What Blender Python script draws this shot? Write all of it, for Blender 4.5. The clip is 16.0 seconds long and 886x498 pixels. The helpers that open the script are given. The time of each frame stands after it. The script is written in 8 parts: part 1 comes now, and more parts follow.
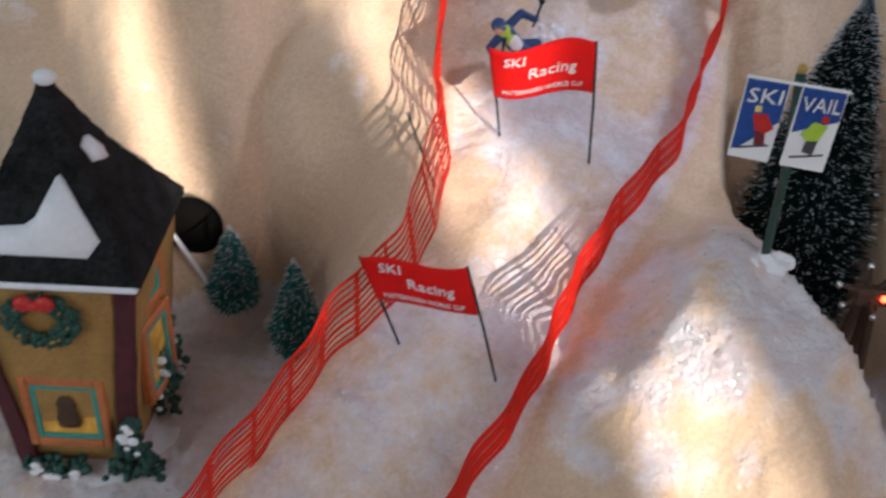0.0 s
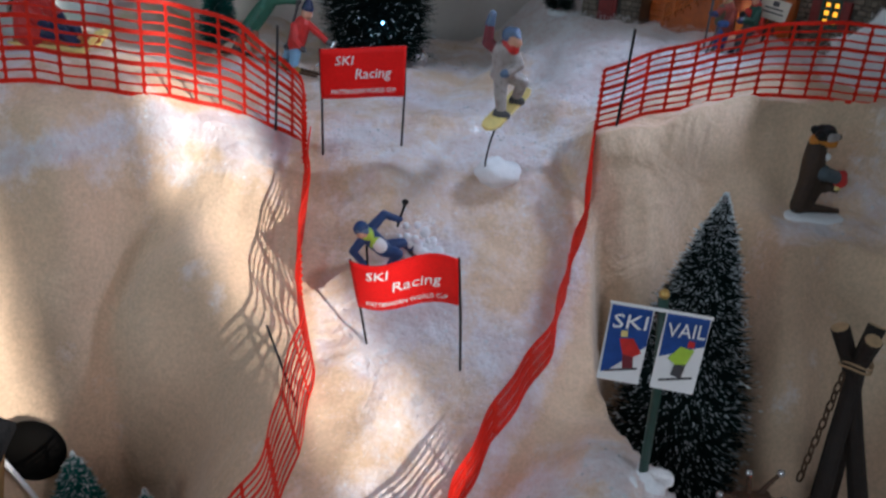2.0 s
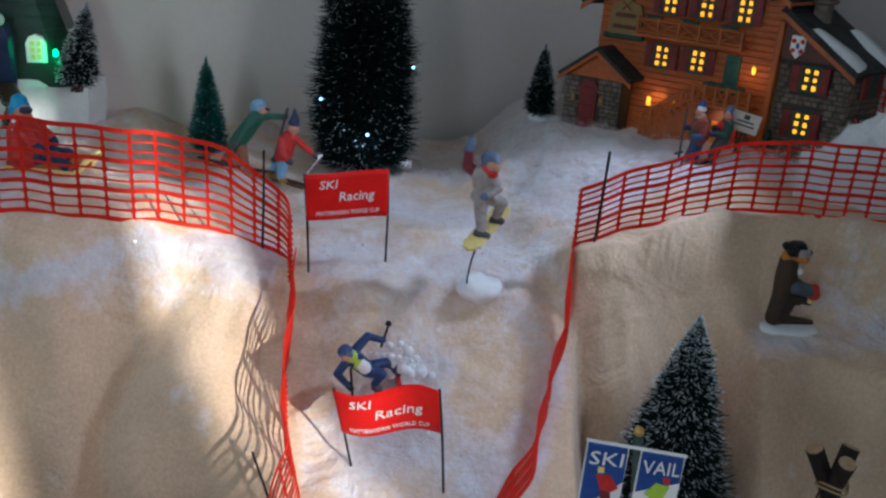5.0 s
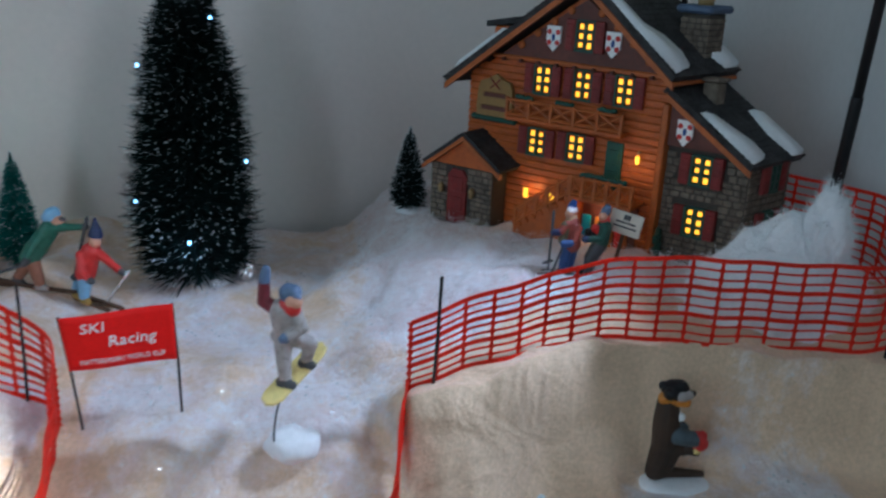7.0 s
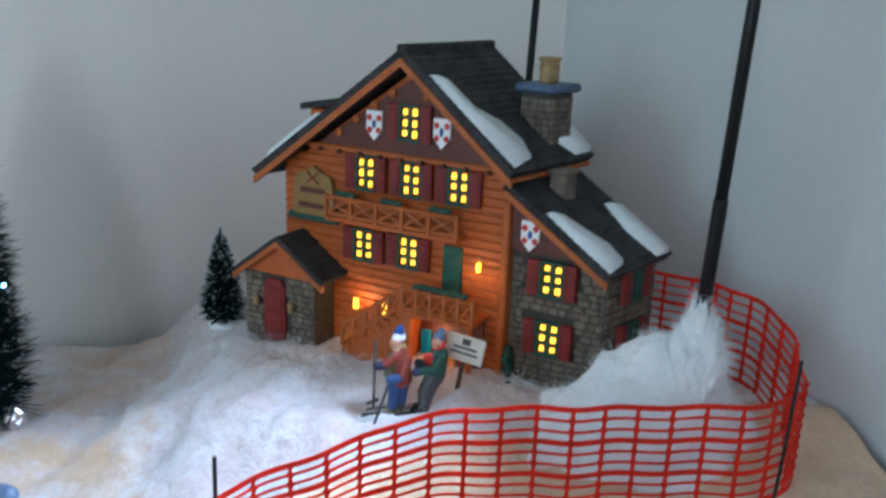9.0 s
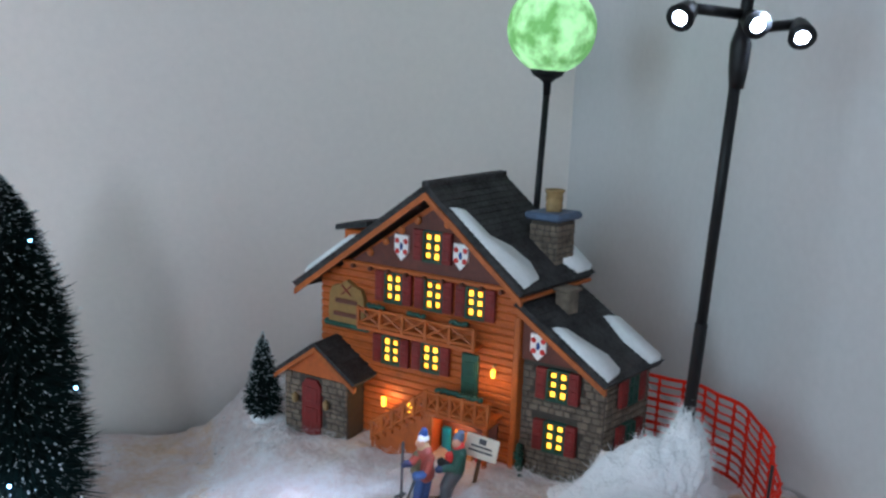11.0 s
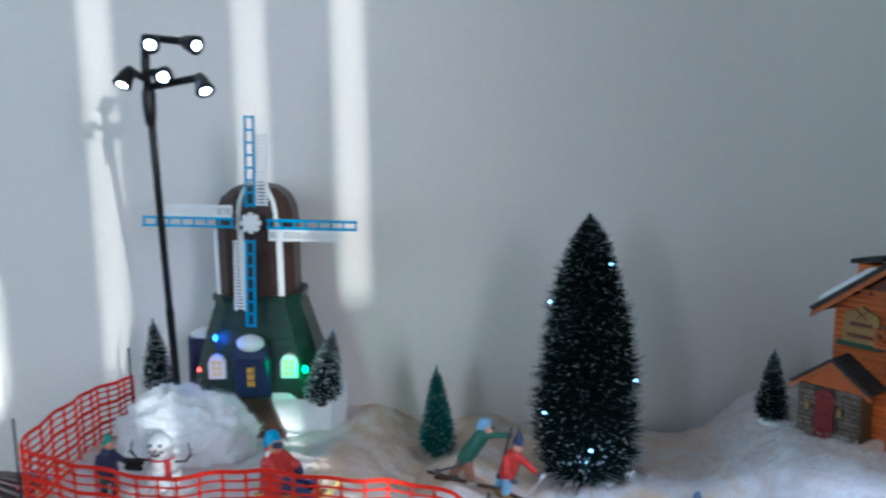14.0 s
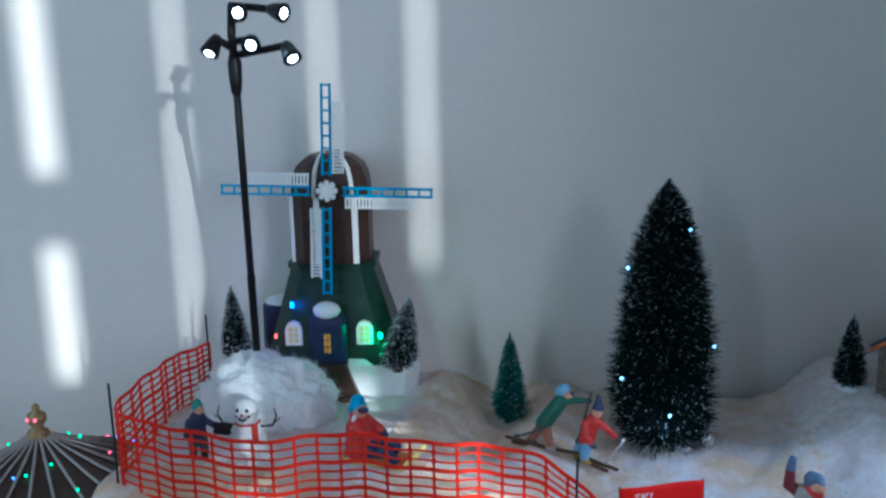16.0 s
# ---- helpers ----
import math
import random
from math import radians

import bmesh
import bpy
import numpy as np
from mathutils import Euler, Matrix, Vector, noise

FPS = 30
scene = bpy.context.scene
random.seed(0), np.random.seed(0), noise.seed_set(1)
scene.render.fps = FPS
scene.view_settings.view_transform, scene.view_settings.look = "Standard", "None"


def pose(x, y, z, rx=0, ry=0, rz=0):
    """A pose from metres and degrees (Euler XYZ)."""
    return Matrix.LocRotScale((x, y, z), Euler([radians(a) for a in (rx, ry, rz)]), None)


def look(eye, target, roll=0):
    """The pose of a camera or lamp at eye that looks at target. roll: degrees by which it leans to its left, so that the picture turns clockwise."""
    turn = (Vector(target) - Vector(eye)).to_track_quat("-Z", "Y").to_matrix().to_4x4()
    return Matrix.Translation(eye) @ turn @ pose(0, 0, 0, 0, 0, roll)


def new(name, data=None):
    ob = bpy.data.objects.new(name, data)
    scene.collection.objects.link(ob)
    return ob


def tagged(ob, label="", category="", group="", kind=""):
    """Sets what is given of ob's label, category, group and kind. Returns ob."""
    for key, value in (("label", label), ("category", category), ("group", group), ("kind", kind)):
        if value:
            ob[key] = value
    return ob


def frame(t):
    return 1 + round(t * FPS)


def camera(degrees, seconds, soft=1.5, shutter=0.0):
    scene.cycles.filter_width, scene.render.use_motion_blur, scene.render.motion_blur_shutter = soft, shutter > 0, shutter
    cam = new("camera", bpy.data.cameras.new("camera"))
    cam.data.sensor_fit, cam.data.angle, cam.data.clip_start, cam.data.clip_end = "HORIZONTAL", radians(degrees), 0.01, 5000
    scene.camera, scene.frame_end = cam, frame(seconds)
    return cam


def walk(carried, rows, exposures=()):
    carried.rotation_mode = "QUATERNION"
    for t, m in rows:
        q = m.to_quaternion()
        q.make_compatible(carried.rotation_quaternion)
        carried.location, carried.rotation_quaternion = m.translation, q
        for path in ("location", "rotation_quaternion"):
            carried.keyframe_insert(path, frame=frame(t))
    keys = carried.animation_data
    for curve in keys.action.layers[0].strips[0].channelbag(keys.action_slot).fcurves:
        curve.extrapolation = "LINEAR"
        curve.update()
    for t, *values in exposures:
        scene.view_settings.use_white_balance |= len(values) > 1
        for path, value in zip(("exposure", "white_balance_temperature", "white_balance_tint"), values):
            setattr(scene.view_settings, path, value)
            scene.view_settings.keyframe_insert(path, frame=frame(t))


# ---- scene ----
cam = camera(52.7, 16.0, soft=2.4, shutter=0.5)
PATH = [  # seconds, eye, target, roll
    (0, (0.0330, 0.0954, 0.3900), (0.0237, 0.9416, -0.1427), 3.50),
    (0.5, (0.0331, 0.1151, 0.3982), (0.0829, 0.9707, -0.1171), 3.91),
    (1, (0.0344, 0.1334, 0.4125), (0.1083, 1.0067, -0.0690), 4.17),
    (1.5, (0.0416, 0.1442, 0.4248), (0.1311, 1.0335, -0.0237), 4.05),
    (2, (0.0473, 0.1491, 0.4336), (0.1496, 1.0485, 0.0086), 4.63),
    (2.5, (0.0507, 0.1509, 0.4416), (0.1500, 1.0606, 0.0385), 4.40),
    (3, (0.0535, 0.1500, 0.4501), (0.1538, 1.0667, 0.0632), 4.14),
    (3.5, (0.0550, 0.1491, 0.4616), (0.1541, 1.0732, 0.0925), 3.95),
    (3.7, (0.0563, 0.1502, 0.4646), (0.1530, 1.0775, 0.1029), 3.85),
    (5.8, (0.0492, 0.1585, 0.4806), (0.1933, 1.0645, 0.0827), 5.06),
    (6, (0.0542, 0.1783, 0.4791), (0.2192, 1.0664, 0.0500), 5.87),
    (6.5, (0.1169, 0.2246, 0.4956), (0.2426, 1.1475, 0.1317), 4.98),
    (7, (0.1634, 0.2670, 0.4995), (0.2856, 1.2024, 0.1676), 2.97),
    (7.5, (0.1928, 0.2997, 0.5060), (0.3057, 1.2355, 0.1722), 3.04),
    (8, (0.2123, 0.3289, 0.5116), (0.3558, 1.2645, 0.1891), 1.85),
    (8.5, (0.2274, 0.3552, 0.5122), (0.4062, 1.2897, 0.2045), 1.98),
    (9, (0.2342, 0.3704, 0.5203), (0.4546, 1.3004, 0.2261), 2.20),
    (9.5, (0.2299, 0.3635, 0.5334), (0.4781, 1.3005, 0.2875), 2.56),
    (9.7, (0.2281, 0.3600, 0.5359), (0.4580, 1.3018, 0.2906), 2.22),
    (11.8, (0.1848, 0.2810, 0.5893), (0.3684, 1.2407, 0.3765), 1.59),
    (12, (0.1691, 0.2737, 0.5912), (0.3230, 1.2394, 0.3820), 1.15),
    (12.5, (0.1460, 0.2487, 0.5995), (0.2271, 1.2226, 0.3874), 0.77),
    (13, (0.1264, 0.2228, 0.5948), (0.1328, 1.1981, 0.3738), 0.41),
    (13.5, (0.1042, 0.1937, 0.5880), (0.0033, 1.1686, 0.3895), -0.80),
    (14, (0.0524, 0.1677, 0.5857), (-0.0955, 1.1398, 0.4035), -0.62),
    (14.5, (0.0265, 0.1508, 0.5945), (-0.1499, 1.1209, 0.4273), -0.67),
    (15, (0.0252, 0.1430, 0.6067), (-0.1550, 1.1183, 0.4784), -0.65),
    (15.5, (0.0230, 0.1422, 0.5940), (-0.1633, 1.1101, 0.4255), -1.11),
    (16, (0.0107, 0.1587, 0.5846), (-0.1656, 1.1192, 0.3694), -1.24),
]
EXPOSURES = [(0, 0.26, 5850, 18), (1, 0.06, 5650, 16), (2, -0.05, 5520, 14), (3.5, -0.08, 5500, 12), (6.5, 0.10, 5200, 8), (7.5, 0.52, 5120, 6), (8.5, 0.96, 5150, 5), (9.5, 1.26, 5260, 8), (12, 1.22, 5350, 12), (13.5, 0.88, 5080, 7), (14.5, 0.48, 4900, 5), (15, 0.36, 4850, 4), (16, 0.22, 4690, 3)]
walk(cam, [(t, look(e, g, r)) for t, e, g, r in PATH], EXPOSURES)

# ---- world, sun, lights ----
world = bpy.data.worlds.new("world")
scene.world = world
world.use_nodes = True
wn = world.node_tree.nodes
sky = wn.new("ShaderNodeTexSky")
sky.sky_type = "NISHITA"
sky.sun_disc = False
sky.sun_elevation = radians(11)
sky.sun_rotation = radians(145)
world.node_tree.links.new(sky.outputs[0], wn["Background"].inputs[0])
wn["Background"].inputs[1].default_value = 0.1
scene.view_settings.exposure = 0.0

SUN_WAY = Vector((-0.585, 0.787, -0.193)).normalized()
sun = new("sun", bpy.data.lights.new("sun", "SUN"))
sun.data.energy, sun.data.angle, sun.data.color = 5.0, radians(0.5), (1.0, 0.88, 0.68)
sun.rotation_euler = SUN_WAY.to_track_quat("-Z", "Y").to_euler()


def area_light(name, eye, target, sx, sy, watts, colour):
    ob = new(name, bpy.data.lights.new(name, "AREA"))
    ob.data.shape, ob.data.size, ob.data.size_y, ob.data.energy, ob.data.color = "RECTANGLE", sx, sy, watts, colour
    ob.matrix_world = look(eye, target)
    return ob


# added fill from the left; the side opening is built round it
area_light("left_fill_light", (-1.395, -0.35, 0.875), (0.0, -0.10, 0.80), 0.98, 1.03, 5.6, (0.73, 0.95, 0.92))
# fill lamp added before the opaque panels, soft light from front right
area_light("right_fill_light", (1.77, -1.74, 1.06), (0.15, 0.90, 0.35), 0.62, 1.25, 25, (1.0, 0.95, 0.90))
# fill lamp added in an unseen opening to soften the chalet's shadow
area_light("front_left_fill_light", (-1.10, -1.85, 1.06), (0.10, 0.90, 0.40), 0.36, 1.25, 6.0, (0.94, 0.97, 0.95))


def bulb(eye, watts, colour, radius=0.004):
    ob = new("bulb_light", bpy.data.lights.new("bulb_light", "POINT"))
    ob.data.energy, ob.data.color, ob.data.shadow_soft_size = watts, colour, radius
    ob.location = eye
    return ob


def spot(eye, target, watts, colour, degrees, radius=0.004):
    ob = new("spot_light", bpy.data.lights.new("spot_light", "SPOT"))
    ob.data.energy, ob.data.color, ob.data.shadow_soft_size = watts, colour, radius
    ob.data.spot_size, ob.data.spot_blend = radians(degrees), 0.6
    ob.matrix_world = look(eye, target)
    return ob


# ---- materials ----
def material(name, colour, rough=0.6, metal=0.0, spread=0.25, grain=60.0, coarse=9.0, bump=0.2, dist=0.001, second=None, emit=None, power=0.0, spec=0.5, trans=0.0, sheen=0.0):
    """Principled surface with colour varied at two scales, roughness variation and fine relief."""
    m = bpy.data.materials.new(name)
    m.use_nodes = True
    t, b = m.node_tree, m.node_tree.nodes["Principled BSDF"]
    n, l = t.nodes, t.links
    b.inputs["Metallic"].default_value, b.inputs["Specular IOR Level"].default_value = metal, spec
    if emit:
        b.inputs["Emission Color"].default_value, b.inputs["Emission Strength"].default_value = (*emit, 1), power
    if sheen:
        b.inputs["Sheen Weight"].default_value = sheen
    co = n.new("ShaderNodeTexCoord")
    fine, big = n.new("ShaderNodeTexNoise"), n.new("ShaderNodeTexNoise")
    fine.inputs["Scale"].default_value, fine.inputs["Detail"].default_value = grain, 6
    big.inputs["Scale"].default_value, big.inputs["Detail"].default_value = coarse, 4
    for k in (fine, big):
        l.new(co.outputs["Object"], k.inputs["Vector"])
    add = n.new("ShaderNodeMath")
    add.operation = "ADD"
    l.new(fine.outputs[0], add.inputs[0]), l.new(big.outputs[0], add.inputs[1])
    ramp = n.new("ShaderNodeMapRange")
    ramp.inputs["From Min"].default_value, ramp.inputs["From Max"].default_value = 0.7, 1.3
    l.new(add.outputs[0], ramp.inputs["Value"])
    mix = n.new("ShaderNodeMix")
    mix.data_type = "RGBA"
    lo = [c * (1 - spread) for c in colour]
    hi = second or [min(1, c * (1 + spread)) for c in colour]
    mix.inputs["A"].default_value, mix.inputs["B"].default_value = (*lo, 1), (*hi, 1)
    l.new(ramp.outputs[0], mix.inputs["Factor"])
    l.new(mix.outputs["Result"], b.inputs["Base Color"])
    rr = n.new("ShaderNodeMapRange")
    rr.inputs["To Min"].default_value, rr.inputs["To Max"].default_value = max(0.02, rough - 0.12), min(1, rough + 0.12)
    l.new(fine.outputs[0], rr.inputs["Value"]), l.new(rr.outputs[0], b.inputs["Roughness"])
    if bump:
        bp = n.new("ShaderNodeBump")
        bp.inputs["Strength"].default_value, bp.inputs["Distance"].default_value = bump, dist
        l.new(fine.outputs[0], bp.inputs["Height"]), l.new(bp.outputs[0], b.inputs["Normal"])
    if trans:
        tr, ms = n.new("ShaderNodeBsdfTranslucent"), n.new("ShaderNodeMixShader")
        l.new(mix.outputs["Result"], tr.inputs["Color"])
        ms.inputs[0].default_value = trans
        out = n["Material Output"]
        l.new(b.outputs[0], ms.inputs[1]), l.new(tr.outputs[0], ms.inputs[2]), l.new(ms.outputs[0], out.inputs["Surface"])
    return m


def snow_material():
    """Cream felt blanket, strewn with white glitter snow where the attribute 'strewn' says so."""
    m = material("snow_blanket", (0.67, 0.480, 0.320), 0.85, spread=0.16, grain=420, coarse=14, bump=0.35, dist=0.0012, sheen=0.3)
    t = m.node_tree
    n, l, b = t.nodes, t.links, t.nodes["Principled BSDF"]
    at = n.new("ShaderNodeAttribute")
    at.attribute_name = "strewn"
    co = n.new("ShaderNodeTexCoord")
    clump = n.new("ShaderNodeTexNoise")
    clump.inputs["Scale"].default_value, clump.inputs["Detail"].default_value, clump.inputs["Roughness"].default_value = 40, 10, 0.78
    l.new(co.outputs["Object"], clump.inputs["Vector"])
    s = n.new("ShaderNodeMath")
    s.operation = "ADD"
    l.new(at.outputs["Fac"], s.inputs[0]), l.new(clump.outputs[0], s.inputs[1])
    cover = n.new("ShaderNodeMapRange")
    cover.inputs["From Min"].default_value, cover.inputs["From Max"].default_value = 0.88, 1.13
    l.new(s.outputs[0], cover.inputs["Value"])
    old = b.inputs["Base Color"].links[0].from_socket
    mix = n.new("ShaderNodeMix")
    mix.data_type = "RGBA"
    # the strewn snow is soiled in rosy specks and patches
    soil, tone = n.new("ShaderNodeTexNoise"), n.new("ShaderNodeMix")
    soil.inputs["Scale"].default_value, soil.inputs["Detail"].default_value, soil.inputs["Roughness"].default_value = 28, 9, 0.82
    l.new(co.outputs["Object"], soil.inputs["Vector"])
    grade = n.new("ShaderNodeMapRange")
    grade.inputs["From Min"].default_value, grade.inputs["From Max"].default_value = 0.40, 0.60
    l.new(soil.outputs[0], grade.inputs["Value"])
    tone.data_type = "RGBA"
    tone.inputs["A"].default_value, tone.inputs["B"].default_value = (0.76, 0.625, 0.61, 1), (0.90, 0.87, 0.89, 1)
    l.new(grade.outputs[0], tone.inputs["Factor"]), l.new(tone.outputs["Result"], mix.inputs["B"])
    l.new(cover.outputs[0], mix.inputs["Factor"]), l.new(old, mix.inputs["A"]), l.new(mix.outputs["Result"], b.inputs["Base Color"])
    # loose grains give the strewn parts a coarser relief
    lump, deep, top = n.new("ShaderNodeTexNoise"), n.new("ShaderNodeMath"), n.new("ShaderNodeBump")
    lump.inputs["Scale"].default_value, lump.inputs["Detail"].default_value, lump.inputs["Roughness"].default_value = 130, 6, 0.7
    l.new(co.outputs["Object"], lump.inputs["Vector"])
    deep.operation, deep.inputs[1].default_value = "MULTIPLY_ADD", 0.7
    deep.inputs[2].default_value = 0.12
    l.new(cover.outputs[0], deep.inputs[0]), l.new(deep.outputs[0], top.inputs["Strength"]), l.new(lump.outputs[0], top.inputs["Height"])
    top.inputs["Distance"].default_value = 0.007
    l.new(b.inputs["Normal"].links[0].from_socket, top.inputs["Normal"]), l.new(top.outputs[0], b.inputs["Normal"])
    # soft wrinkles of the draped felt
    fold, soft = n.new("ShaderNodeTexNoise"), n.new("ShaderNodeBump")
    fold.inputs["Scale"].default_value, fold.inputs["Detail"].default_value, fold.inputs["Distortion"].default_value = 24, 2.5, 1.6
    l.new(co.outputs["Object"], fold.inputs["Vector"]), l.new(fold.outputs[0], soft.inputs["Height"])
    soft.inputs["Strength"].default_value, soft.inputs["Distance"].default_value = 0.3, 0.012
    l.new(b.inputs["Normal"].links[0].from_socket, soft.inputs["Normal"]), l.new(soft.outputs[0], b.inputs["Normal"])
    # flakes that catch the light
    vo = n.new("ShaderNodeTexVoronoi")
    vo.inputs["Scale"].default_value = 330
    l.new(co.outputs["Object"], vo.inputs["Vector"])
    sep = n.new("ShaderNodeSeparateColor")
    l.new(vo.outputs["Color"], sep.inputs[0])
    few = n.new("ShaderNodeMath")
    few.operation, few.inputs[1].default_value = "GREATER_THAN", 0.9
    l.new(sep.outputs[0], few.inputs[0])
    near = n.new("ShaderNodeMath")
    near.operation, near.inputs[1].default_value = "LESS_THAN", 0.38
    l.new(vo.outputs["Distance"], near.inputs[0])
    mul = n.new("ShaderNodeMath")
    mul.operation = "MULTIPLY"
    l.new(few.outputs[0], mul.inputs[0]), l.new(near.outputs[0], mul.inputs[1])
    mul2 = n.new("ShaderNodeMath")
    mul2.operation = "MULTIPLY"
    keep = n.new("ShaderNodeMath")
    keep.operation, keep.inputs[1].default_value = "LESS_THAN", 0.78
    l.new(at.outputs["Fac"], keep.inputs[0])
    mul3 = n.new("ShaderNodeMath")
    mul3.operation = "MULTIPLY"
    l.new(cover.outputs[0], mul3.inputs[0]), l.new(keep.outputs[0], mul3.inputs[1])
    l.new(mul.outputs[0], mul2.inputs[0]), l.new(mul3.outputs[0], mul2.inputs[1])
    geo, sub, scl, av, nm = n.new("ShaderNodeNewGeometry"), n.new("ShaderNodeVectorMath"), n.new("ShaderNodeVectorMath"), n.new("ShaderNodeVectorMath"), n.new("ShaderNodeVectorMath")
    sub.operation, scl.operation, av.operation, nm.operation = "SUBTRACT", "SCALE", "ADD", "NORMALIZE"
    sub.inputs[1].default_value, scl.inputs["Scale"].default_value = (0.5, 0.5, 0.5), 0.7
    l.new(vo.outputs["Color"], sub.inputs[0]), l.new(sub.outputs[0], scl.inputs[0]), l.new(scl.outputs[0], av.inputs[0])
    l.new(geo.outputs["Normal"], av.inputs[1]), l.new(av.outputs[0], nm.inputs[0])
    gl, ms = n.new("ShaderNodeBsdfPrincipled"), n.new("ShaderNodeMixShader")
    gl.inputs["Base Color"].default_value, gl.inputs["Roughness"].default_value, gl.inputs["Specular IOR Level"].default_value = (0.95, 0.95, 0.97, 1), 0.16, 1.0
    gl.inputs["Coat Weight"].default_value, gl.inputs["Coat Roughness"].default_value, gl.inputs["Coat IOR"].default_value = 1.0, 0.1, 2.2
    l.new(nm.outputs[0], gl.inputs["Normal"]), l.new(nm.outputs[0], gl.inputs["Coat Normal"])
    l.new(mul2.outputs[0], ms.inputs[0]), l.new(b.outputs[0], ms.inputs[1]), l.new(gl.outputs[0], ms.inputs[2])
    l.new(ms.outputs[0], n["Material Output"].inputs["Surface"])
    return m


M_SNOW = snow_material()
M_FLUFF = material("cotton_snow", (0.88, 0.88, 0.90), 0.95, spread=0.06, grain=260, coarse=30, bump=0.7, dist=0.003, sheen=0.6)
M_SNOWPAINT = material("white_snow_paint", (0.82, 0.83, 0.85), 0.6, spread=0.06, grain=300, coarse=60, bump=0.3)
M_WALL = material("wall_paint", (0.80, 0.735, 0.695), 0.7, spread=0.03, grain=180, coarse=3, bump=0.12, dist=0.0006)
# darker copy of the wall paint; the side wall's shade is in its colour
M_WALL_SHADE = material("shaded_wall_paint", (0.58, 0.56, 0.56), 0.7, spread=0.04, grain=180, coarse=3, bump=0.12, dist=0.0006)
M_WALL2 = material("room_paint", (0.36, 0.35, 0.34), 0.8, spread=0.04, grain=120, coarse=3, bump=0.1)
M_FLOOR = material("room_floor", (0.25, 0.19, 0.14), 0.6, spread=0.2, grain=40, coarse=5)
M_SUN_SCREEN = material("sun_screen_cloth", (0.35, 0.33, 0.31), 0.9, spread=0.1, grain=200, coarse=12)
M_NET = material("red_net_plastic", (0.84, 0.04, 0.014), 0.4, spread=0.15, grain=200, coarse=20, bump=0.05, trans=0.5)
M_WIRE = material("black_wire", (0.012, 0.012, 0.013), 0.45, spread=0.3, grain=300, bump=0.1)
M_BANNER = material("red_banner_cloth", (0.90, 0.014, 0.010), 0.55, spec=0.2, spread=0.1, grain=700, coarse=40, bump=0.15, dist=0.0004, trans=0.25)
M_WHITE = material("white_print", (0.85, 0.84, 0.83), 0.5, spread=0.05)
M_NEEDLE = material("dark_green_bristles", (0.006, 0.017, 0.016), 0.7, spec=0.15, spread=0.4, grain=300, coarse=60, bump=0)
M_NEEDLE2 = material("teal_green_bristles", (0.026, 0.19, 0.165), 0.7, spec=0.15, spread=0.4, grain=300, coarse=60, bump=0)
M_FROST = material("frosted_tips", (0.72, 0.77, 0.78), 0.6, spread=0.1, grain=300, bump=0)
M_BARK = material("brown_wood", (0.075, 0.036, 0.016), 0.7, spread=0.4, grain=180, coarse=30, bump=0.5)
M_LOG = material("dark_log_bark", (0.020, 0.012, 0.008), 0.75, spread=0.5, grain=220, coarse=40, bump=0.8, dist=0.0015)
M_CUT = material("cut_log_end", (0.45, 0.30, 0.16), 0.7, spread=0.25, grain=260, coarse=60)
M_POLE = material("dark_green_metal", (0.02, 0.06, 0.045), 0.4, spread=0.25, grain=200, bump=0.1)
M_BLACK = material("black_plastic", (0.008, 0.008, 0.009), 0.45, spec=0.25, spread=0.3, grain=150, bump=0.08)
M_GOLD = material("gold_paint", (0.62, 0.40, 0.12), 0.35, metal=0.7, spread=0.25, grain=250)
M_LED = material("white_led", (0.9, 0.95, 1), 0.3, spread=0, bump=0, emit=(0.85, 0.93, 1.0), power=14)
M_ORANGE = material("orange_log_siding", (0.40, 0.088, 0.008), 0.5, spread=0.25, grain=260, coarse=50, bump=0.35, dist=0.0008)
M_ORANGE2 = material("orange_trim", (0.38, 0.095, 0.012), 0.5, spread=0.25, grain=300, coarse=60, bump=0.3, dist=0.0006)
M_GABLE = material("brown_gable_boards", (0.10, 0.024, 0.014), 0.55, spread=0.3, grain=260, coarse=60, bump=0.3)
M_SLATE = material("dark_slate_roof", (0.014, 0.014, 0.0145), 0.8, spec=0.12, spread=0.8, grain=420, coarse=70, bump=0.6, dist=0.001)
M_ROOF = material("grey_slate_roof", (0.045, 0.043, 0.044), 0.75, spec=0.2, spread=0.6, grain=420, coarse=70, bump=0.6, dist=0.001)
M_STONE = material("grey_brown_stone", (0.150, 0.116, 0.086), 0.75, spread=0.5, grain=190, coarse=120, bump=0.6, dist=0.0012)
M_MORTAR = material("stone_mortar", (0.055, 0.044, 0.036), 0.85, spread=0.3, grain=260)
M_SHUTTER = material("dark_red_shutter", (0.17, 0.010, 0.008), 0.5, spread=0.3, grain=300, coarse=70)
M_GLOW = material("lit_window_glass", (0.9, 0.7, 0.1), 0.4, spread=0.05, bump=0, emit=(1.0, 0.40, 0.008), power=1.5)
M_GREENP = material("dark_green_paint", (0.012, 0.065, 0.045), 0.5, spread=0.3, grain=260)
M_RED = material("red_paint", (0.55, 0.025, 0.02), 0.45, spread=0.2, grain=260)
M_BLUECAP = material("blue_grey_slab", (0.075, 0.11, 0.19), 0.5, spread=0.3, grain=260)
M_SIGNB = material("ochre_signboard", (0.26, 0.15, 0.04), 0.6, spread=0.25, grain=200)
M_BLUE = material("blue_paint", (0.02, 0.07, 0.28), 0.4, spread=0.2, grain=260)
M_SKYBLUE = material("light_blue_plastic", (0.02, 0.33, 0.62), 0.35, spread=0.1, grain=200, bump=0.05)
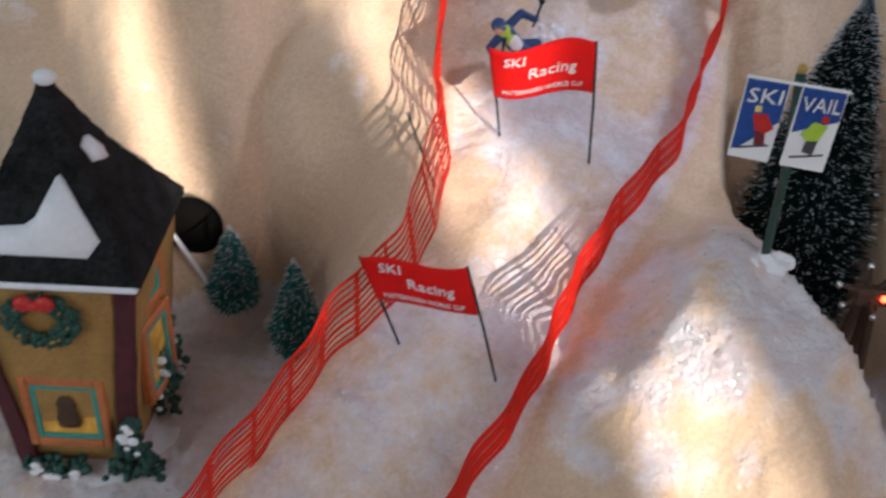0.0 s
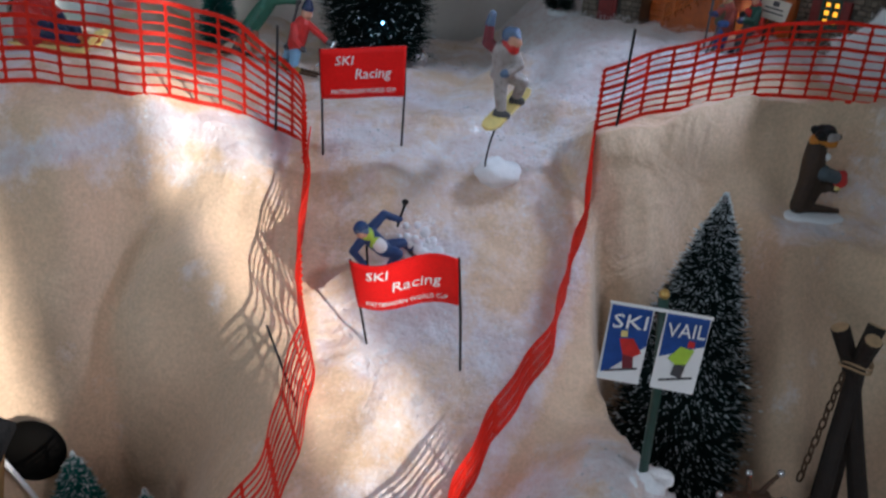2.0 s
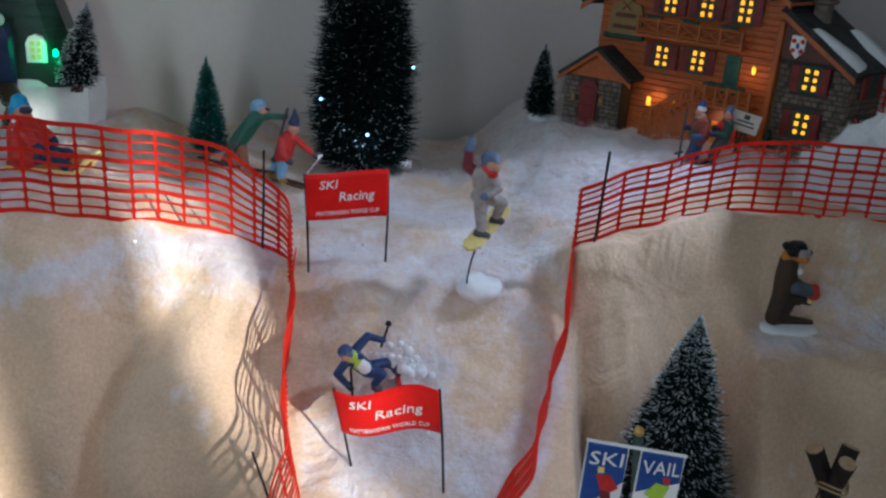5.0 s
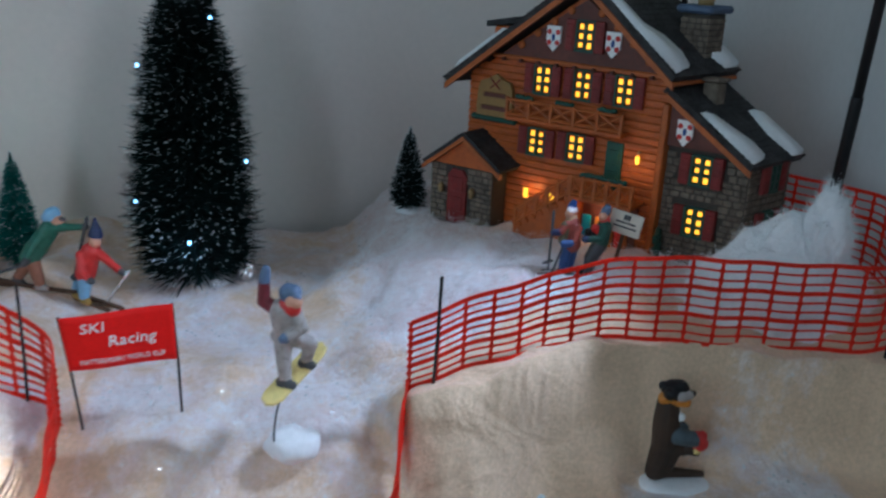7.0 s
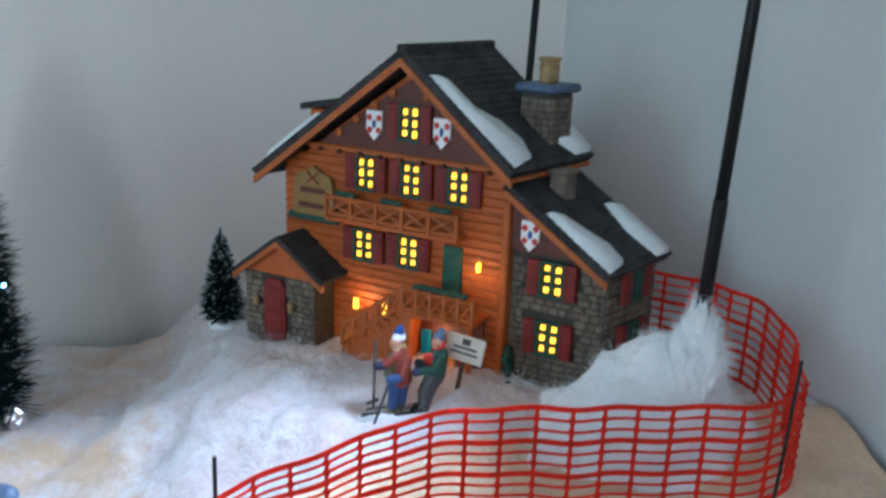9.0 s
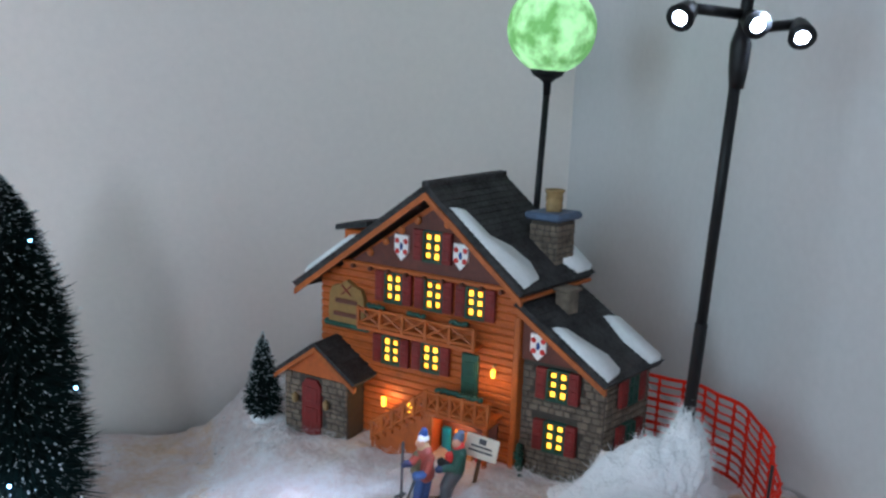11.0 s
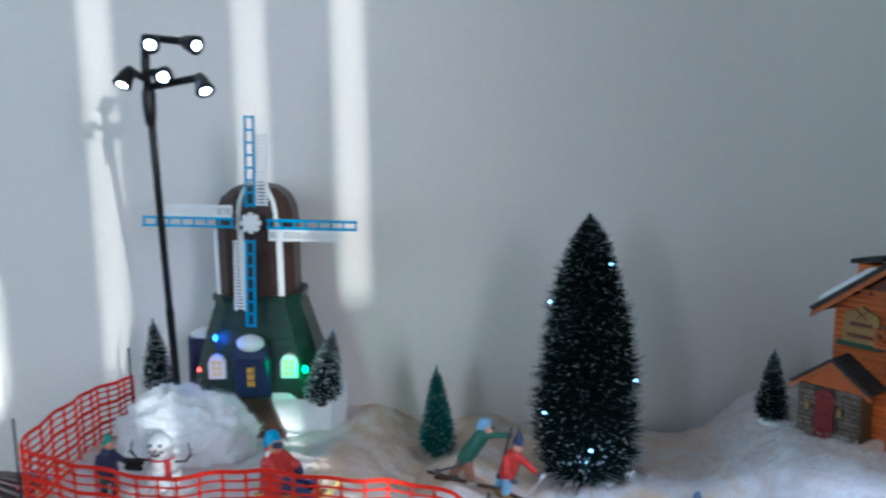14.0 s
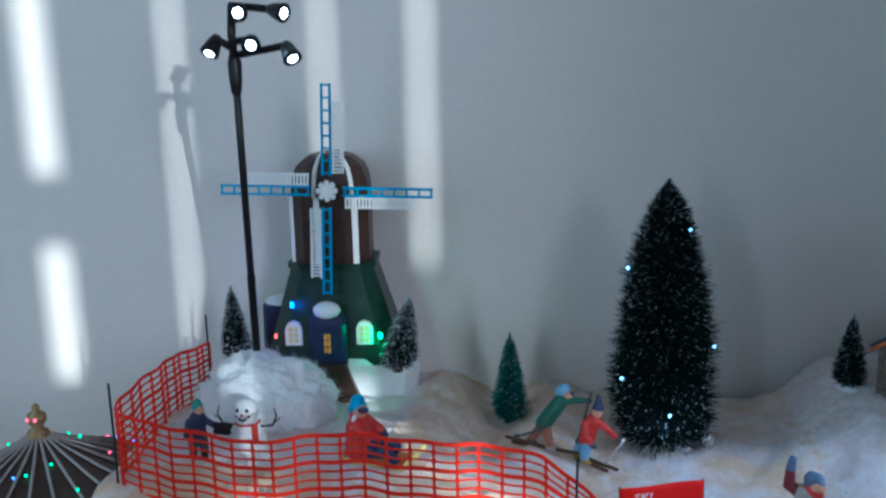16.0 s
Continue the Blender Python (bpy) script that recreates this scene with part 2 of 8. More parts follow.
M_NAVY = material("navy_paint", (0.012, 0.022, 0.075), 0.4, spread=0.3, grain=260)
M_MILLGREEN = material("mill_green_paint", (0.007, 0.032, 0.020), 0.35, spread=0.3, grain=220)
M_MILLBROWN = material("mill_brown_paint", (0.038, 0.018, 0.012), 0.4, spread=0.35, grain=200, coarse=40)
M_SKIN = material("painted_skin", (0.56, 0.29, 0.19), 0.5, spread=0.1, grain=300)
M_STEELBLUE = material("steel_blue_paint", (0.10, 0.15, 0.25), 0.4, spread=0.2, grain=300)
M_PALEBLUE = material("pale_blue_paint", (0.22, 0.42, 0.62), 0.45, spread=0.15, grain=300)
M_BRICKRED = material("brick_red_paint", (0.26, 0.045, 0.03), 0.5, spread=0.3, grain=300)
M_OLIVE = material("olive_brown_paint", (0.10, 0.085, 0.04), 0.5, spread=0.3, grain=300)
M_NAVYBLUE = material("racing_blue_paint", (0.012, 0.045, 0.15), 0.4, spread=0.2, grain=300)
M_SLATEBLUE = material("slate_blue_paint", (0.07, 0.095, 0.11), 0.55, spread=0.25, grain=300)
M_GREENCOAT = material("green_coat_paint", (0.02, 0.11, 0.07), 0.45, spread=0.25, grain=300)
M_PINE = material("pine_green_paint", (0.012, 0.06, 0.04), 0.5, spread=0.3, grain=300)
M_FLESHBROWN = material("rosy_brown_paint", (0.28, 0.12, 0.07), 0.5, spread=0.2, grain=300)
M_SKIBLUE = material("denim_blue_paint", (0.035, 0.08, 0.24), 0.5, spread=0.25, grain=300)
M_AMBER = material("amber_paint", (0.55, 0.20, 0.02), 0.45, spread=0.2, grain=300)
M_OCHRE = material("ochre_boot_paint", (0.32, 0.20, 0.04), 0.5, spread=0.25, grain=300)
M_GREY = material("silver_grey_paint", (0.36, 0.32, 0.30), 0.3, spread=0.2, grain=300)
M_DARKGREY = material("dark_grey_paint", (0.06, 0.06, 0.065), 0.5, spread=0.2, grain=300)
M_MAROON = material("maroon_paint", (0.16, 0.02, 0.03), 0.5, spread=0.3, grain=300)
M_YELLOW = material("pale_yellow_paint", (0.78, 0.62, 0.22), 0.45, spread=0.12, grain=300)
M_LIME = material("lime_paint", (0.42, 0.62, 0.05), 0.45, spread=0.12, grain=300)
M_STEEL = material("bright_metal", (0.65, 0.66, 0.68), 0.25, metal=1.0, spread=0.1, grain=300, bump=0.05)
M_CREAM = material("cream_plaque", (0.68, 0.62, 0.52), 0.6, spread=0.12, grain=200)
M_GINGER = material("gingerbread_wall", (0.34, 0.19, 0.05), 0.7, spread=0.25, grain=420, coarse=60, bump=0.6, dist=0.0008)
M_TERRACOTTA = material("terracotta_frame", (0.45, 0.14, 0.04), 0.6, spread=0.25, grain=320, coarse=60)
M_TEAL = material("teal_frame", (0.04, 0.28, 0.22), 0.5, spread=0.2, grain=320)
M_DULLGLASS = material("amber_pane", (0.70, 0.37, 0.05), 0.25, spread=0.35, grain=70, coarse=35, bump=0.1)
M_MOON = material("green_moon", (0.22, 0.52, 0.12), 0.6, spread=0.3, grain=90, coarse=42, bump=0.1, second=(0.50, 0.85, 0.36), emit=(0.25, 0.62, 0.14), power=0.35)
mn = M_MOON.node_tree
for node in mn.nodes:
    if node.bl_idname == "ShaderNodeMapRange" and node.inputs["From Min"].default_value > 0.5:
        node.inputs["From Min"].default_value, node.inputs["From Max"].default_value = 0.84, 1.16
mn.links.new(mn.nodes["Principled BSDF"].inputs["Base Color"].links[0].from_socket, mn.nodes["Principled BSDF"].inputs["Emission Color"])
M_BEAR = material("dark_brown_fur_paint", (0.040, 0.021, 0.011), 0.6, spread=0.4, grain=260, coarse=60, bump=0.5)
M_PLUM = material("dark_plum_paint", (0.07, 0.010, 0.014), 0.6, spread=0.4, grain=300, coarse=80, bump=0.4)
M_BRASS = material("dull_brass_paint", (0.34, 0.23, 0.10), 0.5, metal=0.3, spread=0.4, grain=250)
M_HOLE = material("black_disc", (0.003, 0.0025, 0.002), 0.8, spec=0.1, spread=0.2, bump=0.1)


def led(colour, power):
    return material("led_bulb", colour, 0.3, spread=0, bump=0, emit=colour, power=power)


# ---- mesh helpers ----
def mesh_of(bm, name, mats, smooth=False):
    me = bpy.data.meshes.new(name)
    bmesh.ops.recalc_face_normals(bm, faces=bm.faces)
    bm.to_mesh(me)
    bm.free()
    for m in mats if isinstance(mats, (list, tuple)) else [mats]:
        me.materials.append(m)
    if smooth:
        me.polygons.foreach_set("use_smooth", [True] * len(me.polygons))
    return me


def part(name, bm, mat, parent=None, label="", smooth=False):
    ob = new(name, mesh_of(bm, name, mat, smooth))
    if parent:
        ob.parent = parent
    return tagged(ob, label)


def thing(name, label, category, m=None, group="", kind=""):
    ob = new(name)
    ob.empty_display_size = 0.01
    if m is not None:
        ob.matrix_world = m
    return tagged(ob, label, category, group, kind)


def box(bm, x0, y0, z0, x1, y1, z1, bevel=0.0, m=None, mi=0):
    r = bmesh.ops.create_cube(bm, size=1.0)
    vs = r["verts"]
    for v in vs:
        v.co = Vector((x0 + (v.co.x + 0.5) * (x1 - x0), y0 + (v.co.y + 0.5) * (y1 - y0), z0 + (v.co.z + 0.5) * (z1 - z0)))
    fs = {f for v in vs for f in v.link_faces}
    if bevel:
        es = list({e for v in vs for e in v.link_edges})
        g = bmesh.ops.bevel(bm, geom=es, offset=bevel, segments=1, affect="EDGES")
        fs = set(g["faces"]) | {f for f in fs if f.is_valid}
        vs = list({v for f in fs for v in f.verts})
    for f in fs:
        if f.is_valid:
            f.material_index = mi
    if m is not None:
        bmesh.ops.transform(bm, matrix=m, verts=vs)
    return bm


def tube(bm, pts, radii, sides=8, mi=0, cap=True):
    """A round tube along points."""
    pts = [Vector(p) for p in pts]
    radii = radii if isinstance(radii, (list, tuple)) else [radii] * len(pts)
    rings, prev = [], None
    for i, p in enumerate(pts):
        d = (pts[min(i + 1, len(pts) - 1)] - pts[max(i - 1, 0)]).normalized()
        a = prev - d * prev.dot(d) if prev else d.orthogonal()
        if a.length < 1e-6:
            a = d.orthogonal()
        a.normalize()
        prev, b = a, d.cross(a)
        rings.append([bm.verts.new(p + radii[i] * (math.cos(2 * math.pi * k / sides) * a + math.sin(2 * math.pi * k / sides) * b)) for k in range(sides)])
    for r, s in zip(rings, rings[1:]):
        for k in range(sides):
            bm.faces.new((r[k], r[(k + 1) % sides], s[(k + 1) % sides], s[k])).material_index = mi
    if cap:
        bm.faces.new(rings[0][::-1]).material_index = mi
        bm.faces.new(rings[-1]).material_index = mi
    return bm


def lathe(bm, prof, sides=20, mi=0, squash=(1, 1), at=(0, 0, 0)):
    """A body turned round z from (radius, height) pairs."""
    o = Vector(at)
    rings = [[bm.verts.new(o + Vector((max(r, 1e-5) * squash[0] * math.cos(2 * math.pi * k / sides), max(r, 1e-5) * squash[1] * math.sin(2 * math.pi * k / sides), z))) for k in range(sides)] for r, z in prof]
    for r, s in zip(rings, rings[1:]):
        for k in range(sides):
            bm.faces.new((r[k], r[(k + 1) % sides], s[(k + 1) % sides], s[k])).material_index = mi
    bm.faces.new(rings[0][::-1]).material_index = mi
    bm.faces.new(rings[-1]).material_index = mi
    return bm


def ball(bm, at, r, mi=0, squash=(1, 1, 1), seg=12):
    g = bmesh.ops.create_uvsphere(bm, u_segments=seg, v_segments=max(6, seg * 2 // 3), radius=1.0)
    for v in g["verts"]:
        v.co = Vector(at) + Vector((v.co.x * r * squash[0], v.co.y * r * squash[1], v.co.z * r * squash[2]))
        for f in v.link_faces:
            f.material_index = mi
    return bm


def prism(bm, outline, y0, y1, mi=0):
    """A flat outline of (x, z) given depth along y."""
    a = [bm.verts.new((x, y0, z)) for x, z in outline]
    b = [bm.verts.new((x, y1, z)) for x, z in outline]
    bm.faces.new(a).material_index = mi
    bm.faces.new(b[::-1]).material_index = mi
    for i in range(len(a)):
        j = (i + 1) % len(a)
        bm.faces.new((a[i], b[i], b[j], a[j])).material_index = mi
    return bm


def B():
    return bmesh.new()


def lettering(text, size, mat, parent, m, name="lettering", width=None, shear=0.0, depth=0.0002):
    """Raised letters in the built-in font, as a mesh; m is their pose in the parent."""
    cu = bpy.data.curves.new("text", "FONT")
    cu.body, cu.size, cu.extrude, cu.shear, cu.align_x, cu.align_y, cu.resolution_u = text, size, depth, shear, "CENTER", "CENTER", 2
    ob = bpy.data.objects.new("text", cu)
    scene.collection.objects.link(ob)
    me = bpy.data.meshes.new_from_object(ob.evaluated_get(bpy.context.evaluated_depsgraph_get()))
    bpy.data.objects.remove(ob)
    bpy.data.curves.remove(cu)
    if width:
        xs = [v.co.x for v in me.vertices]
        k = width / (max(xs) - min(xs))
        for v in me.vertices:
            v.co.x *= k
    me.materials.clear()
    me.materials.append(mat)
    ob = new(name, me)
    ob.parent, ob.matrix_local = parent, m
    return ob


# ---- the snow hill ----
def sstep(a, b, x):
    t = np.clip((x - a) / (b - a), 0, 1)
    return t * t * (3 - 2 * t)


def smax(a, b, k):
    """A maximum with a rounded seam."""
    h = np.clip(0.5 + 0.5 * (a - b) / k, 0, 1)
    return b + (a - b) * h + k * h * (1 - h)


RUN_Y = (0.30, 0.38, 0.46, 0.53, 0.60, 0.66, 0.70, 0.73, 0.80, 0.90, 1.05)
RUN_Z = (-0.005, 0.032, 0.077, 0.110, 0.150, 0.193, 0.224, 0.232, 0.246, 0.248, 0.243)
EDGE_Y = (0.36, 0.42, 0.474, 0.53, 0.57, 0.60, 0.66, 0.735)
EDGE_L = (-0.105, -0.066, -0.030, 0.004, 0.016, 0.014, 0.008, 0.010)
EDGE_R = (0.030, 0.060, 0.086, 0.118, 0.152, 0.168, 0.192, 0.206)


def height(x, y):
    """The hill's height over the plan."""
    x, y = np.asarray(x, float), np.asarray(y, float)
    run = np.interp(y, RUN_Y, RUN_Z)
    xl, xr = np.interp(y, EDGE_Y, EDGE_L), np.interp(y, EDGE_Y, EDGE_R)
    # left cliff and plateau
    edge = np.interp(x, (-0.6, -0.30, -0.20, -0.11, -0.04, 0.012, 0.03), (0.70, 0.70, 0.683, 0.692, 0.715, 0.735, 0.745))
    s = y - edge + 0.009 * np.sin(38 * x + 1.0) * sstep(0.74, 0.66, y) + 0.005 * np.sin(95 * x + 0.4 + 20 * y) * sstep(0.72, 0.66, y)
    left = np.interp(s, (-0.30, -0.105, -0.090, -0.070, -0.035, -0.008, 0.012, 0.06), (0.0, 0.004, 0.045, 0.118, 0.188, 0.247, 0.259, 0.262)) * (1 + 0.075 * sstep(-0.03, -0.10, x) * sstep(-0.06, 0.0, s))
    left = left + 0.006 * sstep(-0.10, -0.22, x) * sstep(0.74, 0.84, y)
    left = left + np.interp(s, (-0.13, -0.06, 0.0), (0.0, 1.0, 0.0)) * 0.010 * np.sin(55 * x + 60 * y)
    left = left - (left - 0.246) * sstep(-0.160, -0.075, x) * sstep(0.76, 0.86, y)
    left = left - 0.013 * sstep(0.835, 0.880, y) * sstep(-0.12, -0.16, x)
    left = left - (left - run) * sstep(-0.030, 0.006, x) * (left > run) * sstep(0.66, 0.70, y)
    left = left - 0.13 * sstep(-0.352, -0.385, x) * (left > 0.1)
    # the bank of the run
    crest = run + 0.004 * np.sin(45 * y)
    out = np.maximum(0, xl - 0.008 - x)
    full = sstep(0.50, 0.56, y)
    spur = sstep(0.585, 0.645, y)
    bank_l = (1 - full) * 2.2 * out + full * ((1 - spur) * (0.7 * out + 16 * out * out) - spur * (0.45 * out - 14 * np.maximum(0, out - 0.025) ** 2))
    # right lobe, cliff and plateau
    ridge = np.interp(y, (0.36, 0.42, 0.47, 0.50, 0.53, 0.60, 0.68), (0.300, 0.262, 0.232, 0.216, 0.202, 0.195, 0.205))
    lobe = crest + 0.044 * sstep(0.0, 1.0, (x - xr) / 0.08) * sstep(0.60, 0.50, y) * sstep(0.36, 0.47, y) + 0.004 * np.sin(60 * x + 20 * y) * sstep(xr, xr + 0.05, x)
    bank_r = 4.8 * np.maximum(0, x - ridge)
    edge_r = np.interp(x, (0.19, 0.205, 0.29, 0.37, 0.48, 0.56), (0.735, 0.712, 0.722, 0.714, 0.700, 0.69))
    s = y - edge_r + 0.005 * np.sin(33 * x) + 0.006 * np.sin(80 * x + 1.0) * sstep(0.71, 0.66, y)
    top = 0.261 + 0.026 * sstep(0.20, 0.32, x)
    steep = np.interp(s, (-0.30, -0.105, -0.085, -0.045, -0.015, 0.004), (0.02, 0.024, 0.06, 0.175, 0.245, 1.0))
    shelf = np.interp(s, (-0.30, -0.20, -0.16, -0.10, -0.085, -0.030, -0.016, 0.004), (0.02, 0.024, 0.05, 0.17, 0.212, 0.222, 0.245, 1.0))
    k = sstep(0.285, 0.32, x)
    cliff = steep * (1 - k) + shelf * k
    right = np.minimum(cliff, top)
    right = right + 0.004 * sstep(0.30, 0.36, x) * sstep(-0.01, 0.004, s) + 0.012 * sstep(0.0, 0.05, s) * sstep(0.24, 0.30, x)
    # the rise on which the chalet stands
    mid_x, half = np.interp(y, (0.76, 0.85, 0.94), (0.190, 0.188, 0.198)), np.interp(y, (0.76, 0.85, 0.92), (0.090, 0.082, 0.036))
    rise = 0.246 + 0.052 * sstep(-1.0, 1.0, (x - mid_x) / half + 0.12 * np.sin(45 * y)) * sstep(0.715, 0.80, y)
    back = np.where(y > 0.70, np.maximum(run, rise), 0.0)
    right = np.maximum(right, rise * sstep(0.70, 0.74, y))
    right = np.where(x > 0.14, run + (right - run) * np.where(right > run, sstep(0.155, 0.215, x), 1.0), 0)
    mid = np.where(x < 0.34, lobe - bank_l - bank_r, 0.0)
    h = smax(left * (x < 0.10), mid, 0.012)
    h = smax(h, right, 0.010)
    h = np.where(y > 0.76, np.maximum(h, back * (x > 0.0)), h)
    # creases in the near lobe
    h = h + 0.0055 * np.sin(88 * x + 18 * y) * sstep(0.455, 0.41, y) * sstep(0.10, 0.14, x) * sstep(0.30, 0.24, x)
    # small lumps
    h = h + 0.0022 * np.sin(71 * x + 13 * y) * np.sin(64 * y - 9 * x + 1) + 0.0012 * np.sin(160 * x + 40 * y) * np.sin(140 * y - 33 * x)
    return h


def ground_at(x, y):
    return float(height(x, y))


def build_hill():
    xs, ys = np.arange(-0.72, 0.545, 0.003), np.arange(0.28, 1.02, 0.003)
    gx, gy = np.meshgrid(xs, ys)
    gz = height(gx, gy)
    pts = np.stack([gx, gy, gz], -1).reshape(-1, 3)
    for p in pts:
        v = Vector((p[0] * 30, p[1] * 30, p[2] * 30))
        soft = 2.6 if p[0] > 0.16 and p[1] > 0.75 else 1.0
        p[2] += soft * (0.0022 * noise.noise(v) + 0.0011 * noise.noise(v * 3.1))
        fold = noise.noise(Vector((p[0] * 55 + 8 * p[2], p[1] * 9, p[2] * 14 + 5)))
        p[1] += 0.0030 * (abs(fold) - 0.25) * (1.0 if 0.03 < p[2] < 0.235 and not 0.0 < p[0] < 0.2 else 0.0)
        p[1] += 0.0045 * noise.noise(v * 0.7 + Vector((9, 3, 1))) + 0.0012 * noise.noise(v * 2.3)
    w = len(xs)
    faces = [(r * w + c, r * w + c + 1, (r + 1) * w + c + 1, (r + 1) * w + c) for r in range(len(ys) - 1) for c in range(w - 1)]
    me = bpy.data.meshes.new("ground")
    me.from_pydata(pts.tolist(), [], faces)
    me.polygons.foreach_set("use_smooth", [True] * len(me.polygons))
    me.materials.append(M_SNOW)
    xl, xr = np.interp(gy, EDGE_Y, EDGE_L), np.interp(gy, EDGE_Y, EDGE_R)
    on_run = sstep(0.0, 0.02, gx - xl) * sstep(0.03, 0.0, gx - xr) * 0.57
    broad = np.array([noise.noise(Vector((p[0] * 17 + 4, p[1] * 17, 2.0))) for p in pts]).reshape(gx.shape)
    fine = np.array([noise.noise(Vector((p[0] * 62, p[1] * 62, 7.0))) for p in pts]).reshape(gx.shape)
    on_run = on_run * (0.93 + 0.46 * broad)
    on_top = sstep(0.72, 0.77, gy) * 0.42
    fluff = sstep(0.15, 0.21, gx) * sstep(0.735, 0.775, gy) * 1.0
    fluff = np.maximum(fluff, sstep(-0.13, -0.17, gx) * sstep(0.72, 0.76, gy) * sstep(-0.36, -0.33, gx) * 0.8)
    lobe = sstep(0.0, 0.03, gx - xr) * sstep(0.58, 0.52, gy) * sstep(0.370, 0.450, gy + 0.030 * broad + 0.014 * fine) * (0.60 + 0.22 * fine + 0.16 * broad)
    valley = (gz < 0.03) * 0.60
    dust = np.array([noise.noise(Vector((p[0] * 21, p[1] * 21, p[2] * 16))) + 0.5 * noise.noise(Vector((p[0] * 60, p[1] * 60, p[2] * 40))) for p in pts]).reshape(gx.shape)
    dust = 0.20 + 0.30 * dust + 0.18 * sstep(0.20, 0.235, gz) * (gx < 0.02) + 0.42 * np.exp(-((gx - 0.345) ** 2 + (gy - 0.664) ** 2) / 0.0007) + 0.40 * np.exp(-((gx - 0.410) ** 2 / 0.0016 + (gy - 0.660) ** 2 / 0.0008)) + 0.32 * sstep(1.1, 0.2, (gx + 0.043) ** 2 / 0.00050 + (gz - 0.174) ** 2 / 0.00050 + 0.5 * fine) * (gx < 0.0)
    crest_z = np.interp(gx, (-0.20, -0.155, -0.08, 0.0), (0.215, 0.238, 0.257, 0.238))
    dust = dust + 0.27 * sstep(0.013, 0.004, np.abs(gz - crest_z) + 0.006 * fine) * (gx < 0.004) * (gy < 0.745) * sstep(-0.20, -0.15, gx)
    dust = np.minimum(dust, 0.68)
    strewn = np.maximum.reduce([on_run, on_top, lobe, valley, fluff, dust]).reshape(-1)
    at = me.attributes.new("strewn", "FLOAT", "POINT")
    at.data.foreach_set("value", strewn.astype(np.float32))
    ob = new("ground", me)
    return tagged(ob, "cream felt snow blanket draped over a hill, strewn with glitter", "snow ground", kind="structure")


build_hill()


def scatter(name, label, category, mat, seed, count, spot_at, shape):
    """Countless loose bits on the blanket: spot_at(rnd) gives a plan point, shape(rnd, p) corners."""
    rnd = random.Random(seed)
    vs, fs = [], []
    for k in range(count):
        x, y = spot_at(rnd)
        p = Vector((x, y, ground_at(x, y)))
        i = len(vs)
        c = shape(rnd, p)
        vs.extend(c)
        fs.append(tuple(range(i, i + len(c))))
    me = bpy.data.meshes.new(name)
    me.from_pydata(vs, [], fs)
    me.materials.append(mat)
    return tagged(new(name, me), label, category, kind="stuff")


def any_way(rnd):
    return Vector((rnd.gauss(0, 1), rnd.gauss(0, 1), rnd.gauss(0, 1))).normalized()


def on_run_or_top(rnd):
    if rnd.random() < 0.6:
        y = rnd.uniform(0.36, 0.735)
        return rnd.uniform(float(np.interp(y, EDGE_Y, EDGE_L)), float(np.interp(y, EDGE_Y, EDGE_R)) + (0.08 if y < 0.5 else 0.0)), y
    return rnd.uniform(0.0, 0.22), rnd.uniform(0.70, 0.90)


def flake(rnd, p):
    a, b = any_way(rnd) * rnd.uniform(0.0002, 0.00045), any_way(rnd) * rnd.uniform(0.0002, 0.00045)
    p = p + Vector((0, 0, rnd.uniform(0.0002, 0.0030)))
    return [p - a, p + b, p + a * 0.8]


def fibre(rnd, p):
    d, w = any_way(rnd) * rnd.uniform(0.003, 0.0085), any_way(rnd) * 0.00016
    d.z = abs(d.z) * 0.8
    p = p + Vector((0, 0, rnd.uniform(-0.001, 0.0035)))
    return [p - w, p + w, p + d]


M_FLAKE = material("glitter_flake", (0.9, 0.9, 0.93), 0.15, spread=0.05, bump=0, spec=1.0)
scatter("glitter_flakes", "loose glittering snow flakes strewn on the ski run", "snow glitter", M_FLAKE, 31, 14000, on_run_or_top, flake)
scatter("cotton_fibres", "loose white cotton fibres round the chalet", "cotton snow", M_FLUFF, 32, 12000, lambda r: (r.uniform(0.165, 0.47), r.uniform(0.735, 0.93)), fibre)

# ---- the room ----
WALL_TURN = radians(8)
WX, WY = Vector((math.cos(WALL_TURN), math.sin(WALL_TURN), 0)), Vector((-math.sin(WALL_TURN), math.cos(WALL_TURN), 0))
CORNER = Vector((0.500, 1.086, 0))


def slab(name, label, a, b, z0, z1, thick, mat, cat="wall"):
    """A straight wall from a to b (plan points), its thickness on the far side."""
    a, b = Vector((a[0], a[1], 0)), Vector((b[0], b[1], 0))
    d = (b - a).normalized()
    nrm = Vector((-d.y, d.x, 0)) * thick
    bm = B()
    lo = [bm.verts.new(p + Vector((0, 0, z0))) for p in (a, b, b + nrm, a + nrm)]
    hi = [bm.verts.new(p + Vector((0, 0, z1))) for p in (a, b, b + nrm, a + nrm)]
    bm.faces.new(lo[::-1]), bm.faces.new(hi)
    for i in range(4):
        bm.faces.new((lo[i], lo[(i + 1) % 4], hi[(i + 1) % 4], hi[i]))
    return tagged(part(name, bm, mat), label, cat, kind="structure")


FLOOR, CEIL = -0.75, 1.85
far_left = CORNER - WX * 3.0
slab("wall_north", "plain pale grey painted wall with sun streaks", far_left, CORNER, FLOOR, CEIL, 0.1, M_WALL)
slab("wall_east", "plain side wall in a darker grey that holds its shade", CORNER, CORNER - WY * 1.09, FLOOR, CEIL, 0.1, M_WALL_SHADE)


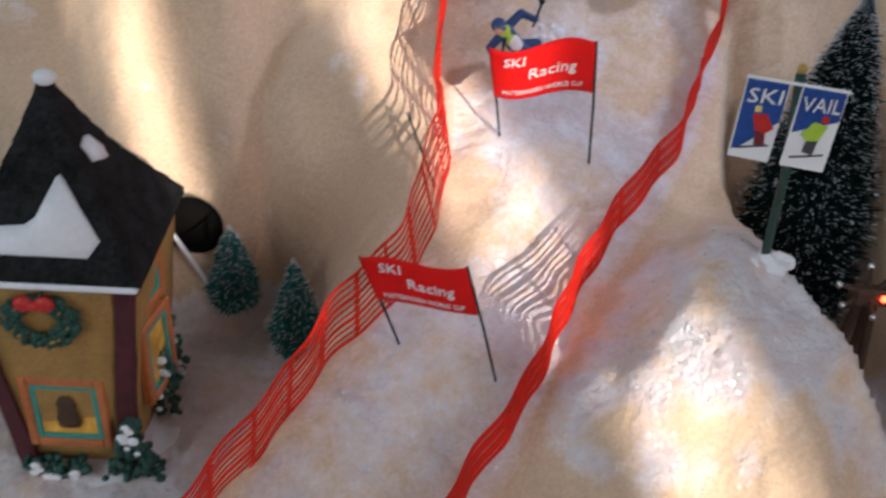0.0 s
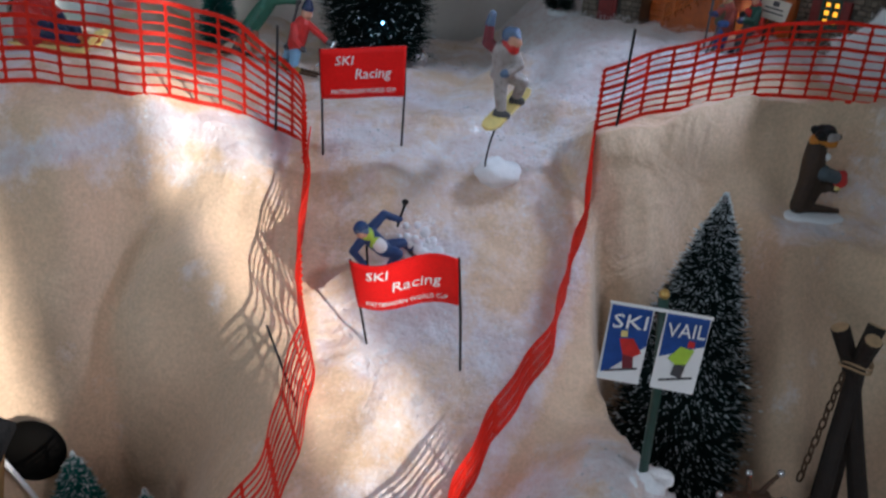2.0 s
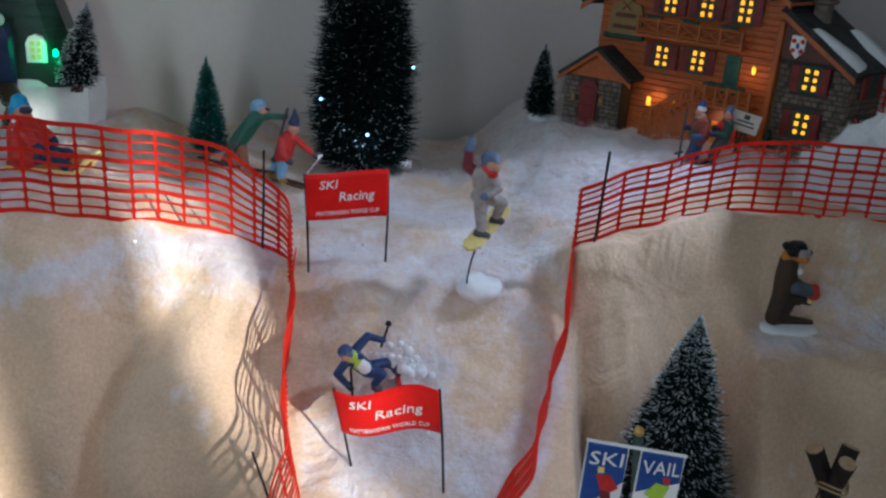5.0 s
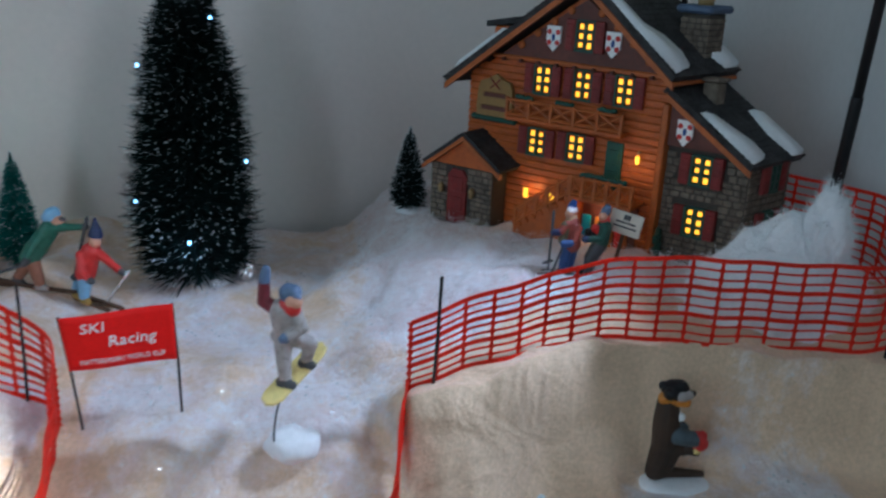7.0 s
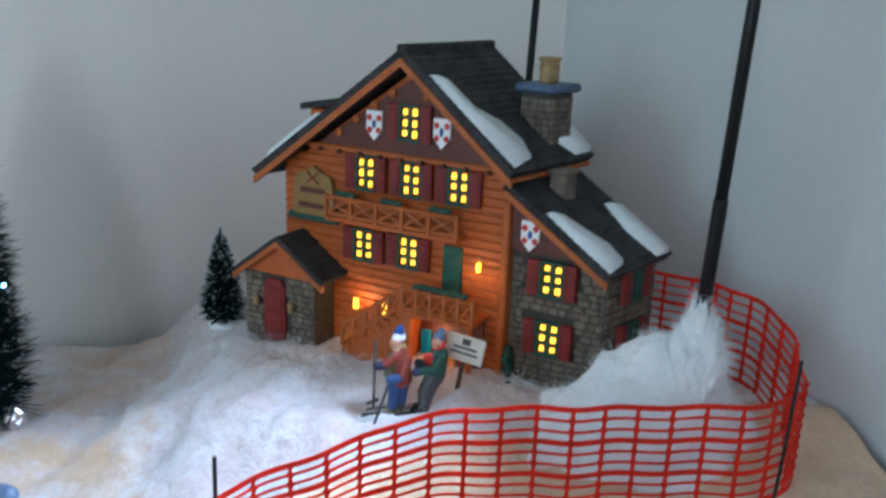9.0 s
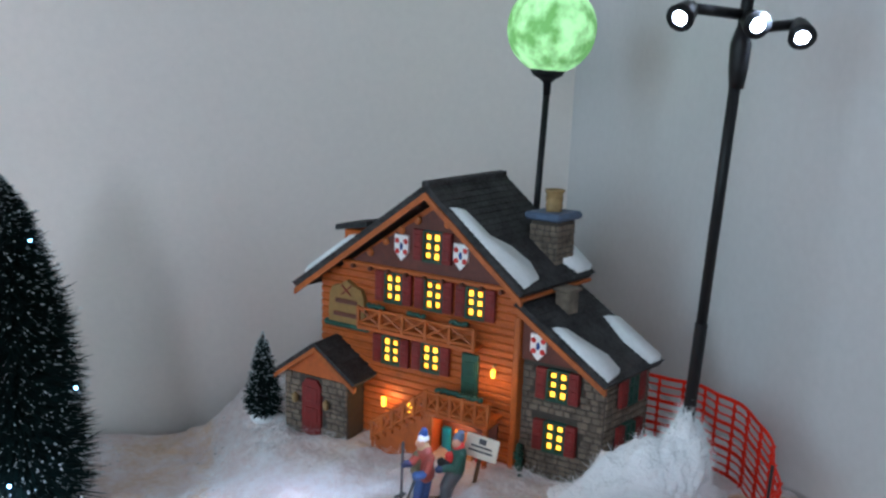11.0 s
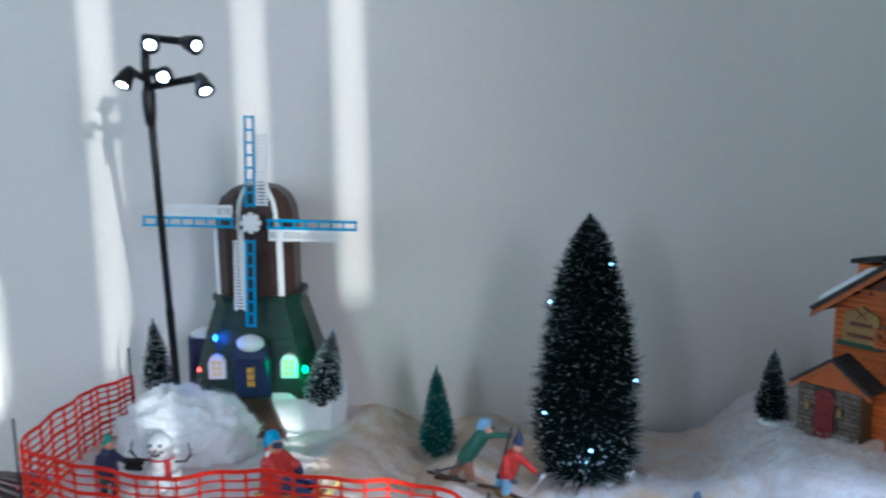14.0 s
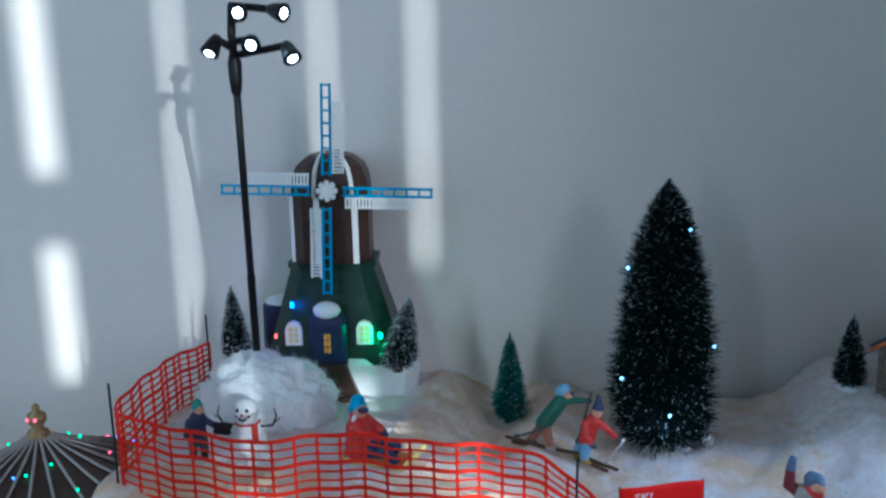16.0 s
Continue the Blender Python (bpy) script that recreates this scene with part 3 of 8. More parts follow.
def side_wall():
    """An unseen wall with an added window, its opening right through it."""
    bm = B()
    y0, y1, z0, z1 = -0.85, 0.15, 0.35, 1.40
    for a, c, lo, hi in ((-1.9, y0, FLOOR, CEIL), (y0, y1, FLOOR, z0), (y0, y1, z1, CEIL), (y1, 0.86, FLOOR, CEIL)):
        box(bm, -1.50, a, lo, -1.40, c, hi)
    tagged(part("wall_west", bm, M_WALL2), "unseen room wall with an added opening for the fill lamp", "wall", kind="structure")
    # unseen opening added to hold the left fill lamp
    home = thing("added_window_1", "unseen white framed opening added round the left fill lamp", "window", kind="structure")
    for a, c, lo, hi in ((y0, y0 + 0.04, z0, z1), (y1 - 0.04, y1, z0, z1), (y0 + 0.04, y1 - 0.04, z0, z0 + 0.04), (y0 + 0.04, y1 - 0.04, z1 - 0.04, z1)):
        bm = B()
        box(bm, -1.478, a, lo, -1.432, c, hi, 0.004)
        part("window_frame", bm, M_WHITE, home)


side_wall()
slab("wall_south_return", "plain painted room wall", (0.655, 0.004), (2.5, 0.004), FLOOR, CEIL, 0.1, M_WALL2)
slab("wall_far_east", "plain painted room wall", (2.4, 0.004), (2.4, -1.9), FLOOR, CEIL, 0.1, M_WALL2)


def flat(name, label, z0, z1, mat, cat):
    bm = B()
    box(bm, -2.75, -2.0, z0, 2.6, 1.3, z1)
    return tagged(part(name, bm, mat), label, cat, kind="structure")


flat("floor", "dark wooden room floor", FLOOR - 0.05, FLOOR, M_FLOOR, "floor")
flat("ceiling", "plain white room ceiling", CEIL, CEIL + 0.05, M_WALL2, "ceiling")


def front_wall():
    """The unseen wall behind the camera, with two openings right through it for sun and fill."""
    bm = B()
    y0, y1 = -1.90, -1.80
    lo, hi = 0.40, 1.72
    for x0, x1, z0, z1 in ((-2.7, -1.3, FLOOR, CEIL), (-1.3, -0.9, FLOOR, lo), (-1.3, -0.9, hi, CEIL), (-0.9, 1.45, FLOOR, CEIL), (1.45, 2.16, FLOOR, lo), (1.45, 2.16, hi, CEIL), (2.16, 2.5, FLOOR, CEIL)):
        box(bm, x0, y0, z0, x1, y1, z1)
    tagged(part("wall_south", bm, M_WALL2), "unseen painted wall with two openings for the sun and a fill lamp", "wall", kind="structure")
    # unseen panels added so that narrow gaps shape the sun into streaks
    for x0, x1 in SUN_SCREENS:
        bm = B()
        n = max(2, int((x1 - x0) / 0.02))
        for k in range(n):
            u0, u1 = x0 + (x1 - x0) * k / n, x0 + (x1 - x0) * (k + 1) / n
            box(bm, u0, -1.795 + 0.006 * (k % 2), lo - 0.03, u1, -1.785 + 0.006 * (k % 2), hi + 0.03)
        tagged(part("curtain", bm, M_SUN_SCREEN), "unseen grey panel added to cut the sun into streaks", "curtain", "curtain panels", "structure")
    # unseen panel added to keep the sun off the gingerbread house
    bm = B()
    box(bm, SUN_SCREENS[0][1] - 0.01, -1.785, lo - 0.03, SUN_SCREENS[1][0] + 0.01, -1.765, 0.93)
    tagged(part("sun_block_panel", bm, M_WHITE), "unseen white panel added to keep sun off the house", "window panel", kind="structure")
    # more unseen panels trim the gaps to the wanted sun patches
    for x0, x1, z0, z1 in ((1.595, 1.637, 0.90, hi + 0.03), (1.643, 1.668, 0.66, 0.90), (1.595, 1.668, lo - 0.03, 0.66), (1.763, 1.794, 0.95, hi + 0.03), (2.087, 2.123, lo - 0.03, 0.733), (2.087, 2.123, 0.775, hi + 0.03), (1.797, 1.853, 0.90, 1.0), (1.893, 1.922, lo - 0.03, 1.06)):
        bm = B()
        box(bm, x0, -1.783, z0, x1, -1.775, z1)
        tagged(part("curtain", bm, M_SUN_SCREEN), "unseen grey panel added to cut the sun into streaks", "curtain", "curtain panels", "structure")
    bm = B()
    box(bm, 1.807, -1.783, 1.0, SUN_SCREENS[3][0] + 0.005, -1.775, hi + 0.03)
    tagged(part("curtain", bm, M_SUN_SCREEN), "unseen grey panel added to cut the sun into streaks", "curtain", "curtain panels", "structure")
    # unseen bar added to break the leftmost sun streak
    bm = B()
    box(bm, SUN_SCREENS[0][1] - 0.01, -1.785, 1.072, SUN_SCREENS[1][0] + 0.01, -1.765, 1.141)
    tagged(part("sun_block_bar", bm, M_WHITE), "unseen white bar added to break a sun streak", "window bar", kind="structure")


# spans of the added panels; the sun passes between them
SUN_SCREENS = ((1.40, 1.487), (1.523, 1.600), (1.660, 1.768), (1.848, 1.897), (1.917, 2.092), (2.118, 2.20))
front_wall()

# table under the hill
bm = B()
box(bm, -0.75, 0.25, -0.04, 0.56, 0.86, -0.012, 0.003)
for x, y in ((-0.7, 0.3), (0.5, 0.3), (-0.7, 0.8), (0.5, 0.8)):
    box(bm, x - 0.02, y - 0.02, FLOOR, x + 0.02, y + 0.02, -0.04)
tagged(part("table", bm, M_BARK), "brown wooden table that carries the snow hill", "table")


# ---- net fences ----
def net_fence(label, path, tall, posts=(), group="net fences", lean=(0.0, 0.0, 0.0), start=1.0, finish=1.0, cell=0.0145):
    """A red plastic net along plan points (x, y), standing on the snow, with wire posts."""
    pts = [Vector((x, y, 0)) for x, y in path]
    # smooth resample
    fine = []
    for i in range(len(pts) - 1):
        p0, p1, p2, p3 = pts[max(i - 1, 0)], pts[i], pts[i + 1], pts[min(i + 2, len(pts) - 1)]
        for k in range(16):
            t = k / 16
            fine.append(0.5 * ((2 * p1) + (p2 - p0) * t + (2 * p0 - 5 * p1 + 4 * p2 - p3) * t * t + (3 * p1 - p0 - 3 * p2 + p3) * t ** 3))
    fine.append(pts[-1])
    dist = [0.0]
    for a, b in zip(fine, fine[1:]):
        dist.append(dist[-1] + (b - a).length)
    step = 0.0026
    n = int(dist[-1] / step)
    cols = []
    for k in range(n + 1):
        s = dist[-1] * k / n
        x, y = np.interp(s, dist, [p.x for p in fine]), np.interp(s, dist, [p.y for p in fine])
        cols.append((s, Vector((x, y, 0))))
    zs = np.array([ground_at(p.x, p.y) for _, p in cols])
    ker = np.ones(21) / 21
    zs = np.convolve(np.pad(zs, 10, mode="edge"), ker, "valid")
    home = thing("net_fence", label, "net fence", group=group)

    def place(k, v):
        s, p = cols[k]
        q = cols[min(k + 1, n)][1] - cols[max(k - 1, 0)][1]
        side = Vector((-q.y, q.x, 0)).normalized()
        wav = 0.0016 * math.sin(s * 70) + 0.0012 * math.sin(s * 160 + 2)
        ang = float(np.interp(s / dist[-1], (0.12, 0.40, 0.75), lean))
        off = v * tall * (start + (1 - start) * min(1.0, s / dist[-1] / 0.35)) * (1 - (1 - finish) * max(0.0, min(1.0, (s / dist[-1] - 0.88) / 0.10)))
        return p + side * (wav + off * math.sin(ang)) + Vector((0, 0, zs[k] + 0.001 + 0.0015 * math.sin(s * 55) + off * math.cos(ang)))

    def strand(name, path_pts, w, d):
        """A flat plastic strand with thickness."""
        bm = B()
        rings = []
        for i, p in enumerate(path_pts):
            q = path_pts[min(i + 1, len(path_pts) - 1)] - path_pts[max(i - 1, 0)]
            q.normalize()
            up = Vector((0, 0, 1)) if abs(q.z) < 0.7 else Vector((q.y, -q.x, 0)).normalized() if Vector((q.x, q.y)).length > 0.05 else Vector((1, 0, 0))
            a = (up - q * up.dot(q)).normalized() * (w[i % len(w)] if isinstance(w, tuple) else w) / 2
            b = q.cross(a).normalized() * d / 2
            rings.append([bm.verts.new(p + e) for e in (a + b, a - b, -a - b, -a + b)])
        for r, s in zip(rings, rings[1:]):
            for j in range(4):
                bm.faces.new((r[j], r[(j + 1) % 4], s[(j + 1) % 4], s[j]))
        part(name, bm, M_NET, home)

    for row in range(10):
        thick = row % 3 == 0
        strand("band" if thick else "strand", [place(k, row / 9) for k in range(n + 1)], (0.0024 if thick else 0.0011) * max(0.8, tall / 0.05), 0.0007)
    gap = max(1, round(cell / (dist[-1] / n)))
    for k in range(0, n + 1, gap):
        strand("cross_strand", [place(k, v / 36) for v in range(37)], (0.0038, 0.0021, 0.0014, 0.0021), 0.0008)
    for x, y, extra in posts:
        z = ground_at(x, y)
        bm = B()
        tube(bm, [(x, y, z - 0.01), (x + 0.0015, y - 0.001, z + tall * 0.6), (x + 0.002, y - 0.002, z + tall + extra)], 0.0009, 6)
        part("post", bm, M_WIRE, home, "thin black wire post")
    return home


net_fence("red plastic safety net along the plateau below the windmill", [(-0.352, 0.905), (-0.348, 0.85), (-0.343, 0.78), (-0.338, 0.715), (-0.318, 0.705), (-0.25, 0.694), (-0.19, 0.690), (-0.115, 0.698), (-0.06, 0.715), (-0.018, 0.733), (0.004, 0.733), (0.013, 0.722), (0.0145, 0.70)], 0.058, [(-0.352, 0.903, 0.018), (-0.338, 0.712, 0.02), (-0.006, 0.734, 0.012)], start=0.8, finish=0.60)
net_fence("red plastic safety net down one side of the ski run", [(0.0145, 0.702), (0.0145, 0.68), (0.016, 0.65), (0.020, 0.61), (0.027, 0.575), (0.017, 0.53), (-0.019, 0.474), (-0.052, 0.430), (-0.094, 0.37)], 0.040, [], lean=(0.1, -0.28, 0.12), start=0.9, finish=0.9, cell=0.026)
net_fence("red plastic safety net along the far side of the ski run", [(0.204, 0.706), (0.192, 0.66), (0.167, 0.60), (0.147, 0.57), (0.113, 0.53), (0.094, 0.48), (0.071, 0.44), (0.025, 0.37)], 0.022, [], lean=(0.0, -0.16, -0.10), cell=0.034)
net_fence("red plastic safety net round the chalet plateau", [(0.206, 0.706), (0.235, 0.712), (0.29, 0.720), (0.33, 0.714), (0.375, 0.704), (0.42, 0.700), (0.466, 0.692), (0.486, 0.698), (0.499, 0.72), (0.508, 0.77), (0.500, 0.82), (0.468, 0.842)], 0.050, [(0.219, 0.708, 0.016), (0.472, 0.690, 0.026)], start=0.78)


home = thing("wire_stick", "thin dark wire stick lying against the run's net", "wire stick")
bm = B()
tube(bm, [(0.001, 0.597, 0.170), (0.011, 0.578, 0.155), (0.021, 0.560, 0.140)], 0.0008, 6)
part("stick", bm, M_WIRE, home)


# ---- bottle-brush trees ----
def bristle_tree(label, at, tall, wide, count, needle, frost=0.22, belly=0.18, base="wood", lean=(0, 0), group="bottle-brush trees", seed=1, power=0.8, table=None):
    """A tapering brush of fine bristles on a twisted wire, some tips frosted white."""
    rnd = random.Random(seed)
    z0 = at[2]
    home = thing("bottle_brush_tree", label, "toy tree", Matrix.Translation(at), group)
    foot = min(0.012, tall * 0.09)
    bm = B()
    if base == "snow":
        lathe(bm, [(wide * 0.55, 0.0), (wide * 0.6, foot * 0.4), (wide * 0.35, foot), (wide * 0.1, foot * 1.15)], 14)
        part("base", bm, M_SNOWPAINT, home, "white snow base", True)
    else:
        lathe(bm, [(wide * 0.26, 0.0), (wide * 0.28, foot * 0.5), (wide * 0.22, foot)], 12)
        part("base", bm, M_BARK, home, "brown wooden base", True)
    bm = B()
    tube(bm, [(0, 0, foot * 0.5), (lean[0] * 0.5, lean[1] * 0.5, tall * 0.5), (lean[0], lean[1], tall)], [0.0016, 0.0014, 0.0006], 6)
    part("trunk", bm, M_WIRE, home, "twisted wire stem")

    def radius(u):
        if table:
            return wide * float(np.interp(1 - u, *table)) + 0.0006
        lo = min(1.0, 0.72 + 0.28 * u / belly) if u < belly else 1.0
        return wide * lo * max(0.0005, (1 - max(0, u - belly) / (1 - belly))) ** (power + (0.35 if u > 0.9 else 0.0)) + 0.0006

    green, white = ([], []), ([], [])
    for k in range(int(count * 1.7)):
        u = rnd.random() ** 0.9
        a = rnd.random() * 2 * math.pi
        tier = 1.0 - 0.10 * ((u * 15 + 0.2 * math.sin(a * 3)) % 1.0)
        clump = 1.0 + 0.10 * math.sin(a * 5 + u * 21) * math.sin(u * 34 + 2 * a)
        r = radius(u) * rnd.uniform(0.74, 1.06) * tier * clump
        z = foot + u * (tall - foot)
        p0 = Vector((lean[0] * u, lean[1] * u, z - 0.10 * r))
        d = Vector((math.cos(a) + rnd.uniform(-0.3, 0.3), math.sin(a) + rnd.uniform(-0.3, 0.3), rnd.uniform(-0.25, 0.35)))
        d *= 1.0 / max(0.7, Vector((d.x, d.y)).length)
        tip = p0 + d * r
        side = Vector((-math.sin(a), math.cos(a), rnd.uniform(-0.8, 0.8))) * rnd.uniform(0.00030, 0.00062)
        cut = rnd.uniform(0.80, 0.92)
        inner = p0 + d * r * 0.25
        vs, fs = green
        i = len(vs)
        vs.extend([inner - side, inner + side, p0 + d * r * cut + side * 0.7, tip, p0 + d * r * cut - side * 0.7])
        fs.append((i, i + 1, i + 2, i + 3, i + 4))
        if rnd.random() < frost:
            vs, fs = white
            i = len(vs)
            up = Vector((0, 0, 0.0004))
            q = tip - d.normalized() * rnd.uniform(0.0008, 0.0026) + up
            w = side * rnd.uniform(0.5, 1.2)
            vs.extend([q - w, q + w, tip + d * 0.0008 + w * 0.6 + up, tip + d * 0.0008 - w * 0.6 + up])
            fs.append((i, i + 1, i + 2, i + 3))
    for name, (vs, fs), mat, lab in (("crown", green, needle, "dense bristle crown"), ("frost", white, M_FROST, "white frosted bristle tips")):
        me = bpy.data.meshes.new(name)
        me.from_pydata(vs, [], fs)
        me.materials.append(mat)
        ob = new(name, me)
        ob.parent = home
        tagged(ob, lab)
    return home


def on_ground(x, y, dz=0.0):
    return (x, y, ground_at(x, y) + dz)


big_at = (0.063, 0.905, ground_at(0.063, 0.905) - 0.002)
big_tree = bristle_tree("tall dark green bottle-brush tree with frosted tips and tiny lights", big_at, 0.480 - big_at[2], 0.0495, 18000, M_NEEDLE, 0.12, 0.10, "snow", seed=2, table=((0, 0.02, 0.09, 0.17, 0.37, 0.6, 0.85, 0.93, 1.0), (0.0, 0.07, 0.31, 0.48, 0.76, 0.92, 1.0, 0.98, 0.80)))
mt = (0.260, 0.610, ground_at(0.262, 0.612))
bristle_tree("dark green frosted bottle-brush tree behind the banner sign", mt, 0.257 - mt[2], 0.050, 13000, M_NEEDLE, 0.30, 0.15, "snow", seed=3, table=((0, 0.03, 0.12, 0.3, 0.55, 0.8, 0.92, 1.0), (0.0, 0.06, 0.24, 0.52, 0.80, 0.98, 1.0, 0.85)))
bristle_tree("small dark frosted tree beside the chalet", (0.2215, 0.938, ground_at(0.2215, 0.938)), 0.360 - ground_at(0.2215, 0.938), 0.0165, 2600, M_NEEDLE, 0.16, 0.12, "snow", seed=4)
bristle_tree("small teal green tree against the wall", (-0.072, 0.938, ground_at(-0.072, 0.938) - 0.002), 0.336 - ground_at(-0.072, 0.938), 0.0195, 4200, M_NEEDLE2, 0.10, 0.12, seed=5)
bristle_tree("small frosted tree leaning beside the windmill", (-0.166, 0.888, 0.310), 0.070, 0.0185, 3200, M_NEEDLE, 0.40, 0.15, lean=(0.013, 0), seed=6)
bristle_tree("small frosted tree behind the floodlight pole", (-0.315, 0.886, 0.312), 0.072, 0.0160, 3000, M_NEEDLE, 0.35, 0.15, lean=(-0.002, 0), seed=7)
bristle_tree("teal green frosted tree by the gingerbread house", (-0.112, 0.588, ground_at(-0.112, 0.588)), 0.086 - ground_at(-0.112, 0.588), 0.0200, 5200, M_NEEDLE2, 0.13, 0.2, seed=8)
bristle_tree("short teal green frosted tree at the foot of the run", (-0.065, 0.560, ground_at(-0.065, 0.560)), 0.083 - ground_at(-0.065, 0.560), 0.0195, 5000, M_NEEDLE2, 0.13, 0.2, seed=9)


# ---- race banners ----
def race_banner(label, feet, tops, drop, sag=0.0, wave=0.0015):
    """A red cloth between two wire poles: feet and tops are the two poles' ends."""
    home = thing("race_banner", label, "banner", group="race banners")
    f0, f1, t0, t1 = [Vector(p) for p in (*feet, *tops)]
    for f, t in ((f0, t0), (f1, t1)):
        bm = B()
        tube(bm, [f - (t - f) * 0.1, (f + t) / 2 + Vector((0.0006, 0, 0)), t], 0.0008, 6)
        part("pole", bm, M_WIRE, home, "thin black wire pole")
    d0, d1 = (f0 - t0).normalized() * drop, (f1 - t1).normalized() * drop
    across = (t1 - t0).normalized()
    out = across.cross(Vector((0, 0, 1))).normalized()
    bm = B()
    nx, nz = 24, 8

    def at(u, v):
        p = t0.lerp(t1, u) + d0.lerp(d1, u) * v
        return p + out * (wave * math.sin(u * 2 * math.pi) + 0.0015) + Vector((0, 0, sag * math.sin(u * 2 * math.pi) * (1 - 0.4 * v)))

    grid = [[bm.verts.new(at(i / nx, j / nz)) for j in range(nz + 1)] for i in range(nx + 1)]
    back = [[bm.verts.new(at(i / nx, j / nz) - out * 0.0006) for j in range(nz + 1)] for i in range(nx + 1)]
    for g in (grid, back):
        for i in range(nx):
            for j in range(nz):
                bm.faces.new((g[i][j], g[i + 1][j], g[i + 1][j + 1], g[i][j + 1]))
    rim = [(i, 0) for i in range(nx)] + [(nx, j) for j in range(nz)] + [(i, nz) for i in range(nx, 0, -1)] + [(0, j) for j in range(nz, 0, -1)]
    for a, b in zip(rim, rim[1:] + rim[:1]):
        bm.faces.new((grid[a[0]][a[1]], grid[b[0]][b[1]], back[b[0]][b[1]], back[a[0]][a[1]]))
    cloth = part("cloth", bm, M_BANNER, home, "red cloth with white lettering", True)
    width = (t1 - t0).length
    zaxis = (t0.lerp(t1, 0.5) - (f0.lerp(f1, 0.5))).normalized()
    for text, size, u, v, w, shear in (("SKI", 0.0085, 0.26, 0.24, 0.22, 0.15), ("Racing", 0.0095, 0.60, 0.52, 0.44, 0.12), ("MATTERHORN WORLD CUP", 0.0042, 0.50, 0.86, 0.78, 0.0)):
        c = at(u, v)
        e = (at(u + 0.05, v) - at(u - 0.05, v)).normalized()
        zax = (at(u, v - 0.05) - at(u, v + 0.05)).normalized()
        nrm = e.cross(zax).normalized()
        zax = nrm.cross(e)
        m = Matrix((e, zax, nrm)).transposed().to_4x4()
        ob = lettering(text, size, M_WHITE, cloth, Matrix.Translation(c) @ m, width=w * width, shear=shear)
        # lay the letters onto the waving cloth
        inv = (Matrix.Translation(c) @ m).inverted()
        for vert in ob.data.vertices:
            x, yv = vert.co.x, vert.co.y
            q = inv @ at(u + x / width, v - yv / drop)
            vert.co = (q.x, q.y, q.z + vert.co.z + 0.0004)
    return home


race_banner("red ski racing banner at the top of the run", ((0.0265, 0.720, ground_at(0.0265, 0.72)), (0.079, 0.728, ground_at(0.079, 0.728))), ((0.024, 0.705, 0.305), (0.078, 0.722, 0.306)), 0.034, 0.0, 0.001)
race_banner("red ski racing banner half way down the run", ((0.058, 0.604, ground_at(0.058, 0.604)), (0.113, 0.588, ground_at(0.113, 0.588))), ((0.047, 0.590, 0.217), (0.103, 0.563, 0.233)), 0.034, -0.0028, 0.002)
race_banner("red ski racing banner at the foot of the run", ((0.008, 0.478, ground_at(0.008, 0.478)), (0.061, 0.458, ground_at(0.061, 0.458))), ((-0.012, 0.466, 0.149), (0.041, 0.451, 0.157)), 0.030, 0.0028, 0.0015)


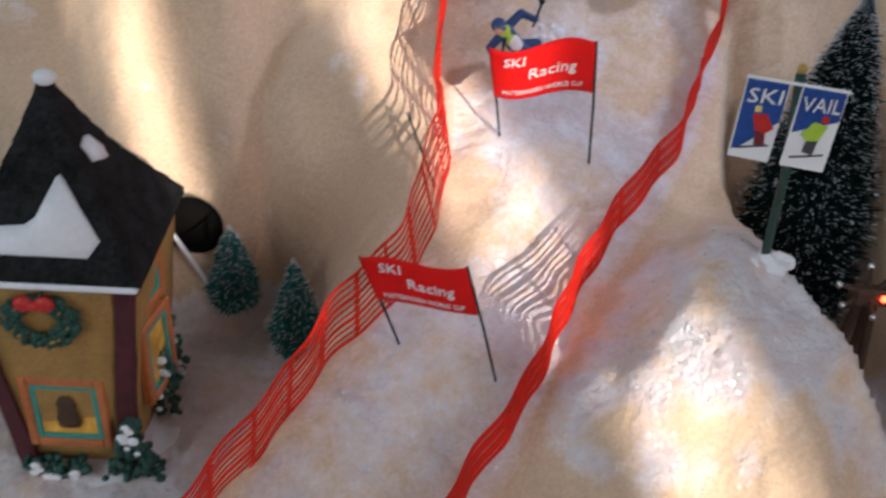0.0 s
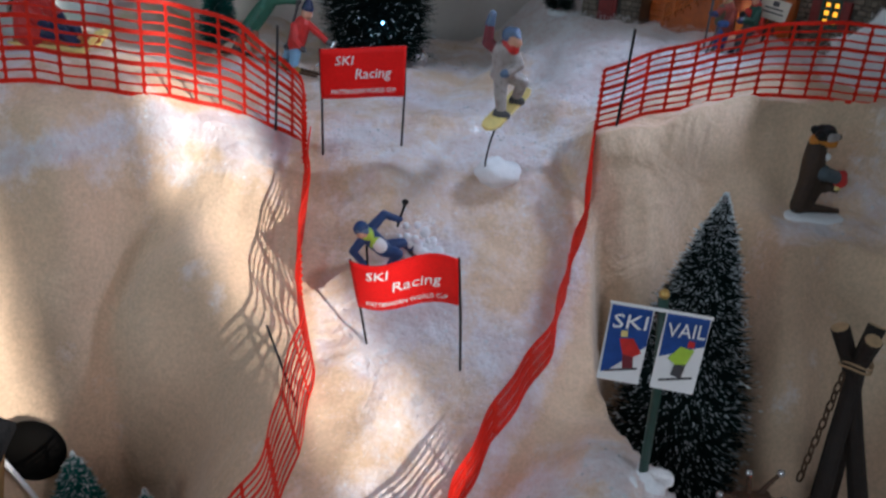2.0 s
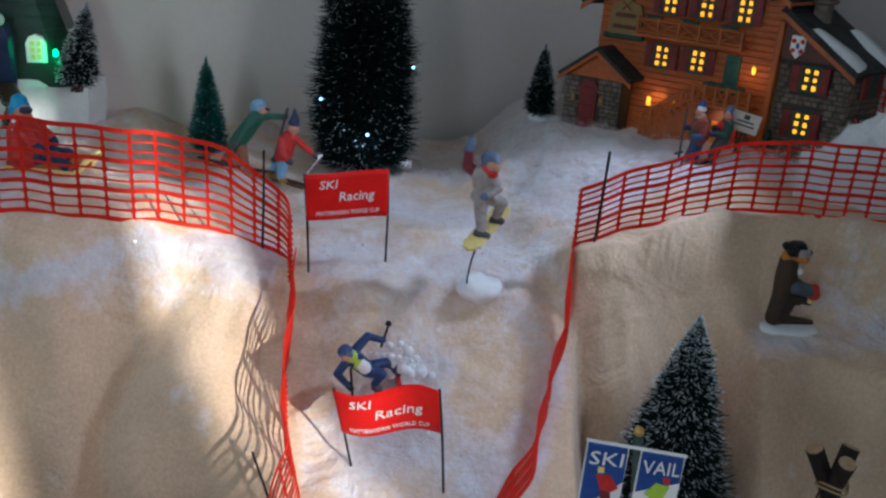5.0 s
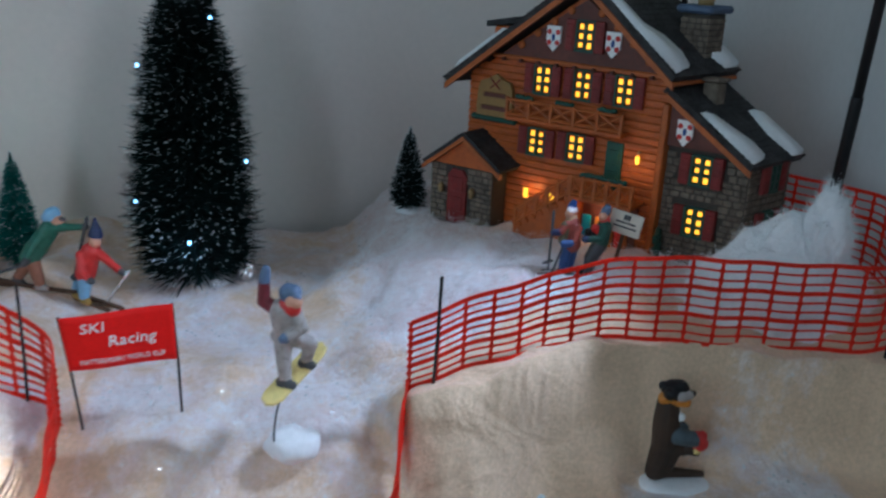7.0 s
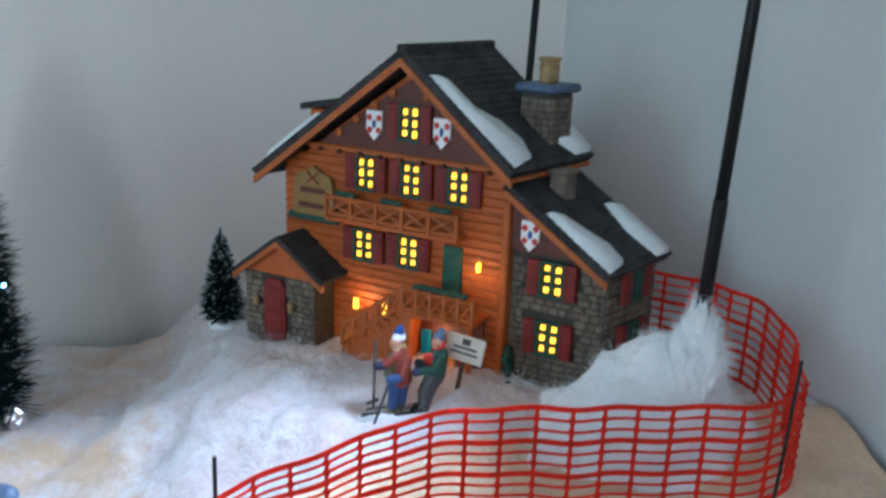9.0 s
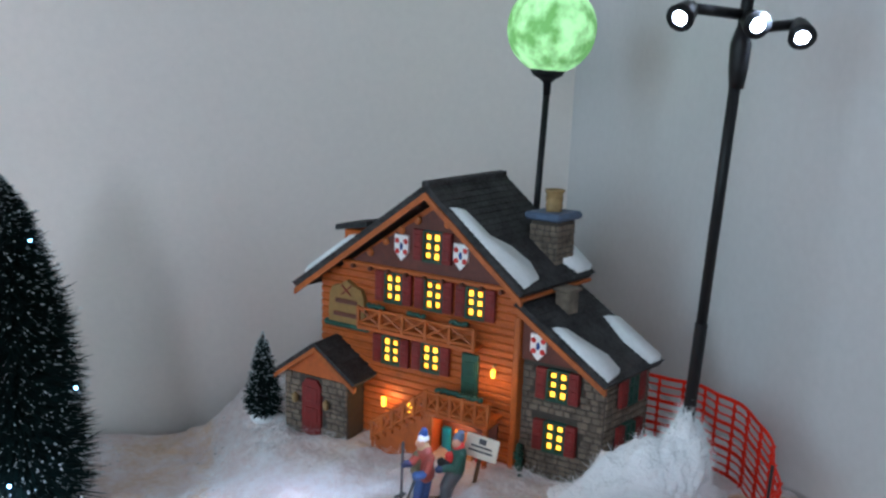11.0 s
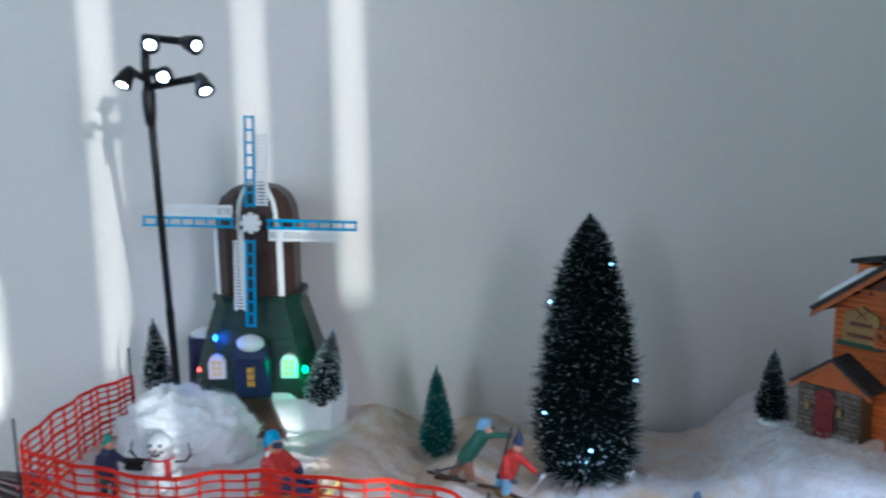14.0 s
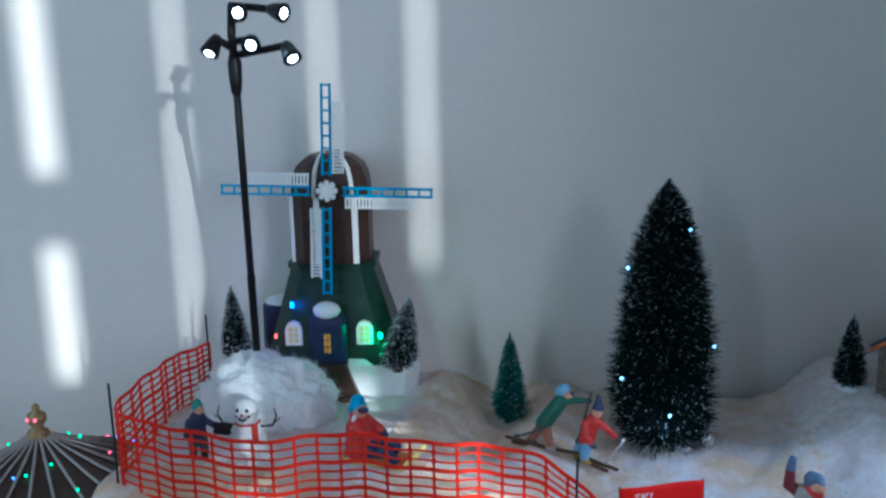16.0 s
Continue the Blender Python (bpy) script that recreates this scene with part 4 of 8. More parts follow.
# ---- the hanging banner sign ----
def banner_sign():
    home = thing("banner_sign", "green pole with two blue and white ski posters", "sign")
    x, y = 0.201, 0.506
    z = ground_at(x, y)
    bm = B()
    tube(bm, [(x, y, z - 0.01), (x - 0.002, y, z + 0.05), (x - 0.008, y, 0.243)], 0.0026, 8)
    part("pole", bm, M_POLE, home, "dark green pole", True)
    bm = B()
    ball(bm, (x - 0.008, y, 0.2455), 0.0026)
    part("finial", bm, M_GOLD, home, "small gold finial", True)
    bm = B()
    for bx, by, br in ((0.002, 0.0, 0.0080), (-0.006, -0.003, 0.0062), (0.009, -0.002, 0.0060), (0.004, -0.006, 0.0060), (-0.001, 0.005, 0.0064)):
        ball(bm, (x + bx, y + by, z - 0.0025), br, squash=(1.15, 1, 0.72), seg=16)
    for v in bm.verts:
        v.co += v.normal * 0.0032 * noise.noise(v.co * 190)
    part("base", bm, M_FLUFF, home, "white snow base", True)
    d = Vector((0.0425, -0.013, 0)).normalized()
    nrm = Vector((d.y, -d.x, 0))
    top = Vector((x - 0.0085, y - 0.002, 0.2395))
    for text, u0, u1, col in (("SKI", -0.0235, -0.0035, M_RED), ("VAIL", 0.002, 0.0225, M_LIME)):
        m = Matrix((d, -nrm, Vector((0, 0, 1)))).transposed().to_4x4()
        m.translation = top + nrm * 0.0032
        bm = B()
        h = 0.042
        prism(bm, [(u0, 0), (u1, 0), (u1 - 0.001, -h), (u0 - 0.001, -h)], 0, 0.0008)
        bmesh.ops.transform(bm, matrix=m, verts=bm.verts)
        poster = part("poster", bm, M_WHITE, home, "white poster with a blue sky")
        c, w = (u0 + u1) / 2, u1 - u0

        def paint(name, outline, mat, lift=0.0004):
            b2 = B()
            prism(b2, outline, -lift, -0.0001)
            bmesh.ops.transform(b2, matrix=m, verts=b2.verts)
            part(name, b2, mat, poster)

        if text == "SKI":
            paint("blue_sky", [(u0 + 0.0006, -0.0006), (u1 - 0.0006, -0.0006), (u1 - 0.0006, -0.020), (u0 + 0.004, -0.036), (u0 + 0.0002, -0.038)], M_BLUE)
        else:
            paint("blue_sky", [(u0 + 0.0006, -0.0006), (u1 - 0.0006, -0.0006), (u1 - 0.0006, -0.015), (u0 + 0.0004, -0.024)], M_BLUE)
        s = 1 if text == "SKI" else -1
        fx = c + 0.001
        paint("figure_shape", [(fx - 0.0045 * s, -0.018), (fx + 0.002 * s, -0.017), (fx + 0.0065 * s, -0.024), (fx + 0.003 * s, -0.027), (fx - 0.002 * s, -0.026)], col, 0.0007)
        paint("figure_shape", [(fx - 0.002 * s, -0.0255), (fx + 0.003 * s, -0.0255), (fx + 0.004 * s, -0.033), (fx - 0.001 * s, -0.034)], M_MAROON if s > 0 else M_DARKGREY, 0.0006)
        paint("figure_shape", [(fx - 0.0042 * s, -0.0135), (fx - 0.0012 * s, -0.0133), (fx - 0.0010 * s, -0.0165), (fx - 0.0040 * s, -0.0168)], M_YELLOW if s > 0 else M_RED, 0.0008)
        paint("ski_shape", [(c - 0.008, -0.0365), (c + 0.007, -0.0325), (c + 0.007, -0.0335), (c - 0.008, -0.0375)], M_DARKGREY, 0.0005)
        e = Matrix((d, Vector((0, 0, 1)), nrm)).transposed().to_4x4()
        e.translation = top + d * c + Vector((0, 0, -0.0085)) + nrm * 0.0044
        lettering(text, 0.0105, M_WHITE, poster, e @ pose(0, 0, 0, 0, 0, 4), width=w * 0.82, shear=0.1)
    bm = B()
    tube(bm, [top + d * -0.024 + nrm * 0.003, top + d * 0.0232 + nrm * 0.003], 0.0009, 6)
    part("rod", bm, M_WHITE, home, "white cross rod")
    return home


banner_sign()


# ---- figurines: each one plain painted mesh ----
def capsule(bm, mi, a, b, r0, r1):
    """A rounded limb from a to b."""
    a, b = Vector(a), Vector(b)
    if (b - a).length < 1e-5:
        return ball(bm, a, r0, mi, seg=12)
    d, n = (b - a).normalized(), 6
    pts, rad = [], []
    for k in range(5):
        w = k / 4
        pts.append(a - d * r0 * (1 - w)), rad.append(max(0.05 * r0, r0 * math.sqrt(max(0, 1 - (1 - w) ** 2))))
    for k in range(1, n):
        pts.append(a.lerp(b, k / n)), rad.append(r0 + (r1 - r0) * k / n)
    for k in range(5):
        w = k / 4
        pts.append(b + d * r1 * w), rad.append(max(0.05 * r1, r1 * math.sqrt(max(0, 1 - w ** 2))))
    return tube(bm, pts, rad, 12, mi)


def plank(bm, mi, a, c, wide, thick):
    """A board with rounded ends from a to c."""
    a, c = Vector(a), Vector(c)
    d = (c - a).normalized()
    side = d.cross(Vector((0, 0, 1))).normalized()
    up = side.cross(d)
    turns = [math.pi * q / 8 for q in (-4, -2, 0, 2, 4)]
    rim = [a + d * wide * 0.5 * (1 - math.cos(q)) + side * wide * 0.5 * math.sin(q) for q in turns]
    rim += [c - d * wide * 0.5 * (1 - math.cos(q)) + side * wide * 0.5 * math.sin(q) for q in turns[::-1]]
    lo = [bm.verts.new(p - up * thick / 2) for p in rim]
    hi = [bm.verts.new(p + up * thick / 2) for p in rim]
    faces = [bm.faces.new(lo), bm.faces.new(hi[::-1])]
    for i in range(len(rim)):
        j = (i + 1) % len(rim)
        faces.append(bm.faces.new((lo[i], hi[i], hi[j], lo[j])))
    for f in faces:
        f.material_index = mi


def cast(bm, name, mats, voxel, smoothing=2):
    """All forms of bm fused into one moulded skin."""
    bmesh.ops.recalc_face_normals(bm, faces=bm.faces)
    raw = bpy.data.meshes.new("raw")
    bm.to_mesh(raw)
    bm.free()
    ob = bpy.data.objects.new("raw", raw)
    scene.collection.objects.link(ob)
    fuse = ob.modifiers.new("fuse", "REMESH")
    fuse.mode, fuse.voxel_size, fuse.use_smooth_shade = "VOXEL", voxel, True
    soft = ob.modifiers.new("soft", "SMOOTH")
    soft.factor, soft.iterations = 0.5, smoothing
    me = bpy.data.meshes.new_from_object(ob.evaluated_get(bpy.context.evaluated_depsgraph_get()))
    bpy.data.objects.remove(ob)
    bpy.data.meshes.remove(raw)
    me.name = name
    me.materials.clear()
    for m in mats:
        me.materials.append(m)
    me.polygons.foreach_set("use_smooth", [True] * len(me.polygons))
    return me


def figurine(name, label, at, turn, scale, limbs, mats, category="figurine", group="", planks=(), fine=0.0105):
    """Painted cast figure from rounded limbs (material, from, to, radius, radius) and planks."""
    bm = B()
    for mi, a, b, r0, r1 in limbs:
        capsule(bm, mi, a, b, r0, r1)
    for mi, a, c, wide, thick in planks:
        plank(bm, mi, a, c, wide, thick)
    bmesh.ops.transform(bm, matrix=Matrix.Scale(scale, 4), verts=bm.verts)
    me = cast(bm, name, mats, fine * scale)
    # each face takes the paint of the form that it lies on
    mid = np.empty(len(me.polygons) * 3, np.float32)
    me.polygons.foreach_get("center", mid)
    mid = mid.reshape(-1, 3) / scale
    away = []
    for mi, a, b, r0, r1 in limbs:
        a, d = np.array(a), np.array(b) - np.array(a)
        u = np.clip((mid - a) @ d / max(d @ d, 1e-9), 0, 1)
        away.append(np.linalg.norm(mid - a - u[:, None] * d, axis=1) - (r0 + (r1 - r0) * u))
    for mi, a, c, wide, thick in planks:
        d = (Vector(c) - Vector(a)).normalized()
        side = d.cross(Vector((0, 0, 1))).normalized()
        q = mid - (np.array(a) + np.array(c)) / 2
        half = ((Vector(c) - Vector(a)).length / 2, wide / 2, thick / 2)
        over = np.stack([np.abs(q @ np.array(e)) - h for e, h in zip((d, side, side.cross(d)), half)])
        away.append(np.linalg.norm(np.maximum(over, 0), axis=0) + np.minimum(over.max(axis=0), 0))
    paint = np.array([k[0] for k in limbs] + [k[0] for k in planks])
    me.polygons.foreach_set("material_index", paint[np.argmin(np.array(away), axis=0)].astype(np.int32))
    ob = new(name, me)
    ob.matrix_world = pose(*at, 0, 0, turn)
    return tagged(ob, label, category, group)


# snowboarder on a wire over a clear base
def snowboarder():
    x, y = 0.138, 0.706
    z = ground_at(x, y)
    home = thing("snowboarder_stand", "white snow base with a bent wire", "figurine base")
    bm = B()
    ball(bm, (x + 0.004, y - 0.004, z + 0.003), 0.0140, squash=(1.1, 0.85, 0.66), seg=24)
    for v in bm.verts:
        v.co += v.normal * 0.0034 * noise.noise(v.co * 120)
    part("base", bm, M_SNOWPAINT, home, "glossy white snow lump", True)
    bm = B()
    tube(bm, [(x - 0.005, y - 0.010, z + 0.004), (x - 0.0055, y - 0.010, z + 0.012), (x - 0.004, y - 0.012, z + 0.026), (x - 0.001, y - 0.014, z + 0.0395)], 0.0006, 6)
    part("wire", bm, M_WIRE, home, "thin bent wire")
    mats = [M_GREY, M_MAROON, M_STEELBLUE, M_SKIN, M_YELLOW, M_DARKGREY, M_RED]
    limbs = [
        (0, (0.0, 0, 0.43), (-0.03, 0, 0.63), 0.110, 0.120), (0, (-0.08, 0, 0.41), (0.08, -0.03, 0.41), 0.065, 0.06),
        (0, (-0.03, -0.03, 0.40), (-0.02, -0.08, 0.24), 0.082, 0.066), (0, (-0.02, -0.08, 0.24), (0.0, -0.11, 0.10), 0.066, 0.056),
        (0, (0.05, 0.02, 0.40), (0.19, 0.0, 0.35), 0.082, 0.066), (0, (0.19, 0, 0.35), (0.15, 0.04, 0.20), 0.062, 0.052),
        (5, (-0.03, -0.11, 0.050), (0.06, -0.15, 0.035), 0.050, 0.042), (5, (0.12, 0.05, 0.150), (0.20, 0.02, 0.145), 0.046, 0.040),
        (1, (-0.11, 0, 0.66), (-0.19, 0, 0.71), 0.062, 0.058), (1, (-0.19, 0, 0.71), (-0.185, 0, 0.86), 0.056, 0.050), (2, (-0.185, 0, 0.89), (-0.168, 0, 0.985), 0.052, 0.040),
        (0, (0.08, -0.03, 0.63), (0.14, -0.08, 0.53), 0.058, 0.050), (0, (0.14, -0.08, 0.53), (0.04, -0.14, 0.465), 0.048, 0.042), (2, (0.015, -0.15, 0.455), (-0.01, -0.15, 0.45), 0.042, 0.038),
        (6, (0.0, -0.03, 0.695), (0.06, -0.06, 0.69), 0.072, 0.066), (3, (0.065, -0.06, 0.75), (0.085, -0.07, 0.75), 0.068, 0.06),
        (2, (0.02, -0.01, 0.80), (0.06, -0.03, 0.815), 0.086, 0.070), (2, (0.09, -0.08, 0.795), (0.11, -0.08, 0.79), 0.030, 0.025),
    ]
    return figurine("snowboarder_figurine", "painted snowboarder figurine with a yellow board, arm raised", (0.1400, 0.702, 0.2695), -8, 0.064, limbs, mats, planks=[(4, (-0.13, -0.29, -0.08), (0.25, 0.28, 0.23), 0.21, 0.035)])


snowboarder()
racer_limbs = [
    (0, (0.10, 0, 0.38), (-0.12, -0.02, 0.60), 0.12, 0.14), (1, (-0.06, -0.05, 0.54), (-0.17, -0.06, 0.66), 0.115, 0.10), (2, (0.03, -0.08, 0.46), (-0.03, -0.09, 0.53), 0.10, 0.095),
    (0, (-0.27, -0.06, 0.75), (-0.26, -0.06, 0.765), 0.11, 0.105), (4, (-0.29, -0.13, 0.69), (-0.24, -0.14, 0.69), 0.055, 0.05), (7, (-0.32, -0.12, 0.745), (-0.20, -0.15, 0.74), 0.04, 0.04),
    (0, (-0.10, 0.05, 0.68), (0.12, 0.12, 0.87), 0.078, 0.066), (0, (0.12, 0.12, 0.87), (0.32, 0.14, 0.78), 0.064, 0.052), (0, (0.34, 0.14, 0.77), (0.37, 0.14, 0.77), 0.055, 0.05),
    (0, (-0.22, -0.04, 0.58), (-0.38, -0.10, 0.42), 0.074, 0.062), (0, (-0.38, -0.10, 0.42), (-0.22, -0.16, 0.22), 0.060, 0.05), (3, (-0.20, -0.17, 0.20), (-0.18, -0.17, 0.18), 0.05, 0.045),
    (0, (0.10, -0.02, 0.36), (0.30, -0.10, 0.32), 0.10, 0.08), (0, (0.30, -0.10, 0.32), (0.20, -0.08, 0.16), 0.075, 0.06), (0, (0.12, 0.04, 0.40), (0.40, 0.06, 0.42), 0.095, 0.078), (0, (0.40, 0.06, 0.42), (0.54, 0.08, 0.32), 0.07, 0.058),
    (5, (0.20, -0.10, 0.11), (0.26, -0.12, 0.09), 0.06, 0.05), (5, (0.56, 0.08, 0.27), (0.61, 0.05, 0.22), 0.06, 0.05),
    (3, (0.34, 0.14, 0.66), (0.43, 0.12, 1.02), 0.020, 0.020), (3, (0.425, 0.12, 1.04), (0.43, 0.12, 1.045), 0.048, 0.048), (3, (-0.20, -0.17, 0.52), (-0.16, -0.18, 0.02), 0.020, 0.020),
]
sk = on_ground(0.063, 0.644, 0.004)
figurine("ski_racer_figurine", "painted ski racer in blue with a lime bib, crouched", sk, 14, 0.0420, racer_limbs, [M_NAVYBLUE, M_LIME, M_WHITE, M_BLACK, M_SKIN, M_DARKGREY, M_RED, M_STEELBLUE], planks=[(6, (0.16, -0.46, 0.00), (0.34, 0.44, 0.10), 0.075, 0.035), (6, (0.52, -0.40, 0.10), (0.66, 0.44, 0.20), 0.075, 0.035)])
# spray of snow behind the racer
bm = B()
rnd = random.Random(5)
for k in range(60):
    u = rnd.random()
    p = Vector((sk[0] + 0.018 + 0.024 * u + rnd.uniform(-0.005, 0.005), sk[1] + 0.006 + 0.012 * rnd.random(), sk[2] - 0.002 + 0.034 * (1 - 0.75 * u) * rnd.random()))
    ball(bm, p, rnd.uniform(0.0018, 0.0040), seg=7)
tagged(new("snow_spray", cast(bm, "snow_spray", [M_SNOWPAINT], 0.0008, 1)), "lumpy white spray of snow behind the ski racer", "snow spray")

# bear-like skier on the ledge
bx, by = 0.3475, 0.678
bear_limbs = [
    (6, (-0.02, 0.0, 0.885), (0.02, -0.01, 0.895), 0.115, 0.105), (6, (-0.115, 0.03, 0.935), (-0.09, 0.03, 0.93), 0.045, 0.045), (6, (-0.09, -0.06, 0.90), (-0.085, -0.07, 0.90), 0.06, 0.06),
    (2, (0.00, -0.105, 0.885), (0.075, -0.10, 0.890), 0.045, 0.042), (6, (0.06, -0.02, 0.890), (0.085, 0.04, 0.890), 0.042, 0.042),
    (1, (-0.125, -0.02, 0.835), (0.06, -0.085, 0.815), 0.055, 0.055), (0, (0.06, -0.03, 0.835), (0.150, -0.05, 0.875), 0.070, 0.030),
    (0, (-0.06, 0, 0.76), (-0.05, 0, 0.58), 0.105, 0.125), (0, (-0.05, 0, 0.58), (-0.04, 0, 0.36), 0.125, 0.120), (0, (-0.04, 0, 0.36), (-0.09, 0.01, 0.06), 0.115, 0.095),
    (0, (0.02, 0.0, 0.36), (0.14, -0.03, 0.30), 0.105, 0.075), (0, (0.05, -0.01, 0.30), (-0.02, 0, 0.06), 0.09, 0.08),
    (3, (0.04, -0.08, 0.665), (0.045, -0.085, 0.66), 0.040, 0.038),
    (4, (0.03, -0.12, 0.485), (0.17, -0.13, 0.45), 0.080, 0.075), (4, (0.03, 0.08, 0.49), (0.16, 0.06, 0.45), 0.07, 0.065),
    (5, (0.20, -0.13, 0.455), (0.25, -0.13, 0.40), 0.070, 0.075), (5, (0.25, -0.13, 0.47), (0.255, -0.13, 0.475), 0.05, 0.05), (7, (0.22, -0.14, 0.325), (0.23, -0.14, 0.32), 0.035, 0.030), (0, (0.16, -0.08, 0.32), (0.23, -0.11, 0.30), 0.055, 0.045),
    (0, (-0.02, -0.01, 0.05), (0.36, -0.06, 0.015), 0.060, 0.032),
]
figurine("bear_figurine", "dark brown bear figurine with goggles and a red mitten on snow", on_ground(bx, by, 0.001), 8, 0.060, bear_limbs, [M_BEAR, M_AMBER, M_GREY, M_WHITE, M_SLATEBLUE, M_RED, M_BLACK, M_YELLOW])
bm = B()
lathe(bm, [(0.021, -0.004), (0.0212, -0.001), (0.015, 0.0006), (0.001, 0.0010)], 22, squash=(1.0, 0.6), at=(bx + 0.006, by - 0.003, ground_at(bx, by)))
for v in bm.verts:
    v.co.x += 0.003 * noise.noise(v.co * 60)
tagged(part("snow_patch", bm, M_SNOWPAINT, None, "", True), "thin white snow patch under the bear figurine", "snow patch")

SKIERS = "skier figurines"
green_limbs = [
    (1, (0.24, 0.01, 0.95), (0.28, 0, 0.98), 0.090, 0.080), (1, (0.19, 0.02, 0.92), (0.21, 0.01, 0.86), 0.06, 0.05), (3, (0.32, -0.02, 0.89), (0.34, -0.02, 0.885), 0.072, 0.065), (4, (0.36, -0.05, 0.915), (0.39, -0.04, 0.91), 0.03, 0.03),
    (0, (0.22, 0, 0.78), (0.06, 0, 0.56), 0.115, 0.125), (0, (0.06, 0, 0.56), (-0.04, 0, 0.42), 0.125, 0.12),
    (0, (0.26, -0.05, 0.80), (0.44, -0.07, 0.82), 0.058, 0.048), (0, (0.44, -0.07, 0.82), (0.58, -0.06, 0.815), 0.046, 0.042), (4, (0.61, -0.06, 0.815), (0.635, -0.06, 0.82), 0.045, 0.04),
    (0, (0.12, -0.08, 0.70), (-0.02, -0.13, 0.50), 0.055, 0.048), (4, (-0.05, -0.14, 0.43), (-0.09, -0.14, 0.39), 0.045, 0.04),
    (2, (0.0, -0.03, 0.36), (0.05, -0.04, 0.12), 0.088, 0.066), (2, (-0.06, 0.05, 0.36), (-0.20, 0.08, 0.17), 0.082, 0.062), (6, (0.04, -0.04, 0.07), (0.11, -0.07, 0.055), 0.055, 0.045), (4, (-0.23, 0.08, 0.13), (-0.17, 0.06, 0.07), 0.055, 0.045),
    (4, (-0.08, -0.14, 0.38), (-0.44, -0.10, 0.26), 0.020, 0.020), (4, (-0.44, -0.10, 0.26), (-0.45, -0.10, 0.257), 0.045, 0.045),
    (4, (0.655, -0.07, 0.93), (0.47, -0.12, 0.22), 0.022, 0.020), (4, (0.46, -0.12, 0.20), (0.465, -0.12, 0.19), 0.045, 0.04),
]
figurine("skier_figurine", "painted skier figurine in a green coat and blue hat", on_ground(-0.033, 0.848), 6, 0.055, green_limbs, [M_GREENCOAT, M_PALEBLUE, M_FLESHBROWN, M_SKIN, M_DARKGREY, M_BARK, M_GREY], group=SKIERS, planks=[(5, (-0.52, 0.20, 0.035), (0.48, -0.16, 0.02), 0.075, 0.035), (5, (-0.62, 0.12, 0.16), (0.0, 0.02, 0.03), 0.07, 0.035)])
red_limbs = [
    (1, (0.22, 0, 0.905), (0.225, 0, 0.95), 0.090, 0.070), (1, (0.225, 0, 0.95), (0.225, 0, 1.10), 0.065, 0.018), (3, (0.215, -0.02, 0.835), (0.225, -0.03, 0.825), 0.082, 0.074),
    (0, (0.15, 0, 0.68), (0.10, 0, 0.54), 0.120, 0.125), (0, (0.10, 0, 0.54), (0.06, 0, 0.40), 0.125, 0.125),
    (0, (0.24, -0.02, 0.68), (0.38, -0.04, 0.58), 0.058, 0.050), (0, (0.38, -0.04, 0.58), (0.49, -0.06, 0.50), 0.048, 0.044), (4, (0.52, -0.06, 0.475), (0.56, -0.06, 0.455), 0.045, 0.04),
    (0, (0.05, -0.08, 0.66), (0.08, -0.15, 0.48), 0.056, 0.050), (0, (0.08, -0.15, 0.48), (0.16, -0.17, 0.40), 0.048, 0.042), (4, (0.19, -0.18, 0.375), (0.21, -0.18, 0.365), 0.045, 0.042),
    (2, (-0.01, 0.04, 0.36), (-0.10, 0.06, 0.16), 0.085, 0.062), (2, (0.07, -0.03, 0.36), (0.04, -0.05, 0.12), 0.088, 0.066), (7, (0.03, -0.05, 0.07), (0.10, -0.09, 0.055), 0.055, 0.045), (7, (-0.12, 0.06, 0.09), (-0.05, 0.03, 0.065), 0.055, 0.045),
    (6, (0.64, -0.08, 0.49), (0.36, -0.14, 0.10), 0.018, 0.018), (6, (0.56, -0.065, 0.46), (0.64, -0.08, 0.49), 0.02, 0.018),
]
figurine("skier_figurine", "painted skier figurine in a red jacket and pointed hat", on_ground(-0.003, 0.846), -10, 0.055, red_limbs, [M_RED, M_NAVY, M_PALEBLUE, M_SKIN, M_DARKGREY, M_BARK, M_STEEL, M_OCHRE], group=SKIERS, planks=[(5, (-0.42, 0.22, 0.02), (0.42, -0.22, 0.02), 0.07, 0.035), (5, (-0.30, 0.28, 0.02), (0.56, -0.14, 0.02), 0.07, 0.035)])
